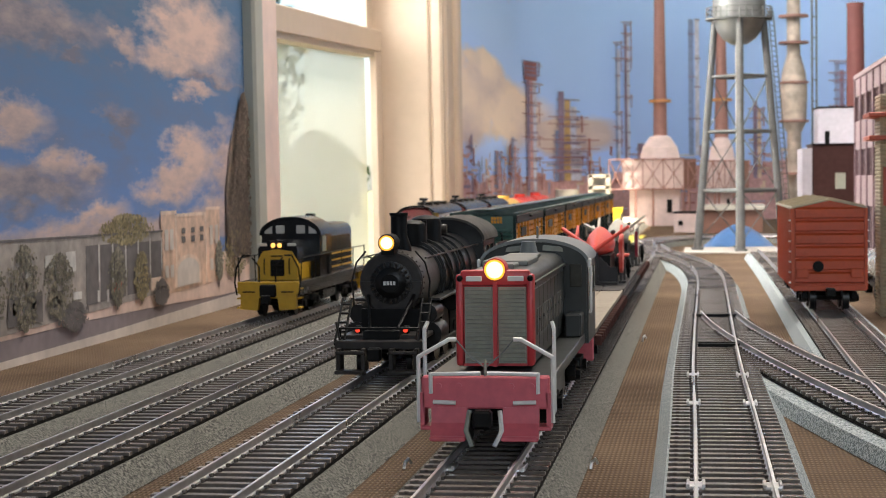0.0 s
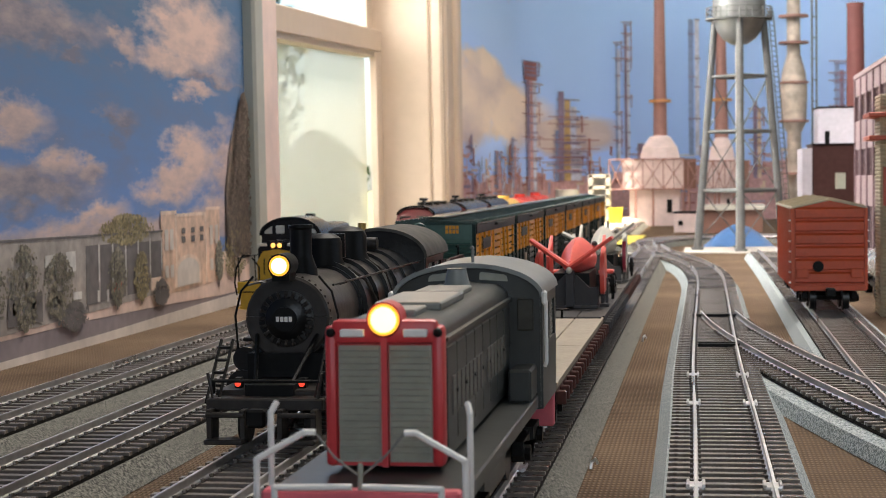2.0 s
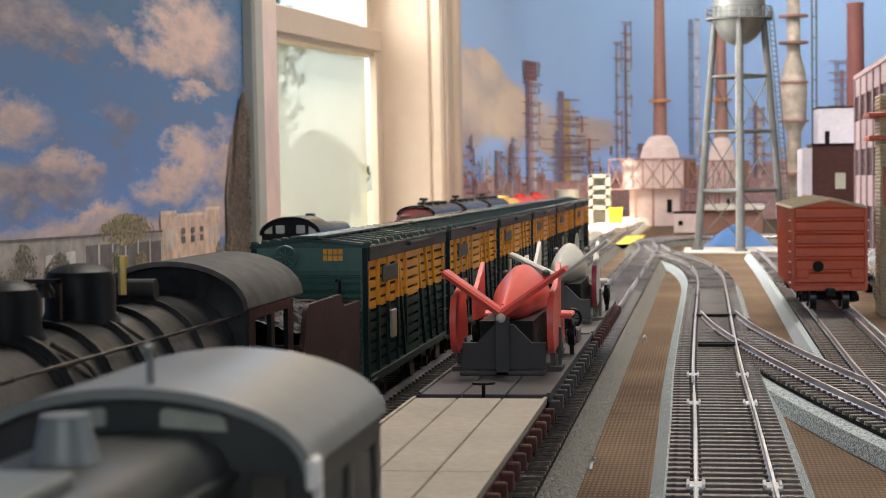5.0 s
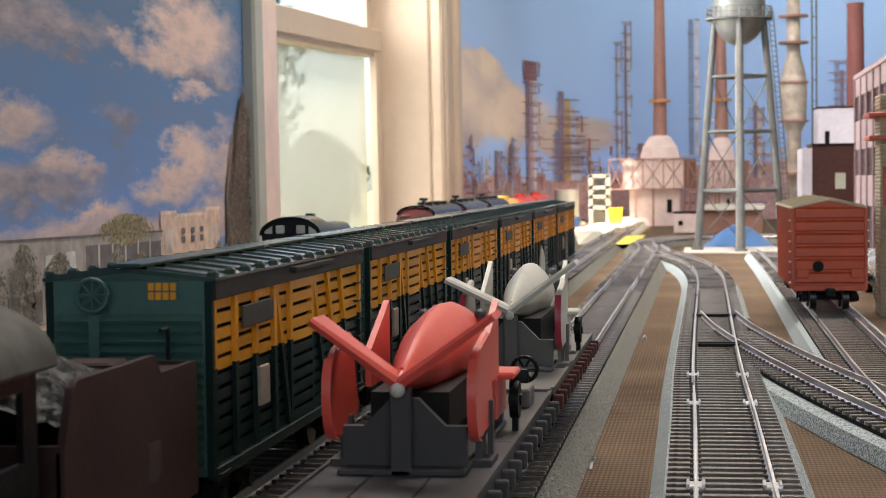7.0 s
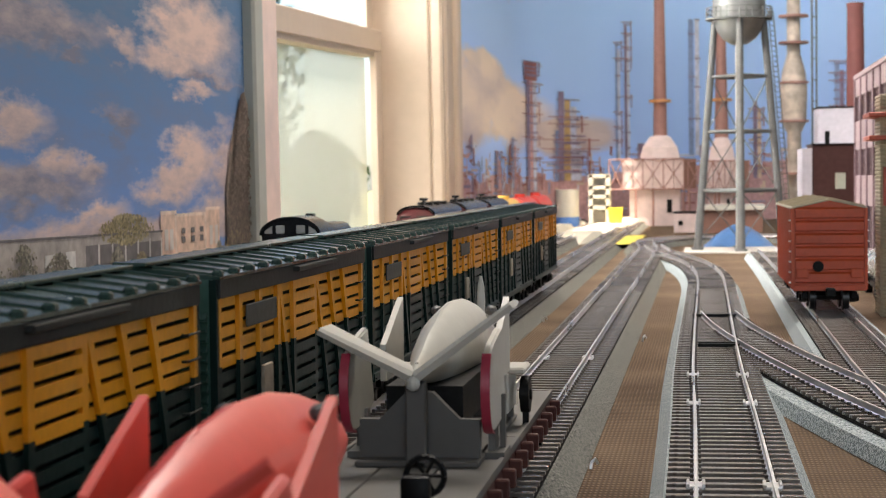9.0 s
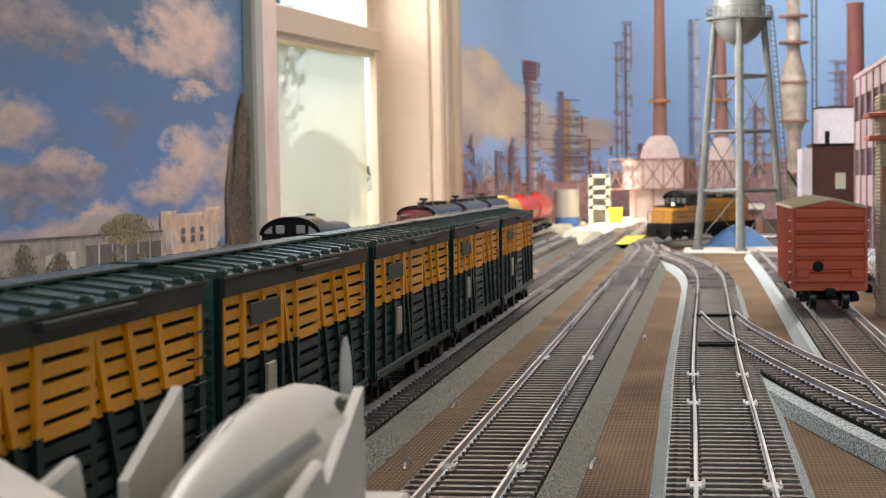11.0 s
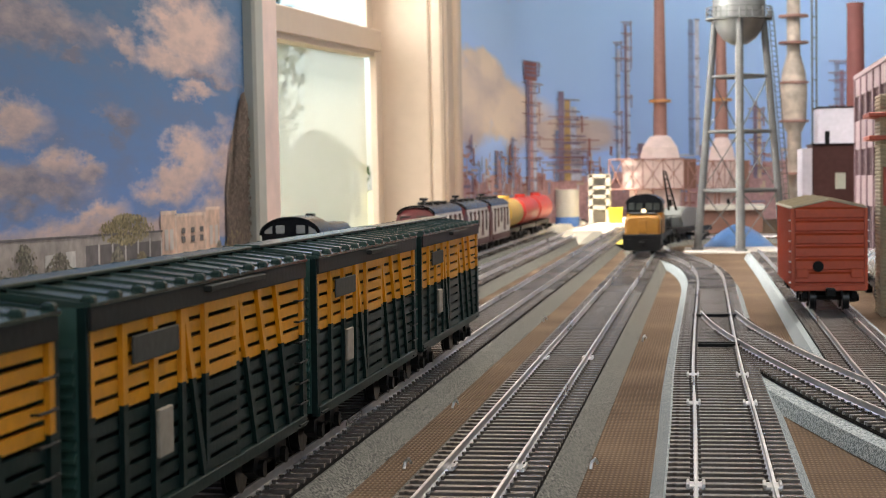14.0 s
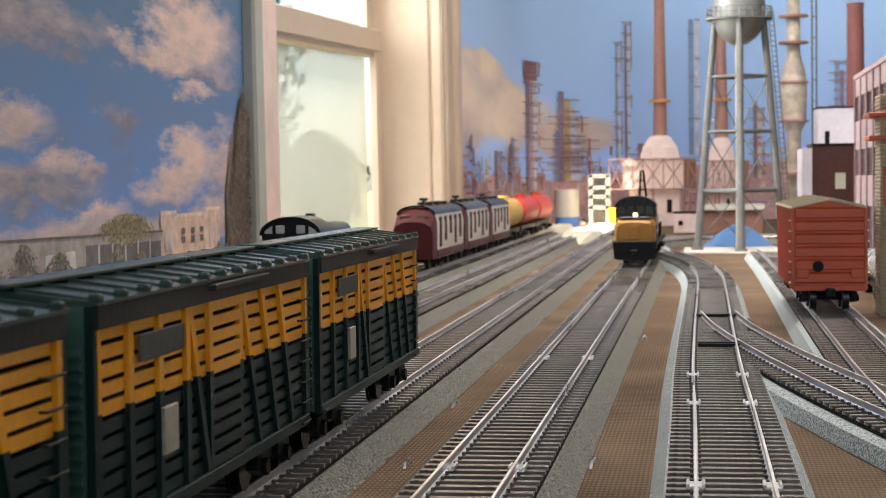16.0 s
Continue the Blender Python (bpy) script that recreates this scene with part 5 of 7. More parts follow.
    prism(cr, [(-0.0108, 0.0), (-0.0108, 0.0100), (-0.0060, 0.0100), (0.0060, 0.0100), (0.0108, 0.0100), (0.0108, 0.0)], "y", 0.060, 0.0625)
    bx(cr, -0.0110, 0.0110, 0.0015, 0.066, 0.0, 0.0012, 0.0003)
    part("cradle", cr, cradle_m, e)
    one("tail_cap", M_PCRM, e, ball, (0.0, -0.0004, TZ - 0.0012), 0.0013, n=10)
    # black block added for the shade in the void below the fuselage
    one("void_shade", M_DARKP, e, bx, -0.0070, 0.0070, 0.012, 0.058, 0.006, TZ - 0.003)
    pr = bmesh.new()
    ball(pr, (0, 0.0945, TZ + 0.0004), 0.0022, 1, 1.5, 1, 12)
    spin = part("spinner", pr, body_m, e)
    bl = bmesh.new()
    for s in (1,) if body_m is M_PCRM else ():
        loft(bl, [[(w * math.cos(a), 0.095 + 0.0005 * math.sin(a), TZ + 0.0004 + s * h) for a in (2 * math.pi * k / 8 for k in range(8))] for w, h in ((0.0007, 0.001), (0.0010, 0.006), (0.0008, 0.0095), (0.0003, 0.0118))])
    if bl.verts:
        part("propeller", bl, M_PCRM, spin)
    return e


def hood_unit(name, label, body_m, front_m, roof_m, light_m, light_z, L=0.165, pilot_m=None, sill_m=None, panel_top=0.0310):
    """Road switcher with a rounded cab roof near the front."""
    e = thing(name, label, "locomotive", "locomotives")
    sill_m, pilot_m = sill_m or body_m, pilot_m or front_m
    W, H = 0.0152, 0.0098
    fr = bmesh.new()
    bx(fr, -W, W, 0.002, L - 0.002, 0.0140, 0.0172, 0.0003)
    bx(fr, -0.012, 0.012, 0.004, L - 0.004, 0.0098, 0.0142)
    bx(fr, -0.0125, 0.0125, 0.064, 0.098, 0.0045, 0.0100, 0.001)
    part("frame", fr, sill_m, e)
    for y0, y1 in ((0.0, 0.0032), (L - 0.0032, L)):
        bm = bmesh.new()
        prism(bm, [(-0.0150, 0.0172), (-0.0150, 0.0120), (-0.0136, 0.0112), (-0.0136, 0.0042), (-0.0052, 0.0036), (-0.0046, 0.0094), (0.0046, 0.0094), (0.0052, 0.0036), (0.0136, 0.0042), (0.0136, 0.0112), (0.0150, 0.0120), (0.0150, 0.0172)], "y", y0, y1)
        part("pilot", bm, pilot_m, e)
        for q in (-1, 1):
            one("pilot_grab", M_DARKP, e, bx, q * 0.0094 - 0.0030, q * 0.0094 + 0.0030, y0 - 0.0008 if y0 < 0.01 else y1, y0 if y0 < 0.01 else y1 + 0.0008, 0.0122, 0.0128)
    bm = bmesh.new()
    hz = 0.0370
    prof = lambda h, z: [(h, 0.0172), (h, z - 0.004), (h - 0.0016, z - 0.0014), (h - 0.004, z - 0.0002), (0, z), (-h + 0.004, z - 0.0002), (-h + 0.0016, z - 0.0014), (-h, z - 0.004), (-h, 0.0172)]
    prism(bm, prof(H, 0.0362), "y", 0.020, 0.050)
    nose = part("short_hood", bm, roof_m, e)
    bm = bmesh.new()
    prism(bm, [(H, 0.0172), (H + 0.0003, panel_top - 0.005), (H * 0.75, panel_top), (0, panel_top + 0.0012), (-H * 0.75, panel_top), (-H - 0.0003, panel_top - 0.005), (-H, 0.0172)], "y", 0.0190, 0.0206)
    part("nose_panel", bm, front_m, nose, "bright yellow nose panel")
    for s in (-1, 1):
        one("nose_side", front_m, nose, bx, s * H - 0.0003, s * H + 0.0003, 0.0206, 0.049, 0.0172, panel_top - 0.006)
        if body_m is not roof_m:
            one("cab_side", front_m, nose, bx, min(s * 0.0098, s * 0.0154), max(s * 0.0098, s * 0.0154), 0.0474, 0.0482, 0.0172, 0.0340)
    bm = bmesh.new()
    prism(bm, prof(H, 0.0425), "y", 0.075, L - 0.012)
    lh = part("long_hood", bm, body_m, e)
    for k in range(7):
        for s in (-1, 1):
            one("hood_door", body_m, lh, bx, s * H - 0.0003, s * H + 0.0003, 0.080 + k * 0.0098, 0.089 + k * 0.0098, 0.0185, 0.0360, 0.0002)
    for s in (-1, 1):
        if body_m is roof_m:
            for z in (0.0190, 0.0225, 0.0260):
                one("stripe", front_m, lh, bx, s * H - 0.0004, s * H + 0.0004, 0.0765, L - 0.012, z, z + 0.0009)
    one("exhaust_stack", M_DARKP, e, bx, -0.002, 0.002, 0.090, 0.098, 0.0422, 0.0480, 0.0005)
    cab = bmesh.new()
    cw = 0.0150
    prism(cab, [(cw, 0.0172), (cw, 0.0385)] + arch(cw, 0.0385, 0.0462, 12)[1:-1] + [(-cw, 0.0385), (-cw, 0.0172)], "y", 0.048, 0.076)
    co = part("cab", cab, roof_m, e)
    if body_m is not roof_m:
        for s in (-1, 1):
            one("cab_panel", body_m, co, bx, s * cw - 0.0003, s * cw + 0.0003, 0.048, 0.076, 0.0172, 0.0290)
    rf = bmesh.new()
    prism(rf, arch(cw + 0.0009, 0.0382, 0.0474, 14) + arch(cw, 0.0378, 0.0464, 14)[::-1], "y", 0.0464, 0.0775)
    part("cab_roof", rf, roof_m, co)
    for s in (-1, 1):
        wbm = bmesh.new()
        bx(wbm, min(s * 0.003, s * 0.0075), max(s * 0.003, s * 0.0075), 0.0472, 0.0481, 0.0388, 0.0430, 0.0005)
        part("cab_window", wbm, M_PCRM, co)
        wbm = bmesh.new()
        prism(wbm, [(s * 0.0095, 0.0388), (s * 0.0095, 0.0425), (s * 0.0128, 0.0405), (s * 0.0134, 0.0388)], "y", 0.0472, 0.0481)
        part("cab_window", wbm, M_PCRM, co)
        wbm = bmesh.new()
        bx(wbm, s * (cw + 0.0001) - 0.0003, s * (cw + 0.0001) + 0.0003, 0.053, 0.061, 0.0295, 0.0375, 0.0006)
        part("cab_window", wbm, M_GRILL, co)
        for k in range(6):
            y = 0.004 + k * (L - 0.008) / 5
            wire(e, "handrail", [(s * 0.0152, y, 0.0172), (s * 0.0156, y, 0.0290)], 0.0003, M_DARKP)
        wire(e, "handrail", [(s * 0.0156, 0.004, 0.0285), (s * 0.0156, L - 0.004, 0.0285)], 0.0003, M_DARKP)
        wire(e, "front_rail", [(s * 0.0152, -0.0005, 0.0110), (s * 0.0160, -0.001, 0.0170), (s * 0.0152, -0.001, 0.0240), (s * 0.0120, -0.001, 0.0300), (s * 0.0085, -0.001, 0.0300)], 0.0004, M_DARKP)
        wire(e, "front_rail", [(s * 0.0040, -0.001, 0.0172), (s * 0.0040, -0.001, 0.0245), (s * 0.0075, -0.001, 0.0290)], 0.0004, M_DARKP)
        st = bmesh.new()
        for k in range(3):
            bx(st, min(s * 0.0118, s * 0.0156), max(s * 0.0118, s * 0.0156), 0.001, 0.007, 0.0045 + k * 0.0045, 0.0052 + k * 0.0045)
        part("step", st, pilot_m, e)
    for q in (-1, 1):
        one("number_board", M_PCRM, nose, bx, q * 0.0072 - 0.0020, q * 0.0072 + 0.0020, 0.0186, 0.0204, 0.0336, 0.0350, 0.0002, label="small pale number board")
        wire(e, "hood_grab", [(q * 0.0062, 0.0186, 0.0200), (q * 0.0062, 0.0176, 0.0205), (q * 0.0062, 0.0176, 0.0270), (q * 0.0062, 0.0186, 0.0275)], 0.0003, M_DARKP)
    for k in range(5):
        wire(e, "rung", [(-0.0030, 0.0180, 0.0200 + k * 0.0022), (0.0030, 0.0180, 0.0200 + k * 0.0022)], 0.0003, M_DARKP)
    hb = bmesh.new()
    bx(hb, -0.0034, 0.0034, 0.0178, 0.0205, light_z - 0.0016, light_z + 0.0016, 0.0005)
    ho = part("headlight", hb, M_DARKP, e)
    for s in (-1, 1):
        one("lens", light_m, ho, ball, (s * 0.0016, 0.0177, light_z), 0.0012, n=10, label="glowing amber lens")
    bx_ = bmesh.new()
    bx(bx_, -0.0040, 0.0040, -0.0016, 0.0004, 0.0100, 0.0160, 0.0006)
    bx(bx_, -0.0035, 0.0035, 0.0185, 0.0202, 0.0190, 0.0270, 0.0004)
    part("drop_step", bx_, M_DARKP, e)
    coupler(e, 0.002, -1)
    coupler(e, L - 0.002, 1)
    truck(e, 0.034, 0.030, 0.0058)
    truck(e, L - 0.034, 0.030, 0.0058)
    return e


SW_Y0, ST_Y0, VT4, VT3 = 0.4110, 0.5600, 0.0765, 0.0755
sw = switcher()
steam = steam_engine()
tend = tender()
flat_tan = flat_car(0.203, M_DECK, "empty flat car with a tan deck behind the switcher", M_OXIDE)
flat_grey = flat_car(0.158, M_CRADLED, "dark grey flat car carrying a red toy aeroplane", M_CRADLED, box=True)
flat_light = flat_car(0.150, M_CRADLE, "light grey flat car carrying a cream toy aeroplane", M_OXIDE, upright=True)
plane_red = plane_load(M_PRED, M_PRED, M_CRADLED, "coral red dismantled toy aeroplane in a dark cradle", 0.90, ((0.0150, 0.0104), (0.0164, 0.0112)))
plane_cream = plane_load(M_PCRM, M_PTIP, M_CRADLE, "cream dismantled toy aeroplane with crimson edges in a grey cradle", 0.80, ((0.0168, 0.0080), (0.0172, 0.0124)))
stock = [stock_car()]
for k in range(5):
    stock.append(copy_thing(stock[0], Matrix.Identity(4)))
rs = hood_unit("diesel_road_switcher", "parked black and yellow diesel road switcher with lit headlights", M_BLACK, M_YEL, M_BLACK, M_LIGHTS, 0.0340)
rs.matrix_world = pose(TX[1], 0.818, RZ)


def wide_nose_diesel():
    """Diesel with a low full-width nose, windscreen band and rounded black roof."""
    e = thing("yellow_diesel_locomotive", "orange-yellow and black wide-nosed diesel with a lit headlight", "locomotive", "locomotives")
    L, W = 0.150, 0.0152
    fr = bmesh.new()
    bx(fr, -0.0162, 0.0162, 0.0, L, 0.0128, 0.0172, 0.0004)
    bx(fr, -0.012, 0.012, 0.004, L - 0.004, 0.0090, 0.0130)
    bx(fr, -0.0125, 0.0125, 0.062, 0.090, 0.0045, 0.0092, 0.001)
    part("frame", fr, M_DARKP, e)
    for y0, y1 in ((-0.0012, 0.0030), (L - 0.0032, L)):
        pb = bmesh.new()
        prism(pb, [(-0.0158, 0.0130), (-0.0150, 0.0040), (-0.0050, 0.0030), (0.0050, 0.0030), (0.0150, 0.0040), (0.0158, 0.0130)], "y", y0, y1)
        part("pilot", pb, M_DARKP, e)
    ns = bmesh.new()
    sec = lambda w, z: [(w, 0.0172), (w, z - 0.004), (w - 0.0022, z - 0.0010), (w * 0.5, z), (-w * 0.5, z), (-w + 0.0022, z - 0.0010), (-w, z - 0.004), (-w, 0.0172)]
    loft(ns, [[(x, 0.0035, z) for x, z in sec(W - 0.0022, 0.0310)], [(x, 0.0052, z) for x, z in sec(W - 0.0006, 0.0326)], [(x, 0.010, z) for x, z in sec(W, 0.0334)], [(x, 0.030, z) for x, z in sec(W, 0.0342)]])
    nose = part("nose", ns, M_GEEP, e, "orange-yellow rounded nose")
    one("nose_cap", M_BLACK, nose, bx, -0.0115, 0.0115, 0.0070, 0.0300, 0.0338, 0.0352, 0.0005)
    one("nose_stripe", M_DARKP, nose, bx, -W - 0.0002, W + 0.0002, 0.0110, 0.0290, 0.0226, 0.0234)
    one("nose_door", M_GEEP, nose, bx, -0.0036, 0.0036, 0.0028, 0.0040, 0.0185, 0.0290, 0.0003)
    cb = bmesh.new()
    bx(cb, -W, W, 0.028, 0.060, 0.0172, 0.0345)
    cab = part("cab", cb, M_GEEP, e)
    up = bmesh.new()
    prism(up, [(W, 0.0345), (W - 0.0006, 0.0425)] + arch(W - 0.0008, 0.0425, 0.0492, 12)[1:-1] + [(-W + 0.0006, 0.0425), (-W, 0.0345)], "y", 0.0285, 0.0600)
    part("cab_top", up, M_BLACK, cab, "black windscreen band and roof")
    rf = bmesh.new()
    prism(rf, arch(W + 0.0006, 0.0422, 0.0505, 14) + arch(W - 0.0004, 0.0418, 0.0494, 14)[::-1], "y", 0.0268, 0.0615)
    part("cab_roof", rf, M_BLACK, cab)
    for q in (-1, 1):
        for x0, x1 in ((0.0012, 0.0066), (0.0080, 0.0132)):
            one("windscreen", M_CABGL, cab, bx, min(q * x0, q * x1), max(q * x0, q * x1), 0.0278, 0.0288, 0.0368, 0.0428, 0.0004)
        one("cab_window", M_CABGL, cab, bx, q * W - 0.0004, q * W + 0.0004, 0.036, 0.053, 0.0358, 0.0415, 0.0004)
        wire(e, "handrail", [(q * 0.0160, 0.002, 0.0172), (q * 0.0164, 0.002, 0.0285), (q * 0.0164, L - 0.004, 0.0285)], 0.0003, M_DARKP)
        for k in range(6):
            y = 0.066 + k * 0.0155
            wire(e, "handrail", [(q * 0.0160, y, 0.0172), (q * 0.0164, y, 0.0285)], 0.0003, M_DARKP)
    hd = bmesh.new()
    hz = [(0.0102, 0.0172), (0.0102, 0.0385), (0.0085, 0.0415), (0, 0.0425), (-0.0085, 0.0415), (-0.0102, 0.0385), (-0.0102, 0.0172)]
    prism(hd, hz, "y", 0.0595, L - 0.006)
    hood = part("long_hood", hd, M_GEEP, e)
    one("hood_roof", M_BLACK, hood, bx, -0.0088, 0.0088, 0.061, L - 0.006, 0.0412, 0.0432, 0.0006)
    for k in range(7):
        for q in (-1, 1):
            one("hood_door", M_GEEP, hood, bx, q * 0.0102 - 0.0003, q * 0.0102 + 0.0003, 0.063 + k * 0.0112, 0.0735 + k * 0.0112, 0.0185, 0.0370, 0.0002)
    for k in range(2):
        one("roof_fan", M_DARKP, hood, cy, (0, 0.090 + k * 0.03, 0.043), (0, 0.090 + k * 0.03, 0.0455), 0.006, n=14)
    hb = bmesh.new()
    bx(hb, -0.0034, 0.0034, 0.0240, 0.0280, 0.0345, 0.0378, 0.0005)
    ho = part("headlight", hb, M_DARKP, e)
    one("lens", M_LIGHTW, ho, ball, (0.0, 0.0238, 0.0362), 0.0019, 1, 0.5, 0.9, n=12, label="glowing pale headlight lens")
    coupler(e, 0.001, -1)
    coupler(e, L - 0.002, 1)
    truck(e, 0.030, 0.028, 0.0056)
    truck(e, L - 0.030, 0.028, 0.0056)
    return e


geep = wide_nose_diesel()


def crane_car():
    e = thing("crane_car", "grey crane car with a raised black boom behind the diesel", "crane car", "moving trains")
    bm = bmesh.new()
    bx(bm, -0.0145, 0.0145, 0, 0.12, 0.0100, 0.0146, 0.0004)
    part("deck", bm, M_DARKP, e)
    bm = bmesh.new()
    prism(bm, [(0.036, 0.0148), (0.024, 0.0260), (0.034, 0.0330), (0.050, 0.0350), (0.090, 0.0330), (0.100, 0.0260), (0.100, 0.0148)], "x", -0.0100, 0.0100)
    bmesh.ops.bevel(bm, geom=list(bm.edges), offset=0.0015, segments=2, affect="EDGES")
    part("house", bm, M_SPROOF, e)
    bm = bmesh.new()
    for s in (-1, 1):
        cy(bm, (s * 0.004, 0.034, 0.030), (s * 0.0012, 0.008, 0.070), 0.0011, 0.0008, 8)
    for k in range(6):
        f = k / 5
        a = Vector((0.004, 0.034, 0.030)).lerp(Vector((0.0012, 0.008, 0.070)), f)
        cy(bm, (-a.x, a.y, a.z), a, 0.0005, n=6)
    part("boom", bm, M_DARKP, e, "raised black lattice boom")
    truck(e, 0.02, 0.0195, 0.0052)
    truck(e, 0.10, 0.0195, 0.0052)
    return e


crane = crane_car()


# parked train on the far end of the first track
def cab_unit(label, body_m, nose_m, m):
    e = thing("parked_diesel_unit", label, "locomotive", "parked train", m=m)
    bm = bmesh.new()
    prof = [(0.0150, 0.0080), (0.0152, 0.0340), (0.0135, 0.0405), (0.0080, 0.0445), (0, 0.0455), (-0.0080, 0.0445), (-0.0135, 0.0405), (-0.0152, 0.0340), (-0.0150, 0.0080)]
    prism(bm, prof, "y", 0.018, 0.158)
    part("body", bm, body_m, e)
    bm = bmesh.new()
    loft(bm, [[(x * 0.96, 0.0, 0.008 + (z - 0.008) * 0.72) for x, z in prof], [(x, 0.008, 0.008 + (z - 0.008) * 0.84) for x, z in prof], [(x, 0.019, z) for x, z in prof]])
    part("nose", bm, nose_m, e)
    rb = bmesh.new()
    prism(rb, arch(0.0142, 0.0400, 0.0466, 10) + arch(0.013, 0.0396, 0.0452, 10)[::-1], "y", 0.016, 0.160)
    ro = part("roof", rb, M_BLACK, e)
    for k in range(3):
        one("roof_fan", M_SOOT, ro, cy, (0, 0.06 + k * 0.035, 0.046), (0, 0.06 + k * 0.035, 0.0482), 0.006, n=14)
    for s in (-1, 1):
        one("windshield", M_CABGL, e, bx, s * 0.006 - 0.0042, s * 0.006 + 0.0042, 0.006, 0.0135, 0.0355, 0.0390, 0.0006)
        for k in range(5):
            one("side_panel", M_OXIDE if k % 2 else M_STKBRN, e, bx, s * 0.0153 - 0.0006, s * 0.0153 + 0.0006, 0.030 + k * 0.026, 0.038 + k * 0.026, 0.016 + 0.004 * (k % 3), 0.038, 0.0004)
        one("side_band", nose_m, e, bx, s * 0.0153 - 0.0003, s * 0.0153 + 0.0003, 0.018, 0.158, 0.0085, 0.0140)
    bl = bmesh.new()
    bx(bl, -0.001, 0.001, 0.05, 0.056, 0.0465, 0.0500)
    bx(bl, -0.003, 0.003, 0.051, 0.054, 0.0495, 0.0515)
    part("horn", bl, M_SOOT, e)
    truck(e, 0.034, 0.030, 0.0058)
    truck(e, 0.126, 0.030, 0.0058)
    return e


for k in range(3):
    cab_unit("parked maroon and silver diesel unit with a black roof", M_SILVER, M_MAROON, pose(TX[1], 1.24 + k * 0.170, RZ))


def tank_car(label, shell, m, L=0.13):
    e = thing("tank_car", label, "tank car", "parked train", m=m)
    bm = bmesh.new()
    r, z = 0.0150, 0.0290
    loft(bm, [[(rr * math.cos(a), y, z + rr * math.sin(a)) for a in (2 * math.pi * k / 24 for k in range(24))] for y, rr in ((0.004, 0.006), (0.0055, 0.0120), (0.009, r), (L - 0.009, r), (L - 0.0055, 0.012), (L - 0.004, 0.006))])
    part("tank", bm, shell, e)
    one("dome", shell, e, cy, (0, L / 2, 0.042), (0, L / 2, 0.0475), 0.006, n=16)
    one("underframe", M_DARKP, e, bx, -0.010, 0.010, 0, L, 0.0095, 0.0135)
    truck(e, 0.02, 0.0195, 0.0052)
    truck(e, L - 0.02, 0.0195, 0.0052)
    return e


M_TKRED = mat("red_tank", (0.62, 0.05, 0.035), 0.45, 0, 200, 0.08)
M_TKYEL = mat("mustard_tank", (0.55, 0.33, 0.06), 0.5, 0, 200, 0.08)
tank_car("mustard yellow parked tank car", M_TKYEL, pose(TX[1], 1.755, RZ))
tank_car("red parked tank car in the sunlight", M_TKRED, pose(TX[1], 1.900, RZ), 0.17)
tank_car("red parked tank car in the sunlight", M_TKRED, pose(TX[1], 2.080, RZ), 0.17)


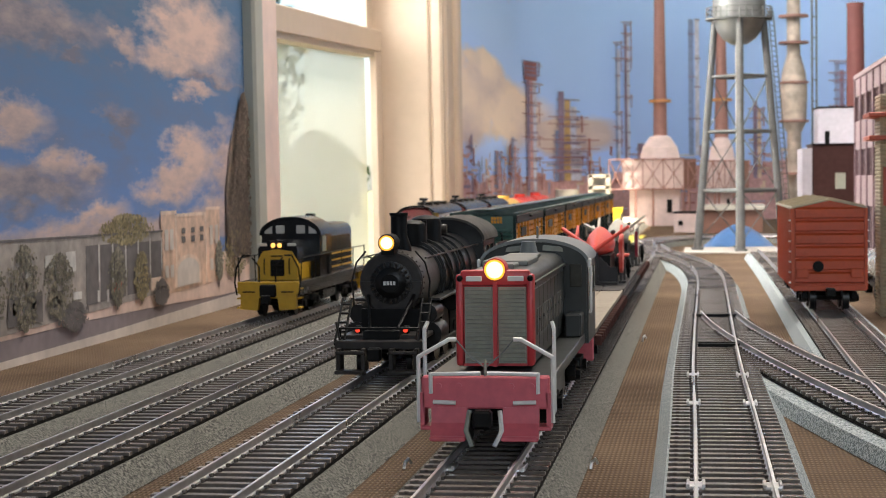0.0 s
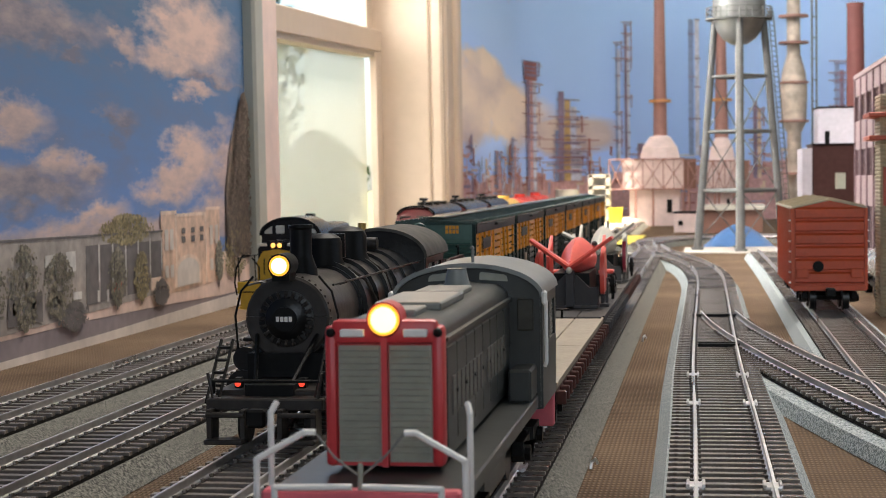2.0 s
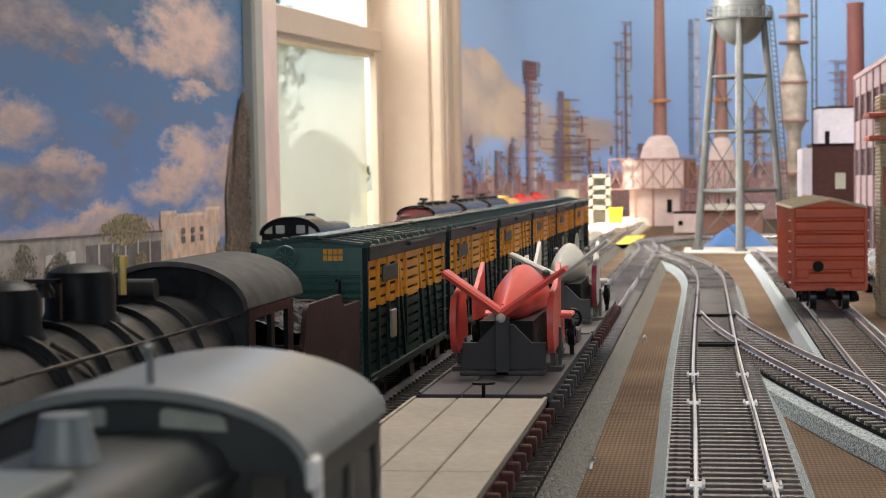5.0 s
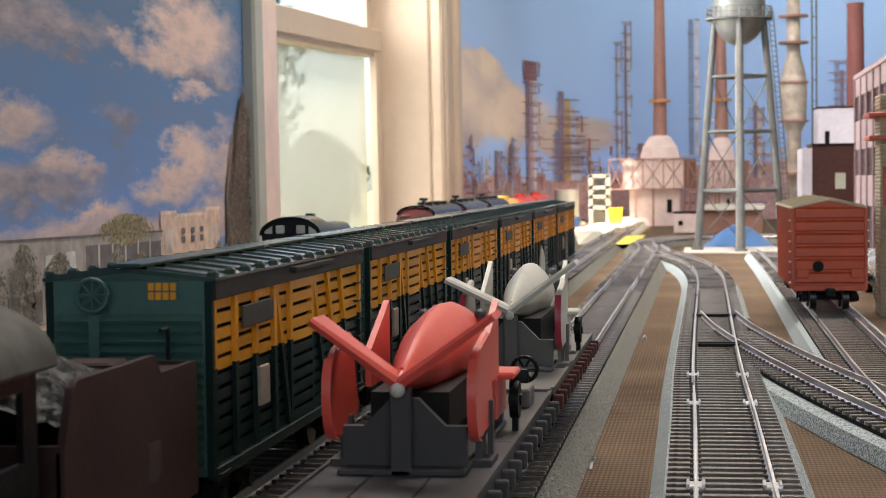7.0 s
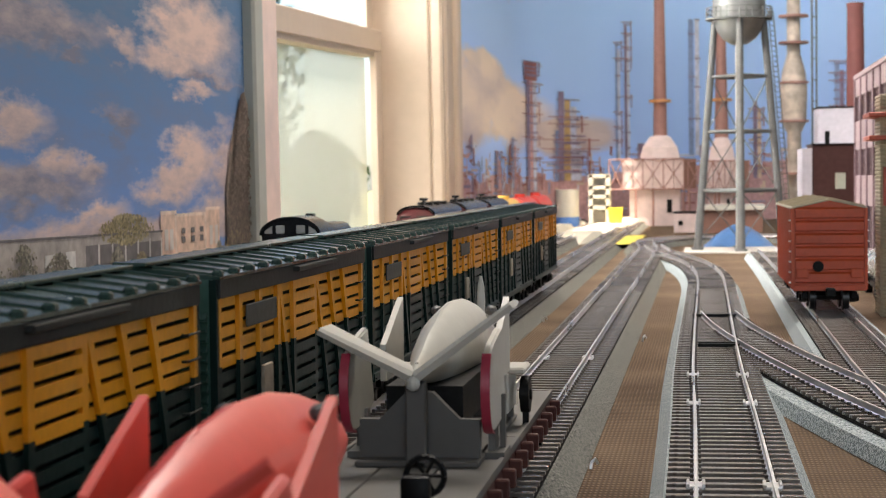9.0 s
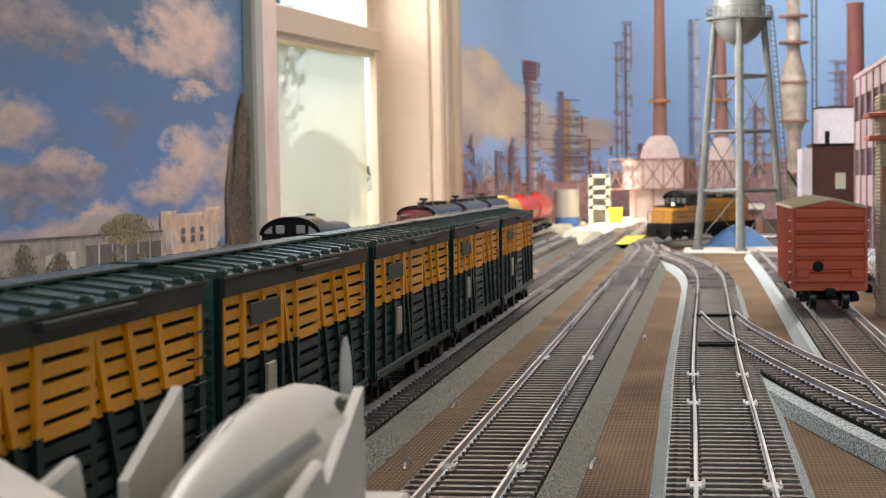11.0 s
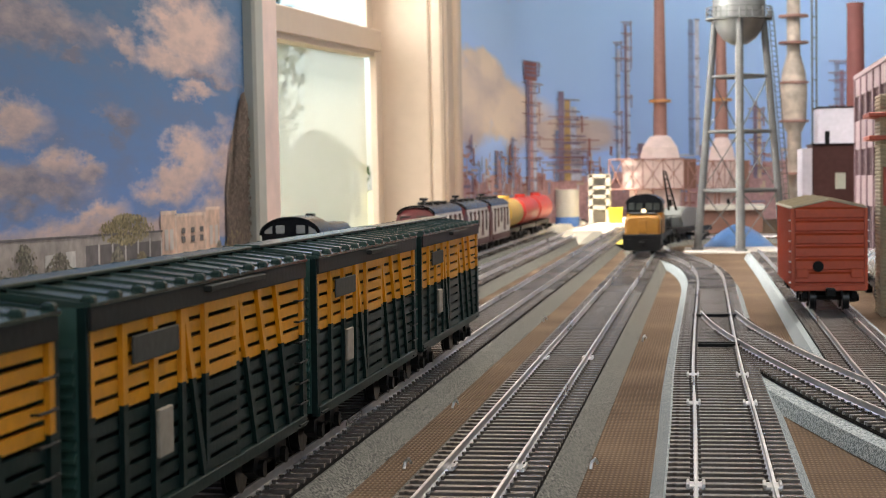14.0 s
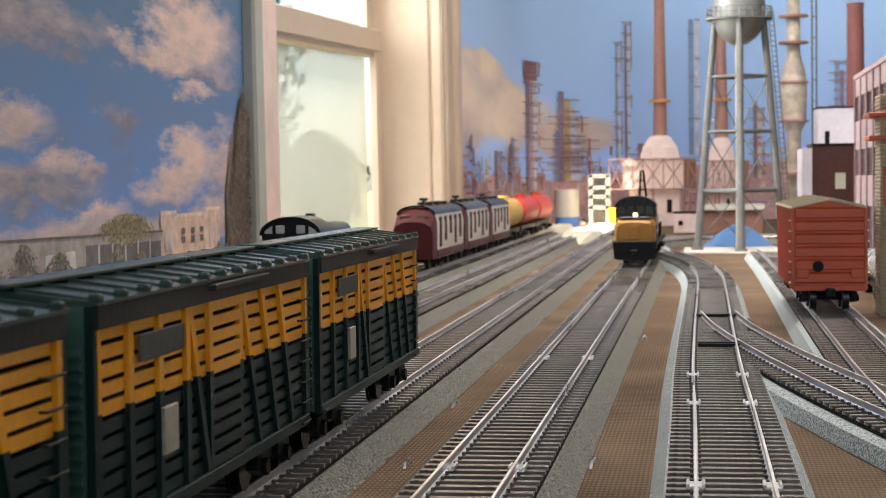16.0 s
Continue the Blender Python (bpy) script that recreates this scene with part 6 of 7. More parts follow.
def boxcar():
    e = thing("boxcar", "vermilion boxcar with a tan roof parked on the siding", "boxcar", m=pose(TX[6], 0.862, RZ, 0, 0, 0.6))
    L, W, Z0, ZE = 0.142, 0.0172, 0.0100, 0.0488
    bm = bmesh.new()
    prism(bm, [(W, Z0), (W, ZE), (0, ZE + 0.0038), (-W, ZE), (-W, Z0)], "y", 0, L)
    part("body", bm, M_BOXRED, e)
    rf = bmesh.new()
    prism(rf, [(W + 0.0008, ZE - 0.0002), (W + 0.0008, ZE + 0.0006), (0, ZE + 0.0047), (-W - 0.0008, ZE + 0.0006), (-W - 0.0008, ZE - 0.0002), (0, ZE + 0.0038)], "y", -0.0008, L + 0.0008)
    ro = part("roof", rf, M_BOXROOF, e, "tan ribbed roof")
    for k in range(11):
        rb = bmesh.new()
        y = 0.004 + k * (L - 0.008) / 10
        for s in (-1, 1):
            prism(rb, [(s * W, ZE + 0.0006), (s * W, ZE + 0.0014), (s * 0.001, ZE + 0.0052), (s * 0.001, ZE + 0.0044)], "y", y - 0.0004, y + 0.0004)
        part("roof_rib", rb, M_BOXROOF, ro)
    for k in range(6):
        z = Z0 + 0.003 + k * 0.0062
        rb = bmesh.new()
        prism(rb, [(0.0, z), (-0.0012, z + 0.0006), (-0.0012, z + 0.0044), (0.0, z + 0.0054)], "x", -W + 0.0012, W - 0.0012)
        part("end_panel", rb, M_BOXRED, e)
    for s in (-1, 1):
        one("corner_post", M_BOXRED, e, bx, s * W - 0.0009, s * W + 0.0006, -0.0014, 0.0010, Z0, ZE)
        one("grab_box", M_BOXRED, e, bx, s * 0.0128 - 0.0030, s * 0.0128 + 0.0028, -0.0022, -0.0010, Z0 + 0.0055, Z0 + 0.0100, 0.0003)
        for k in range(9):
            one("side_rib", M_BOXRED, e, bx, s * W - 0.0002, s * (W + 0.0007), 0.012 + k * 0.0145, 0.0136 + k * 0.0145, Z0, ZE)
        rv = bmesh.new()
        for k in range(7):
            tube(rv, [(s * (W + 0.0004), 0.002, Z0 + 0.003 + k * 0.005), (s * (W + 0.0014), 0.002, Z0 + 0.003 + k * 0.005), (s * (W + 0.0014), 0.009, Z0 + 0.003 + k * 0.005), (s * (W + 0.0004), 0.009, Z0 + 0.003 + k * 0.005)], 0.0003, 5)
        part("ladder", rv, M_WHITE, e)
    one("sill", M_BOXRED, e, bx, -W, W, -0.0024, 0.0, Z0 - 0.0006, Z0 + 0.0022, 0.0003)
    wb = bmesh.new()
    cy(wb, (-0.0055, -0.0035, 0.0212), (-0.0055, -0.0020, 0.0212), 0.0026, n=18)
    cy(wb, (-0.0055, -0.0042, 0.0212), (-0.0055, -0.0030, 0.0212), 0.0010, n=10)
    part("brake_wheel", wb, M_DARKP, e)
    truck(e, 0.016, 0.0195, 0.0056)
    truck(e, L - 0.020, 0.0195, 0.0056)
    coupler(e, 0, -1)
    return e


boxcar()


# ---------- printed backdrops ----------
MX, MR, MYS = -0.281, 0.45, 2.6                 # face of the print, radius of the coved corner, where the cove starts


def mural_at(u, off=0.0):
    """Point and outward turn of the print at the running length u (equal to y along the straight wall)."""
    if u <= MYS:
        return Vector((MX + off, u)), 0.0
    a = (u - MYS) / MR
    if a < math.pi / 2:
        return Vector((MX + MR - (MR - off) * math.cos(a), MYS + (MR - off) * math.sin(a))), a
    return Vector((MX + MR + u - MYS - MR * math.pi / 2, MYS + MR - off)), math.pi / 2


def mural_sheet(name, u0, u1, z0, z1, material, label):
    bm = bmesh.new()
    uvl = bm.loops.layers.uv.new("UVMap")
    k = max(2, int((u1 - u0) / 0.03))
    us = [u0 + (u1 - u0) * i / k for i in range(k + 1)]
    F = [(mural_at(u), u) for u in us]
    fr, ba = [], []
    for (p, a), u in F:
        q, _ = mural_at(u, -0.0025)
        fr.append((bm.verts.new((p.x, p.y, z0)), bm.verts.new((p.x, p.y, z1))))
        ba.append((bm.verts.new((q.x, q.y, z0)), bm.verts.new((q.x, q.y, z1))))
    uv_of = {}
    for i, u in enumerate(us):
        for pair in (fr[i], ba[i]):
            uv_of[pair[0]], uv_of[pair[1]] = (u, z0), (u, z1)
    for i in range(k):
        bm.faces.new((fr[i][0], fr[i + 1][0], fr[i + 1][1], fr[i][1]))
        bm.faces.new((ba[i][1], ba[i + 1][1], ba[i + 1][0], ba[i][0]))
        bm.faces.new((fr[i][1], fr[i + 1][1], ba[i + 1][1], ba[i][1]))
        bm.faces.new((fr[i][0], ba[i][0], ba[i + 1][0], fr[i + 1][0]))
    for f in bm.faces:
        for lp in f.loops:
            lp[uvl].uv = uv_of[lp.vert]
    return setting(part(name, bm, material), label, "backdrop")


def inkm(name, c, vary=0.25, grain=160, stain=30, stain_amt=0.2, island=0.0):
    return mat("ink_" + name, c, 0.75, 0, grain, vary, 0, stain, stain_amt, island=island)


def ink(name, parent, shapes, material, off):
    """Flat printed shapes: polygons of (u, z) laid on the sheet."""
    bm = bmesh.new()
    for pts in shapes:
        vs = []
        lift = 1e-6 * len(bm.faces) / (len(pts) + 2)
        for d in (off + lift, off - 0.00003 + lift):
            ring = []
            for u, z in pts:
                p, a = mural_at(u, d)
                ring.append(bm.verts.new((p.x, p.y, z)))
            vs.append(ring)
        k = len(pts)
        bm.faces.new(vs[0])
        bm.faces.new(vs[1][::-1])
        for i in range(k):
            bm.faces.new((vs[0][i], vs[0][(i + 1) % k], vs[1][(i + 1) % k], vs[1][i]))
    return part(name, bm, material, parent)


def rect(u0, u1, z0, z1):
    return [(u0, z0), (u1, z0), (u1, z1), (u0, z1)]


SKY_W = cloud_print("printed_sunset_sky", [
    (0.718, 0.1434, 0.132, 0.0132, 0.20), (0.955, 0.1573, 0.100, 0.0262, 0.95), (0.910, 0.1383, 0.076, 0.0090, 0.78), (0.979, 0.1337, 0.082, 0.0042, 0.25), (0.962, 0.1254, 0.045, 0.0041, 0.75),
    (0.838, 0.1412, 0.017, 0.0117, 0.50), (0.998, 0.0541, 0.073, 0.0132, 0.80), (1.025, 0.0822, 0.051, 0.0304, 0.60), (0.906, 0.0728, 0.060, 0.0114, 0.85), (0.948, 0.0866, 0.057, 0.0194, 0.95),
    (0.814, 0.0489, 0.288, 0.0108, 0.55), (0.714, 0.0727, 0.097, 0.0125, 0.22), (0.703, 0.1010, 0.040, 0.0118, 0.62), (0.741, 0.0836, 0.038, 0.0069, 0.60), (0.800, 0.0614, 0.044, 0.0080, 0.85),
    (0.788, 0.0813, 0.023, 0.0058, 0.55), (0.829, 0.1035, 0.030, 0.0088, 0.08), (0.763, 0.1321, 0.016, 0.0028, 0.06)],
    (0.085, 0.185, 0.33), (0.150, 0.265, 0.54), (0.76, 0.55, 0.47), (0.20, 0.20, 0.26), 0.07, 0.16)
SKY_N = sky_print("printed_refinery_sky", [(2.08, 0.17, 0.40, 0.065), (2.55, 0.17, 0.30, 0.062), (2.84, 0.145, 0.16, 0.04), (2.3, 0.215, 0.25, 0.03), (2.2, 0.38, 0.6, 0.05)],
                  (0.40, 0.62, 0.98), (0.37, 0.55, 0.95), (0.80, 0.66, 0.55), (0.52, 0.44, 0.44), 0.06, 0.36, 14.0, 0.2, (0.35, 0.05))
west = mural_sheet("backdrop_west", -0.6, 1.105, 0.0, 0.62, SKY_W, "printed backdrop of sunset clouds above an old street")
north = mural_sheet("backdrop_north", 1.95, 4.3, -0.005, 0.425, SKY_N, "printed backdrop of a refinery under a blue sky")

I_GREYB = inkm("grey_building", (0.38, 0.33, 0.295))
I_DARK = inkm("dark", (0.155, 0.135, 0.13))
I_TAN = inkm("tan_brick", (0.72, 0.50, 0.37))
I_TAN2 = inkm("pale_stone", (0.78, 0.60, 0.48))
I_ROAD = inkm("dusk_road", (0.27, 0.225, 0.235), 0.1)
I_KERB = inkm("pale_kerb", (0.66, 0.58, 0.52), 0.08)
I_PALE = inkm("pale", (0.62, 0.58, 0.54))
I_OLIVE = inkm("olive_foliage", (0.29, 0.235, 0.13), 0.5, 500, island=0.45)
I_GREEN = inkm("dark_foliage", (0.20, 0.175, 0.13), 0.6, 500, island=0.45)
I_CYP = inkm("cypress", (0.17, 0.125, 0.095), 0.5, 420, 120, 0.3, island=0.35)
I_WALK = inkm("dusk_pavement", (0.72, 0.54, 0.46), 0.12)
I_RED = inkm("red_sign", (0.50, 0.16, 0.10))
lerp = lambda a, b, f: a + (b - a) * f
top = lambda u: lerp(0.0525, 0.0498, (u - 0.676) / 0.213)
ink("road", west, [[(-0.6, 0.0), (1.104, 0.0), (1.104, 0.0125), (0.89, 0.0150), (0.67, 0.0140), (-0.6, 0.0135)]], I_ROAD, 0.0004)
ink("kerb", west, [[(-0.6, 0.0), (1.104, 0.0), (1.104, 0.0085), (0.95, 0.0065), (0.80, 0.0042), (0.67, 0.0032), (-0.6, 0.0028)]], I_KERB, 0.0006)
ink("pavement", west, [[(0.60, 0.0112), (0.77, 0.0120), (0.90, 0.0105), (1.0, 0.0085), (1.104, 0.0088), (1.104, 0.0260), (0.99, 0.0200), (0.89, 0.0185), (0.67, 0.0135)]], I_WALK, 0.0006)
ink("long_building", west, [[(0.40, 0.0125), (0.672, 0.0135), (0.889, 0.0175), (0.889, 0.0498), (0.676, 0.0525), (0.40, 0.055)]], I_GREYB, 0.0008)
ink("cornice", west, [[(0.40, 0.0540), (0.889, 0.0490), (0.889, 0.0500), (0.40, 0.0552)]], I_DARK, 0.0010)
for k in range(6):
    u0 = 0.773 + k * 0.0192
    ink("dark_bay", west, [rect(u0, u0 + 0.0165, 0.0190 + k * 0.0003, 0.0462 - k * 0.0003)], I_DARK, 0.0010)
    ink("pilaster", west, [rect(u0 + 0.0168, u0 + 0.0184, 0.0290, 0.0462)], I_PALE, 0.0010)
for u0, u1, z0, z1, m in ((0.722, 0.735, 0.0385, 0.0440, I_PALE), (0.747, 0.759, 0.0355, 0.0445, I_PALE), (0.700, 0.708, 0.034, 0.041, I_PALE), (0.81, 0.822, 0.0215, 0.0275, I_RED), (0.755, 0.766, 0.0225, 0.026, I_PALE), (0.68, 0.694, 0.0165, 0.0285, I_DARK), (0.70, 0.718, 0.016, 0.029, I_DARK), (0.726, 0.742, 0.0165, 0.028, I_DARK),
                          (0.685, 0.690, 0.021, 0.026, I_PALE), (0.705, 0.711, 0.021, 0.0265, I_PALE), (0.730, 0.736, 0.021, 0.026, I_PALE), (0.787, 0.790, 0.0195, 0.025, I_PALE), (0.80, 0.803, 0.0185, 0.0245, I_PALE), (0.846, 0.849, 0.0190, 0.0255, I_PALE), (0.868, 0.884, 0.0195, 0.0260, I_TAN2), (0.64, 0.67, 0.016, 0.03, I_DARK), (0.60, 0.63, 0.018, 0.03, I_DARK)):
    ink("shop_front", west, [rect(u0, u1, z0, z1)], m, 0.0012)
ink("hazy_street", west, [rect(0.996, 1.104, 0.010, 0.034)], I_TAN2, 0.0005)
ink("armoury", west, [[(0.887, 0.0160), (0.999, 0.0175), (0.999, 0.0596), (0.970, 0.0596), (0.970, 0.0578), (0.912, 0.0572), (0.912, 0.0588), (0.887, 0.0588)]], I_TAN, 0.0008)
ink("armoury_trim", west, [rect(0.886, 0.914, 0.0578, 0.0598), rect(0.969, 1.000, 0.0588, 0.0606), rect(0.914, 0.969, 0.0562, 0.0580), rect(0.911, 0.9135, 0.018, 0.057), rect(0.968, 0.9705, 0.018, 0.058)], I_TAN2, 0.0010)
arc = [(0.934 + 0.0245 * math.cos(math.pi * k / 10), 0.0270 + 0.0085 * math.sin(math.pi * k / 10)) for k in range(11)]
ink("arch", west, [[(0.9585, 0.0185)] + arc + [(0.9095 + 0.0, 0.0180)]], I_TAN2, 0.0010)
arc = [(0.934 + 0.0205 * math.cos(math.pi * k / 10), 0.0265 + 0.0070 * math.sin(math.pi * k / 10)) for k in range(11)]
ink("arch_door", west, [[(0.9545, 0.0190)] + arc + [(0.9135, 0.0185)]], I_KERB, 0.0012)
for u in (0.922, 0.940, 0.957):
    ink("armoury_window", west, [rect(u, u + 0.007, 0.0420, 0.0455), rect(u, u + 0.007, 0.0470, 0.0500)], I_DARK, 0.0012)
for u in (0.892, 0.901, 0.977, 0.988):
    ink("armoury_window", west, [rect(u, u + 0.006, 0.0390, 0.0500), rect(u, u + 0.006, 0.0245, 0.0310)], I_KERB, 0.0012)


def foliage(parent, u, z0, z1, w, material, seed, n=90, cone=False, leaf=0.0024, off=0.0014):
    rnd = random.Random(seed)
    shapes = []
    for k in range(n):
        f = rnd.random()
        ww = w * ((1 - f) ** 0.75 * 0.95 + 0.03) * min(1, 0.55 + f * 3) if cone else w * math.sqrt(max(0.02, 1 - (2 * f - 1) ** 2)) * rnd.uniform(0.6, 1.1)
        cu, cz = u + rnd.uniform(-1, 1) * ww, lerp(z0, z1, f)
        s = leaf * rnd.uniform(0.5, 1.2)
        j = rnd.uniform(0, 6.28)
        shapes.append([(cu + s * 1.5 * math.cos(j + q * 1.2566) * rnd.uniform(0.5, 1.2), cz + s * math.sin(j + q * 1.2566) * rnd.uniform(0.6, 1.3)) for q in range(5)])
    o = ink("foliage", parent, shapes, material, off)
    tagged(o, kind="stuff")
    return o


foliage(west, 0.832, 0.045, 0.0590, 0.040, I_OLIVE, 2, 700, leaf=0.0012, off=0.0006)
foliage(west, 1.052, 0.030, 0.1285, 0.046, I_CYP, 3, 1600, True, 0.0014)
ink("cypress_body", west, [[(1.014, 0.030), (1.092, 0.030), (1.094, 0.075), (1.080, 0.100), (1.060, 0.120), (1.050, 0.126), (1.042, 0.118), (1.026, 0.098), (1.014, 0.072)]], I_CYP, 0.0010)
for u, z0, z1, w, m, s in ((0.697, 0.018, 0.0490, 0.014, I_GREEN, 5), (0.738, 0.020, 0.0440, 0.014, I_GREEN, 6), (0.852, 0.020, 0.0400, 0.010, I_OLIVE, 7), (0.815, 0.020, 0.044, 0.010, I_GREEN, 8), (0.66, 0.02, 0.045, 0.014, I_GREEN, 9), (0.755, 0.013, 0.0215, 0.014, I_DARK, 10), (1.03, 0.022, 0.045, 0.022, I_OLIVE, 11), (0.884, 0.0155, 0.024, 0.010, I_DARK, 12), (0.995, 0.022, 0.040, 0.006, I_GREEN, 13)):
    foliage(west, u, z0 - 0.004, z1, w * 1.35, m, s, 420, leaf=0.0010)
    ink("tree_stem", west, [rect(u - 0.0009, u + 0.0009, 0.0140, z0 + 0.008)], I_DARK, 0.0012)

# refinery print: clutter along the skyline and tall columns
I_PURP = inkm("violet_steel", (0.24, 0.19, 0.28))
I_ROSE = inkm("rose_steel", (0.50, 0.30, 0.30))
I_BEIGE = inkm("beige_steel", (0.60, 0.47, 0.36))
I_BLUEG = inkm("blue_steel", (0.24, 0.32, 0.52))
I_PALEB = inkm("pale_blue_steel", (0.55, 0.58, 0.70))
I_RUST = inkm("rust", (0.30, 0.12, 0.11))
I_OCH = inkm("ochre_steel", (0.55, 0.38, 0.17))
INKS = (I_PURP, I_ROSE, I_BEIGE, I_BLUEG, I_PALEB, I_RUST)
rnd = random.Random(11)
skyline = {m: [] for m in INKS}
for k in range(420):
    u = rnd.uniform(1.97, 3.5)
    near = 0.22 if u < 2.6 else 0.35
    hgt = 0.085 + 0.035 * (0.5 + 0.5 * math.sin(u * 23) * math.sin(u * 7.3 + 1))
    if u > 3.05:
        hgt += 0.025
    z0 = rnd.uniform(0.02, hgt)
    wide = rnd.random() < 0.45
    w, h = (rnd.uniform(0.008, 0.03), rnd.uniform(0.0015, 0.004)) if wide else (rnd.uniform(0.0015, 0.006), rnd.uniform(0.008, 0.028))
    if u < 2.6:
        w *= 2.6
    skyline[rnd.choice(INKS)].append(rect(u - w / 2, u + w / 2, z0, min(z0 + h, hgt + 0.014)))
for i, m in enumerate(INKS):
    tagged(ink("refinery_clutter", north, skyline[m], m, 0.0010 + 0.0003 * i), kind="stuff")
ink("refinery_mass", north, [rect(1.955 + k * 0.02, 1.975 + k * 0.02, 0.0, 0.066 + 0.018 * rnd.random() + (0.02 if k > 55 else 0)) for k in range(114)], I_ROSE, 0.0006)


def column(u, w, z0, z1, mats, step, platforms, seed, off=0.003):
    """A printed process column: pipes side by side with stage rings and platforms."""
    r = random.Random(seed)
    n = len(mats)
    for i, m in enumerate(mats):
        a = u - w / 2 + w * i / n
        ink("column_pipe", north, [rect(a, a + w / n * 0.92, z0, z1 - (0.012 * i if n > 1 else 0))], m, off)
    z = z0 + step
    ring, plat = [], []
    while z < z1:
        ring.append(rect(u - w * 0.62, u + w * 0.62, z, z + 0.0022))
        if platforms and r.random() < 0.6:
            plat.append(rect(u - w * 1.15, u + w * 1.05, z + 0.004, z + 0.0054))
            plat.append(rect(u + w * 0.7, u + w * 0.75 + 0.001, z - step * 0.6, z + 0.008))
        z += step * r.uniform(0.7, 1.3)
    ink("column_rings", north, ring, I_PURP, off + 0.0004)
    if plat:
        ink("column_platforms", north, plat, I_RUST, off + 0.0006)


column(2.718, 0.042, 0.055, 0.250, (I_PURP, I_ROSE, I_PALEB), 0.015, True, 1)
column(2.715, 0.062, 0.225, 0.2535, (I_RUST,), 0.008, False, 31)
column(2.840, 0.052, 0.070, 0.212, (I_PURP, I_OCH, I_PALEB), 0.014, True, 2)
column(2.842, 0.075, 0.070, 0.150, (I_BLUEG, I_OCH, I_PALEB), 0.012, True, 3, 0.0026)
column(2.964, 0.010, 0.10, 0.2965, (I_BLUEG, I_PALEB), 0.03, True, 4)
column(2.984, 0.011, 0.10, 0.325, (I_PURP, I_PALEB), 0.022, True, 5)
column(3.110, 0.010, 0.11, 0.338, (I_BLUEG,), 0.06, False, 6)
column(3.121, 0.009, 0.11, 0.338, (I_PALEB,), 0.06, False, 7)
column(3.227, 0.014, 0.07, 0.20, (I_PURP, I_BEIGE), 0.016, True, 8)
column(3.365, 0.016, 0.09, 0.262, (I_BLUEG, I_PURP), 0.016, True, 9)
column(2.60, 0.05, 0.06, 0.135, (I_BLUEG, I_ROSE), 0.014, True, 12)
column(2.40, 0.05, 0.06, 0.112, (I_PURP, I_ROSE), 0.014, True, 13)
column(3.02, 0.03, 0.06, 0.13, (I_PURP, I_BLUEG), 0.014, True, 14)


# ---------- structures on the layout ----------
def smokestack(label, x, y, r0, r1, z0, z1, m, band=None, cap=None):
    e = thing("smokestack", label, "smokestack", "refinery stacks", m=pose(x, y, z0))
    h = z1 - z0
    bm = bmesh.new()
    rings = []
    for f in (0.0, 0.3, 0.7, 0.985):
        r = lerp(r0, r1, f)
        rings.append([(r * math.cos(a), r * math.sin(a), h * f) for a in (2 * math.pi * k / 24 for k in range(24))])
    rings.append([(r1 * 1.08 * math.cos(a), r1 * 1.08 * math.sin(a), h * 0.985) for a in (2 * math.pi * k / 24 for k in range(24))])
    rings.append([(r1 * 1.08 * math.cos(a), r1 * 1.08 * math.sin(a), h) for a in (2 * math.pi * k / 24 for k in range(24))])
    loft(bm, rings)
    part("shaft", bm, m, e)
    if band:
        bm = bmesh.new()
        f = (band[0] - z0) / h
        cy(bm, (0, 0, band[0] - z0), (0, 0, band[0] - z0 + 0.004), lerp(r0, r1, f) * 1.7, n=20)
        part("gallery", bm, band[1], e)
    return e


M_FURN = mat("pale_pink_panels", (0.66, 0.53, 0.51), 0.6, 0, 120, 0.1, 0.1, 25, 0.12)
M_FURND = mat("brown_panels", (0.22, 0.11, 0.08), 0.6, 0, 120, 0.1, 0.1, 25, 0.12)
M_STKP = mat("pink_brown_stack", (0.33, 0.175, 0.15), 0.6, 0, 120, 0.1, 0.1, 25, 0.12)
M_STKR = mat("brick_red_stack", (0.155, 0.050, 0.046), 0.65, 0, 120, 0.1, 0.1, 25, 0.12)
M_ORNG = mat("orange_ring", (0.62, 0.30, 0.12), 0.6, 0, 120, 0.1)


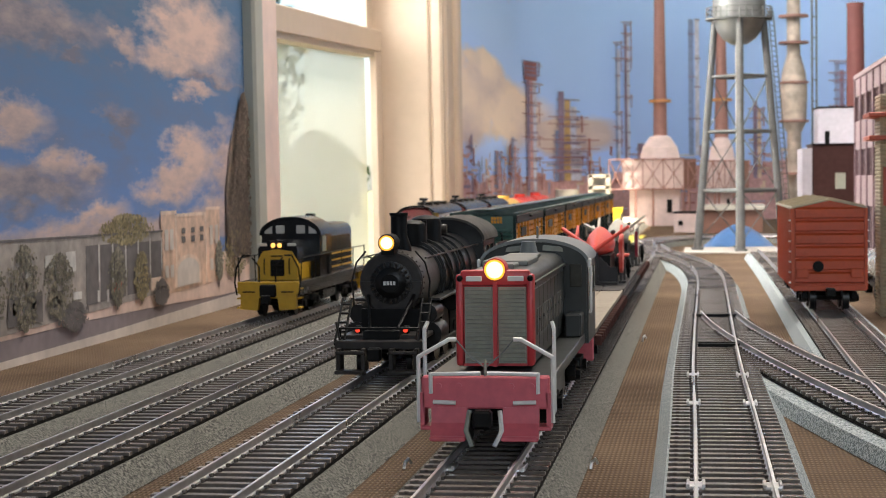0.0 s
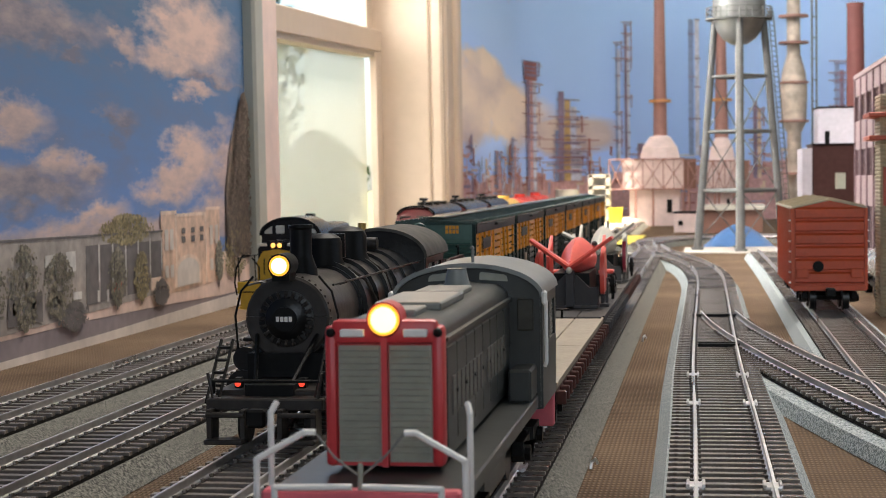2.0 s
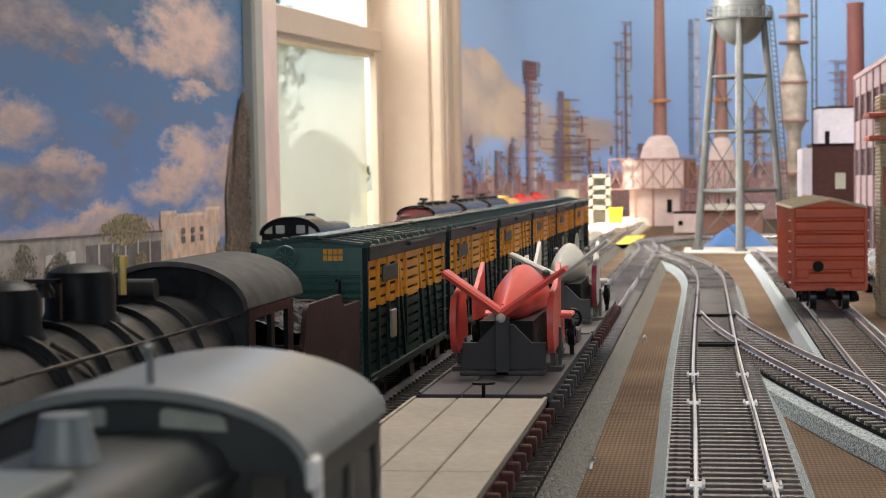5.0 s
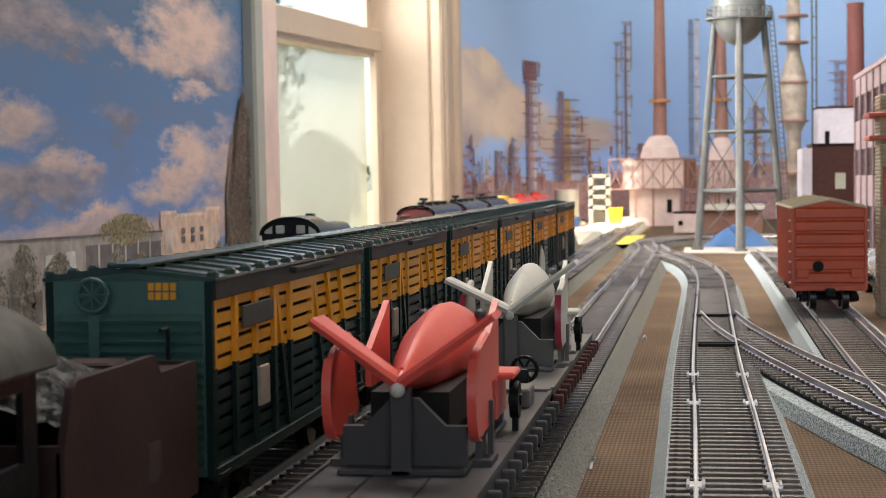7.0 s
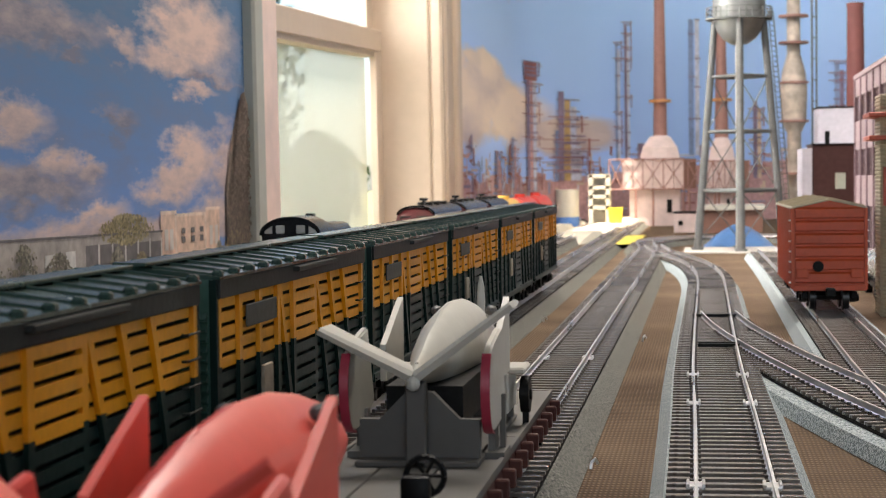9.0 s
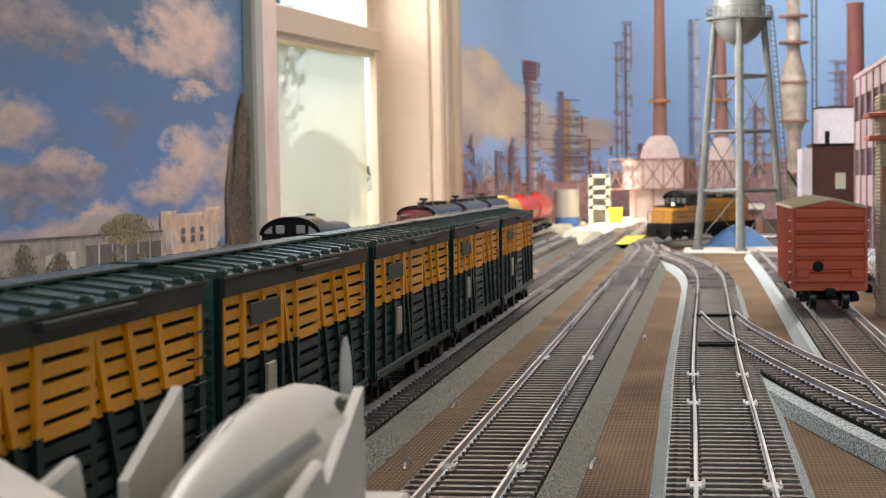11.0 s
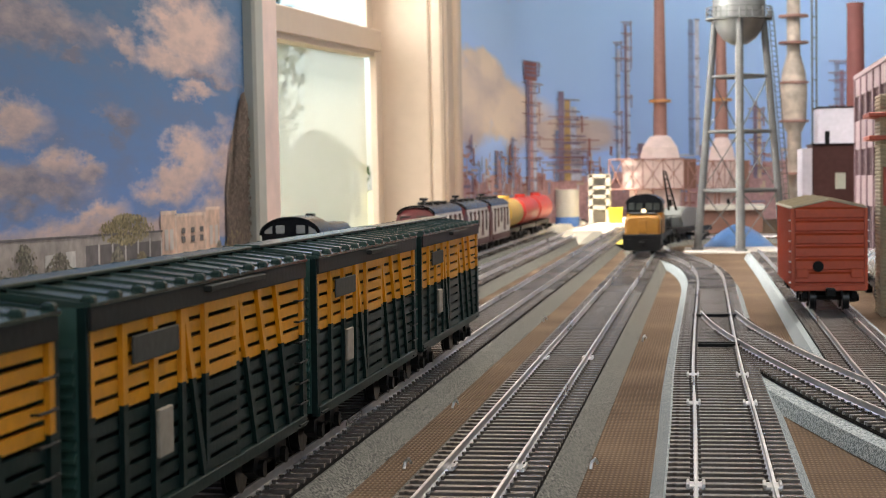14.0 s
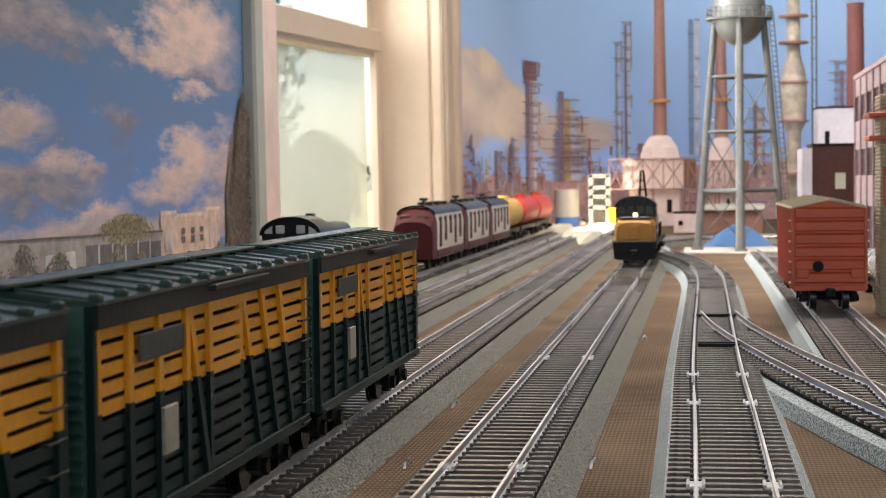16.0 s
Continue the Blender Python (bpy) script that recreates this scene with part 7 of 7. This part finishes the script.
def furnace(x0, x1, y, z0, z1, dome_w, stack_x, stack_top, label, legs=True):
    e = thing("furnace_house", label, "industrial building", "refinery furnaces", m=pose(x0, y, 0.0))
    w, d = x1 - x0, 0.09
    n = 6
    for k in range(n):
        one("panel", M_FURN, e, bx, w * k / n + 0.0004, w * (k + 1) / n - 0.0004, -d / 2, -d / 2 + 0.003, z0, z1, 0.0004)
    one("core", M_FURND, e, bx, 0.001, w + 0.018, -d / 2 + 0.003, d / 2, z0, z1)
    fr = bmesh.new()
    for k in range(n // 2 + 1):
        u = w * k / (n // 2)
        cy(fr, (u, -d / 2 - 0.003, z0), (u, -d / 2 - 0.003, z1), 0.0009, n=6)
    for k in range(n // 2):
        a, b = w * k / (n // 2), w * (k + 1) / (n // 2)
        cy(fr, (a, -d / 2 - 0.003, z0), (b, -d / 2 - 0.003, z1), 0.0007, n=6)
        cy(fr, (a, -d / 2 - 0.003, z1), (b, -d / 2 - 0.003, z0), 0.0007, n=6)
    for z in (z0, z1):
        cy(fr, (-0.02, -d / 2 - 0.003, z), (w, -d / 2 - 0.003, z), 0.001, n=6)
    cy(fr, (-0.02, -d / 2 - 0.003, z0), (-0.02, -d / 2 - 0.003, z1), 0.001, n=6)
    cy(fr, (-0.02, -d / 2 - 0.003, z0), (0, -d / 2 - 0.003, z1), 0.0008, n=6)
    cy(fr, (-0.02, -d / 2 - 0.003, z1), (0, -d / 2 - 0.003, z0), 0.0008, n=6)
    part("frame", fr, M_STKP, e, "rosy steel cross bracing")
    sx = stack_x - x0
    dm = bmesh.new()
    loft(dm, [[(sx + px * f, py * f, z) for px, py in ((-dome_w, -0.034), (-dome_w * 0.4, -0.040), (dome_w * 0.4, -0.040), (dome_w, -0.034), (dome_w, 0.034), (-dome_w, 0.034))] for f, z in ((1, z1), (0.86, z1 + 0.018), (0.52, z1 + 0.034), (0.30, z1 + 0.036))])
    part("hopper", dm, M_FURN, e, sharp=0.3)
    lower = bmesh.new()
    bx(lower, 0.010, w - 0.006, -0.035, 0.04, 0.0, z0)
    part("lower_house", lower, M_FURN, e)
    one("doorway", M_DARKP, e, bx, w * 0.72, w * 0.80, -0.0365, -0.034, 0.020, 0.040)
    for u in (-0.018, 0.02, 0.5 * w, w):
        one("leg", M_STKP, e, cy, (u, -d / 2 - 0.002, 0.0), (u, -d / 2 - 0.002, z0), 0.0016, n=8)
    smokestack("tapered pink-brown stack of the furnace house", stack_x, y, 0.0105, 0.0062, z1 + 0.035, stack_top, M_STKP, (0.188, M_ORNG))
    return e


furnace(-0.122, -0.030, 2.72, 0.056, 0.101, 0.030, -0.066, 0.46, "pale pink panelled furnace house with cross bracing")
furnace(-0.004, 0.048, 2.72, 0.050, 0.097, 0.020, 0.0265, 0.34, "second pale furnace house behind the water tower")

# process column with bulge, pale pipes
col = thing("process_column", "tall beige process column with a swollen middle", "process column", m=pose(0.128, 2.58, 0.0))
bm = bmesh.new()
loft(bm, [[(r * math.cos(a), r * math.sin(a), z) for a in (2 * math.pi * k / 24 for k in range(24))] for r, z in ((0.010, 0.0), (0.010, 0.135), (0.0175, 0.150), (0.0190, 0.200), (0.0165, 0.222), (0.0095, 0.246), (0.0090, 0.50))])
part("shell", bm, mat("beige_column", (0.46, 0.40, 0.34), 0.55, 0.1, 90, 0.28, 0.1, 30, 0.45), col)
for z in (0.075, 0.150, 0.205, 0.262, 0.300):
    one("platform", M_STKP, col, cy, (0, 0, z), (0, 0, z + 0.003), 0.021 if z > 0.1 else 0.026, n=20)
for dx in (0.026, 0.032):
    one("pipe", M_STEEL, col, cy, (dx, 0.0, 0.0), (dx, 0.0, 0.36), 0.0012, n=8)
for k in range(9):
    one("ladder_rung", M_STEEL, col, cy, (0.026, 0, 0.06 + k * 0.03), (0.032, 0, 0.06 + k * 0.03), 0.0008, n=6)
smokestack("tall brick-red chimney behind the mill", 0.183, 2.2, 0.0125, 0.0098, 0.0, 0.282, M_STKR)


def block(name, label, x0, x1, y0, y1, z1, m, extras=()):
    e = thing(name, label, "building", "layout buildings", m=pose(x0, y0, 0))
    one("wall", m, e, bx, 0, x1 - x0, 0, y1 - y0, 0, z1, 0.0006)
    one("roof_slab", M_DARKP, e, bx, -0.001, x1 - x0 + 0.001, -0.001, y1 - y0 + 0.001, z1, z1 + 0.0015)
    for nm, mm, a in extras:
        one(nm, mm, e, bx, *a)
    return e


M_DKBR = mat("dark_maroon_siding", (0.055, 0.024, 0.022), 0.6, 0, 200, 0.15, 0.1)
M_LILAC = mat("pale_lilac_siding", (0.42, 0.39, 0.43), 0.6, 0, 200, 0.08, 0.1)
block("dark_shed", "dark maroon shed with a pale side and a small chimney", 0.1075, 0.150, 1.80, 1.90, 0.104, M_DKBR,
      [("side_panel", M_LILAC, (-0.010, -0.0005, -0.0, 0.10, 0.0, 0.101)), ("window", M_GRILL, (0.022, 0.032, -0.0012, 0.0, 0.060, 0.076)), ("chimney", M_DARKP, (0.013, 0.0175, 0.01, 0.015, 0.105, 0.118))])
block("white_tank_house", "plain white box-shaped tank house", 0.128, 0.182, 2.05, 2.12, 0.150, M_LILAC)
block("long_low_shed", "low brown sheds under the furnaces", -0.002, 0.075, 2.32, 2.42, 0.030, M_FURND, [("roof", M_PCRM, (-0.003, 0.080, -0.006, 0.104, 0.030, 0.036))])
block("small_pale_hut", "small pale pink hut with a dark window", -0.040, -0.010, 2.34, 2.40, 0.026, M_FURN, [("window", M_DARKP, (0.006, 0.012, -0.001, 0.0, 0.010, 0.016))])


# mill of tall bays
def mill():
    e = thing("brick_mill", "tall rose-grey mill with rows of windows between piers", "building", "layout buildings", m=pose(0.12, 0.98, 0.0))
    M_MILL = mat("rose_grey_brick", (0.25, 0.175, 0.18), 0.7, 0, 300, 0.15, 0.3, 25, 0.15)
    M_PIER = mat("plum_pier", (0.155, 0.095, 0.105), 0.7, 0, 300, 0.15, 0.2)
    M_PANE = mat("mill_glass", (0.12, 0.10, 0.115), 0.2, 0, 100, 0.1)
    L, H, D = 0.458, 0.1505, 0.16
    one("wall", M_MILL, e, bx, 0.003, D, 0, L, 0, H - 0.004)
    n = 9
    for k in range(n + 1):
        y = L * k / n
        one("pier", M_PIER, e, bx, -0.0015, 0.004, y - 0.0035, y + 0.0035, 0, H)
    for k in range(n):
        y0, y1 = L * k / n + 0.004, L * (k + 1) / n - 0.004
        for z0, z1 in ((0.0, 0.020), (0.0510, 0.0735), (0.0935, 0.1160), (0.1350, H + 0.002)):
            one("spandrel", M_MILL, e, bx, -0.0008, 0.004, y0, y1, z0, z1, 0.0004)
        for z0, z1 in ((0.020, 0.0510), (0.0735, 0.0935), (0.1160, 0.1350)):
            wo = one("window", M_PANE, e, bx, 0.0012, 0.0035, y0, y1, z0, z1)
            for j in (1, 2):
                ym = y0 + (y1 - y0) * j / 3
                one("mullion", M_MILL, wo, bx, -0.0002, 0.002, ym - 0.0011, ym + 0.0011, z0, z1)
    one("parapet", M_MILL, e, bx, -0.002, D, -0.002, L + 0.002, H - 0.002, H + 0.002, 0.0005)
    return e


mill()


def siding_house():
    e = thing("corrugated_warehouse", "ochre corrugated warehouse with red window frames", "building", "layout buildings", m=pose(0.0905, 0.94, 0.0))
    M_OCHS = mat("ochre_corrugated_siding", (0.42, 0.36, 0.24), 0.6, 0, 200, 0.12, 0.15, 30, 0.2)
    M_RW = mat("red_window_frame", (0.45, 0.09, 0.05), 0.5, 0, 300, 0.1)
    H = 0.116
    one("wall", M_OCHS, e, bx, 0.0008, 0.11, 0.0008, 0.03, 0, H)
    bm = bmesh.new()
    for k in range(58):
        cy(bm, (0.0, 0.0008, 0.001 + k * 0.002), (0.11, 0.0008, 0.001 + k * 0.002), 0.0009, n=6)
    for k in range(58):
        cy(bm, (0.0008, 0.0, 0.001 + k * 0.002), (0.0008, 0.03, 0.001 + k * 0.002), 0.0009, n=6)
    tagged(part("corrugation", bm, M_OCHS, e), kind="stuff")
    for z0, z1 in ((0.058, 0.078),):
        fr = bmesh.new()
        bx(fr, 0.0015, 0.020, -0.0018, 0.0, z0, z1)
        wo = part("window", fr, M_RW, e)
        for j in range(2):
            one("pane", M_DARKP, wo, bx, 0.004 + j * 0.008, 0.0105 + j * 0.008, -0.0022, -0.0016, z0 + 0.003, z1 - 0.003)
    for z in (0.1040, 0.092):
        one("cornice", M_RW, e, bx, -0.006, 0.112, -0.006, 0.032, z, z + 0.0024, 0.0004)
    return e


siding_house()


# silver truck tucked behind the boxcar
def toy_truck():
    e = thing("toy_truck", "silver toy tank truck parked beside the warehouse", "truck", m=pose(0.110, 1.085, 0.0))
    M_CHR = mat("chrome_plastic", (0.6, 0.58, 0.55), 0.25, 0.8, 200, 0.1)
    bm = bmesh.new()
    cy(bm, (0.0, 0.0, 0.017), (0.0, 0.075, 0.017), 0.0095, n=20)
    part("tank", bm, M_CHR, e)
    one("chassis", M_DARKP, e, bx, -0.008, 0.008, -0.012, 0.075, 0.0055, 0.0085)
    bm = bmesh.new()
    bx(bm, -0.009, 0.009, -0.014, -0.002, 0.007, 0.026, 0.002, 2)
    part("cab", bm, M_PCRM, e)
    for s in (-1, 1):
        for y in (-0.008, 0.05, 0.064):
            one("tyre", M_DARKP, e, cy, (s * 0.006, y, 0.0055), (s * 0.0098, y, 0.0055), 0.0055, n=18)
        one("headlamp", M_CHR, e, cy, (s * 0.0065, -0.0150, 0.011), (s * 0.0065, -0.0135, 0.011), 0.0014, n=10)
    return e


toy_truck()


# water tower
def water_tower():
    cx, cyy = 0.0350, 1.765
    e = thing("water_tower", "grey steel water tower on four tapering legs", "water tower", m=pose(cx, cyy, 0.0))
    R0, R1, ZT = 0.0420, 0.0235, 0.2300
    feet = [(math.cos(a), math.sin(a)) for a in (math.pi, -math.pi / 2, 0.0, math.pi / 2)]
    at = lambda k, z: Vector((feet[k][0] * lerp(R0, R1, z / ZT), feet[k][1] * lerp(R0, R1, z / ZT), z))
    for k in range(4):
        lg = bmesh.new()
        cy(lg, at(k, 0.002), at(k, ZT), 0.0040, 0.0034, 10)
        bx(lg, at(k, 0).x - 0.006, at(k, 0).x + 0.006, at(k, 0).y - 0.006, at(k, 0).y + 0.006, 0.001, 0.004)
        part("leg", lg, M_STEEL, e)
    for z in (0.060, 0.118, 0.172):
        for k in range(4):
            one("brace", M_STEEL, e, cy, at(k, z), at((k + 1) % 4, z), 0.0022 if z < 0.1 else 0.0016, n=8)
    for z0, z1 in ((0.010, 0.060), (0.060, 0.118), (0.118, 0.172)):
        for k in range(4):
            one("tie_rod", M_STEEL, e, cy, at(k, z0), at((k + 1) % 4, z1), 0.0006, n=6)
    bowl = bmesh.new()
    ring = lambda r, z: [(r * math.cos(2 * math.pi * i / 32), r * math.sin(2 * math.pi * i / 32), z) for i in range(32)]
    loft(bowl, [ring(0.0015, 0.2030), ring(0.008, 0.2038), ring(0.016, 0.2090), ring(0.0222, 0.2170), ring(0.0252, 0.2270), ring(0.0258, 0.2320), ring(0.0258, 0.300), ring(0.0270, 0.301), ring(0.012, 0.317), ring(0.0015, 0.3215)])
    part("tank", bowl, mat("silver_tank_paint", (0.24, 0.24, 0.23), 0.35, 0.5, 150, 0.1, 0.05, 30, 0.2), e)
    wk = bmesh.new()
    loft(wk, [ring(0.0258, 0.2275), ring(0.0325, 0.2275), ring(0.0325, 0.2290), ring(0.0258, 0.2290)])
    part("walkway", wk, M_STEEL, e)
    rl = bmesh.new()
    for i in range(24):
        a, b = ring(0.0320, 0.0)[i * 32 // 24], ring(0.0320, 0.0)[((i + 1) * 32 // 24) % 32]
        cy(rl, (a[0], a[1], 0.229), (a[0], a[1], 0.239), 0.0005, n=5)
        for z in (0.234, 0.239):
            cy(rl, (a[0], a[1], z), (b[0], b[1], z), 0.0005, n=5)
    part("railing", rl, M_STEEL, e)
    # the light on the riser is put into a grey paler than the legs
    one("riser", mat("lit_riser_grey", (0.30, 0.295, 0.28), 0.45, 0.1, 200, 0.12, 0.1, 30, 0.15), e, cy, (0, 0, 0.001), (0, 0, 0.2050), 0.0042, n=14)
    ld = bmesh.new()
    for k in range(46):
        z = 0.006 + k * 0.005
        p = at(2, z) + Vector((0.005, -0.001, 0))
        cy(ld, p + Vector((0.0, -0.003, 0)), p + Vector((0.005, 0.003, 0)), 0.0004, n=5)
    for d in (Vector((0.0, -0.003, 0)), Vector((0.005, 0.003, 0))):
        cy(ld, at(2, 0.004) + Vector((0.005, -0.001, 0)) + d, at(2, 0.235) + Vector((0.005, -0.001, 0)) + d, 0.0005, n=6)
    part("ladder", ld, M_STEEL, e)
    return e


water_tower()
setting(one("tower_pad", mat("pale_concrete_pad", (0.50, 0.46, 0.41), 0.8, 0, 300, 0.1, 0.2), None, bx, -0.020, 0.085, 1.705, 1.83, 0.0004, 0.0016), "pale concrete pad under the water tower", "pad")

# blue tarpaulin mound
bm = bmesh.new()
bmesh.ops.create_grid(bm, x_segments=24, y_segments=16, size=1)
for v in bm.verts:
    x, y = v.co.x, v.co.y
    h = max(0.0, 1 - abs(x) ** 1.6) * max(0.0, 1 - abs(y) ** 2) * 0.0225
    h += noise.noise(Vector((x * 3, y * 3, 2))) * 0.002 * (1 - abs(x))
    v.co = (0.0355 + x * 0.036, 1.885 + y * 0.04, 0.0008 + max(0, h))
tarp = part("tarpaulin", bm, mat("blue_tarpaulin", (0.045, 0.115, 0.26), 0.45, 0, 200, 0.1, 0.2), None, sharp=1.5)
tagged(tarp, "blue tarpaulin mound on the table behind the tower", "tarpaulin")


# barrels, rack and yellow skip in the sunlight
def barrel(x, y, r, h, m, band, label):
    e = thing("storage_drum", label, "storage tank", "sunlit drums", m=pose(x, y, 0.0))
    one("shell", m, e, cy, (0, 0, 0), (0, 0, h), r, n=24)
    one("stripe", band, e, cy, (0, 0, 0.006), (0, 0, h * 0.35), r + 0.0003, n=24)
    one("lid", M_PCRM, e, cy, (0, 0, h), (0, 0, h + 0.002), r * 1.03, n=24)
    return e


M_BLUEP = mat("blue_paint", (0.08, 0.20, 0.52), 0.5, 0, 200, 0.1)
barrel(-0.190, 2.47, 0.0165, 0.056, M_PCRM, M_BLUEP, "pale storage drum with a blue lower band")
rk = thing("pipe_rack", "pale green slatted steel rack standing in the sun", "rack", m=pose(-0.145, 2.47, 0.0))
for dx in (-0.012, 0.012):
    for dy in (0.0, 0.03):
        one("post", M_PCRM, rk, bx, dx - 0.003, dx + 0.003, dy - 0.003, dy + 0.003, 0, 0.078)
one("back_panel", M_PCRM, rk, bx, -0.012, 0.012, 0.026, 0.030, 0.004, 0.076)
for z in (0.030, 0.045, 0.058, 0.074):
    one("shelf", M_PCRM, rk, bx, -0.014, 0.014, -0.003, 0.033, z, z + 0.005)
sk = thing("yellow_skip", "bright yellow skip on the table", "skip", m=pose(-0.122, 2.46, 0.0))
bm = bmesh.new()
prism(bm, [(-0.008, 0.010), (-0.010, 0.032), (0.010, 0.032), (0.008, 0.010)], "y", -0.012, 0.012)
bx(bm, -0.007, 0.007, -0.008, 0.008, 0.0, 0.011)
part("tub", bm, mat("bright_yellow_plastic", (0.85, 0.62, 0.03), 0.5, 0, 200, 0.06), sk)
# yellow and white sheet lying by the curve
setting(one("yellow_mat", mat("yellow_sheet", (0.75, 0.62, 0.10), 0.6, 0, 100, 0.08), None, bx, -0.094, -0.068, 1.82, 2.08, 0.0054, 0.0062), "yellow sheet lying on the table by the curve", "sheet")

# pale aprons added for the sunlight flooding the tracks near the far corner
M_SUNPATCH = mat("pale_sun_patch", (0.72, 0.66, 0.54), 0.8, 0, 200, 0.1, 0.2, 20, 0.12)
for pts in (((-0.166, 1.95), (-0.137, 1.95), (-0.088, 2.85), (-0.135, 2.85)), ((-0.222, 2.02), (-0.208, 2.02), (-0.176, 2.60), (-0.196, 2.60))):
    (xa, ya), (xb, _), (xc, yc), (xd, _) = pts
    bm = bmesh.new()
    loft(bm, [[(lerp(xa, xd, f) - e_, lerp(ya, yc, f), 0.0003), (lerp(xb, xc, f) + e_, lerp(ya, yc, f), 0.0003), (lerp(xb, xc, f), lerp(ya, yc, f), h), (lerp(xa, xd, f), lerp(ya, yc, f), h)] for f, h, e_ in ((0.0, 0.0012, 0.001), (0.05, 0.0055, 0.004), (0.14, 0.0104, 0.007), (1.0, 0.0108, 0.008))])
    setting(part("plaster_apron", bm, M_SUNPATCH), "pale apron standing in for sunlight over the far track ends", "plaster")

# track feeder clips on the matting
def feeder(x, y, a):
    e = thing("track_clip", "small silver wire clip at the roadbed's edge", "clip", "track clips", m=pose(x, y, 0.0, 0, 0, a))
    bm = bmesh.new()
    tube(bm, [(0, 0, 0.0002), (0.0003, 0.0006, 0.0018), (0.0012, 0.0010, 0.0026), (0.0019, 0.0006, 0.0014)], 0.00045)
    part("wire", bm, M_RAIL, e)


for x, y, a in ((-0.0292, 0.448, 0), (-0.0770, 0.445, 10), (-0.0815, 0.565, 0), (-0.0830, 0.91, 0), (-0.028, 0.80, 20)):
    feeder(x, y, a)

# rail joiners and point gear on the turnout
def joiner(x, y):
    e = thing("rail_joiner", "small metal rail joiner clipped on the rail foot", "rail joiner", "rail joiners", m=pose(x, y, TIE_Z))
    bm = bmesh.new()
    bx(bm, -0.0019, 0.0019, -0.0035, 0.0035, 0.0001, 0.0009, 0.0002)
    for s in (-1, 1):
        bx(bm, s * 0.0017 - 0.0004, s * 0.0017 + 0.0004, -0.0035, 0.0035, 0.0003, 0.0014, 0.0002)
    part("clip", bm, M_RAIL, e)


for y in (0.385, 0.525, 0.60):
    xc = 0.0062 - (y - 0.36) * 0.009
    for s in (-1, 1):
        joiner(xc + s * 0.00825, y)
for x in (TX[4] - 0.00825, TX[4] + 0.00825):
    joiner(x, 0.405)
    joiner(x, 0.655)
wc = thing("wire_clip", "small black wire clip on the foam bed's edge", "clip", "track clips", m=pose(0.0362, 0.530, 0.0))
one("body", M_DARKP, wc, bx, -0.003, 0.003, -0.0022, 0.0022, 0.0002, 0.0042, 0.0004)
one("tongue", M_DARKP, wc, bx, 0.002, 0.0045, -0.0028, -0.0012, 0.0014, 0.0052, 0.0003)
tb = thing("turnout_gear", "throw bar and check rails of the turnout", "turnout", kind="structure")
one("throw_bar", M_DARKP, tb, bx, -0.006, 0.016, 0.852, 0.857, TIE_Z + 0.0002, TIE_Z + 0.0016)
for y in (0.705, 0.712):
    one("frog_bar", M_DARKP, tb, bx, -0.003, 0.016, y - 0.0012, y + 0.0012, TIE_Z + 0.0001, TIE_Z + 0.0014)


# ---------- motion ----------
def straight(o, x, y0, z, v):
    walk(o, [(t, pose(x, y0 - v * t, z)) for t in (0.0, 4.0, 8.0, 12.0, 16.0)])


DIESEL_ROWS = [(0.0, 0.700, 1.985, 89), (4.0, 0.450, 1.985, 89), (8.0, 0.180, 1.985, 86), (9.0, 0.100, 1.978, 80), (10.0, 0.010, 1.930, 66), (10.7, -0.038, 1.858, 44), (11.4, -0.0490, 1.772, 27), (12.0, -0.0510, 1.698, 14),
               (12.6, -0.0515, 1.625, 7), (13.4, -0.0515, 1.530, 4), (14.4, -0.0515, 1.440, 1), (15.2, -0.0515, 1.377, 0), (16.0, -0.0515, 1.314, 0)]
CRANE_ROWS = [(0.0, 0.860, 1.985, 89), (4.0, 0.610, 1.985, 89), (8.0, 0.340, 1.985, 89), (9.0, 0.262, 1.985, 88), (10.0, 0.165, 1.985, 86), (10.7, 0.106, 1.968, 80), (11.4, 0.052, 1.942, 70), (12.0, 0.016, 1.905, 58),
              (12.6, -0.008, 1.862, 44), (13.4, -0.029, 1.795, 26), (14.4, -0.046, 1.672, 12), (15.2, -0.051, 1.545, 5), (16.0, -0.0515, 1.474, 1)]


def motions():
    straight(sw, TX[4], SW_Y0, RZ, VT4)
    straight(flat_tan, TX[4], 0.581, RZ, VT4)
    straight(flat_grey, TX[4], 0.791, RZ, VT4)
    straight(plane_red, TX[4], 0.828, RZ + 0.0146, VT4)
    straight(flat_light, TX[4], 0.955, RZ, VT4)
    straight(plane_cream, TX[4] + 0.0012, 0.9900, RZ + 0.0146, VT4)
    straight(steam, TX[3], ST_Y0, RZ, VT3)
    straight(tend, TX[3], ST_Y0 + 0.2035, RZ, VT3)
    for i, c in enumerate(stock):
        straight(c, TX[3], 0.842 + i * 0.154, RZ, VT3)
    walk(geep, [(t, pose(x, y, RZ, 0, 0, -h)) for t, x, y, h in DIESEL_ROWS])
    walk(crane, [(t, pose(x, y, RZ, 0, 0, -h)) for t, x, y, h in CRANE_ROWS])


motions()
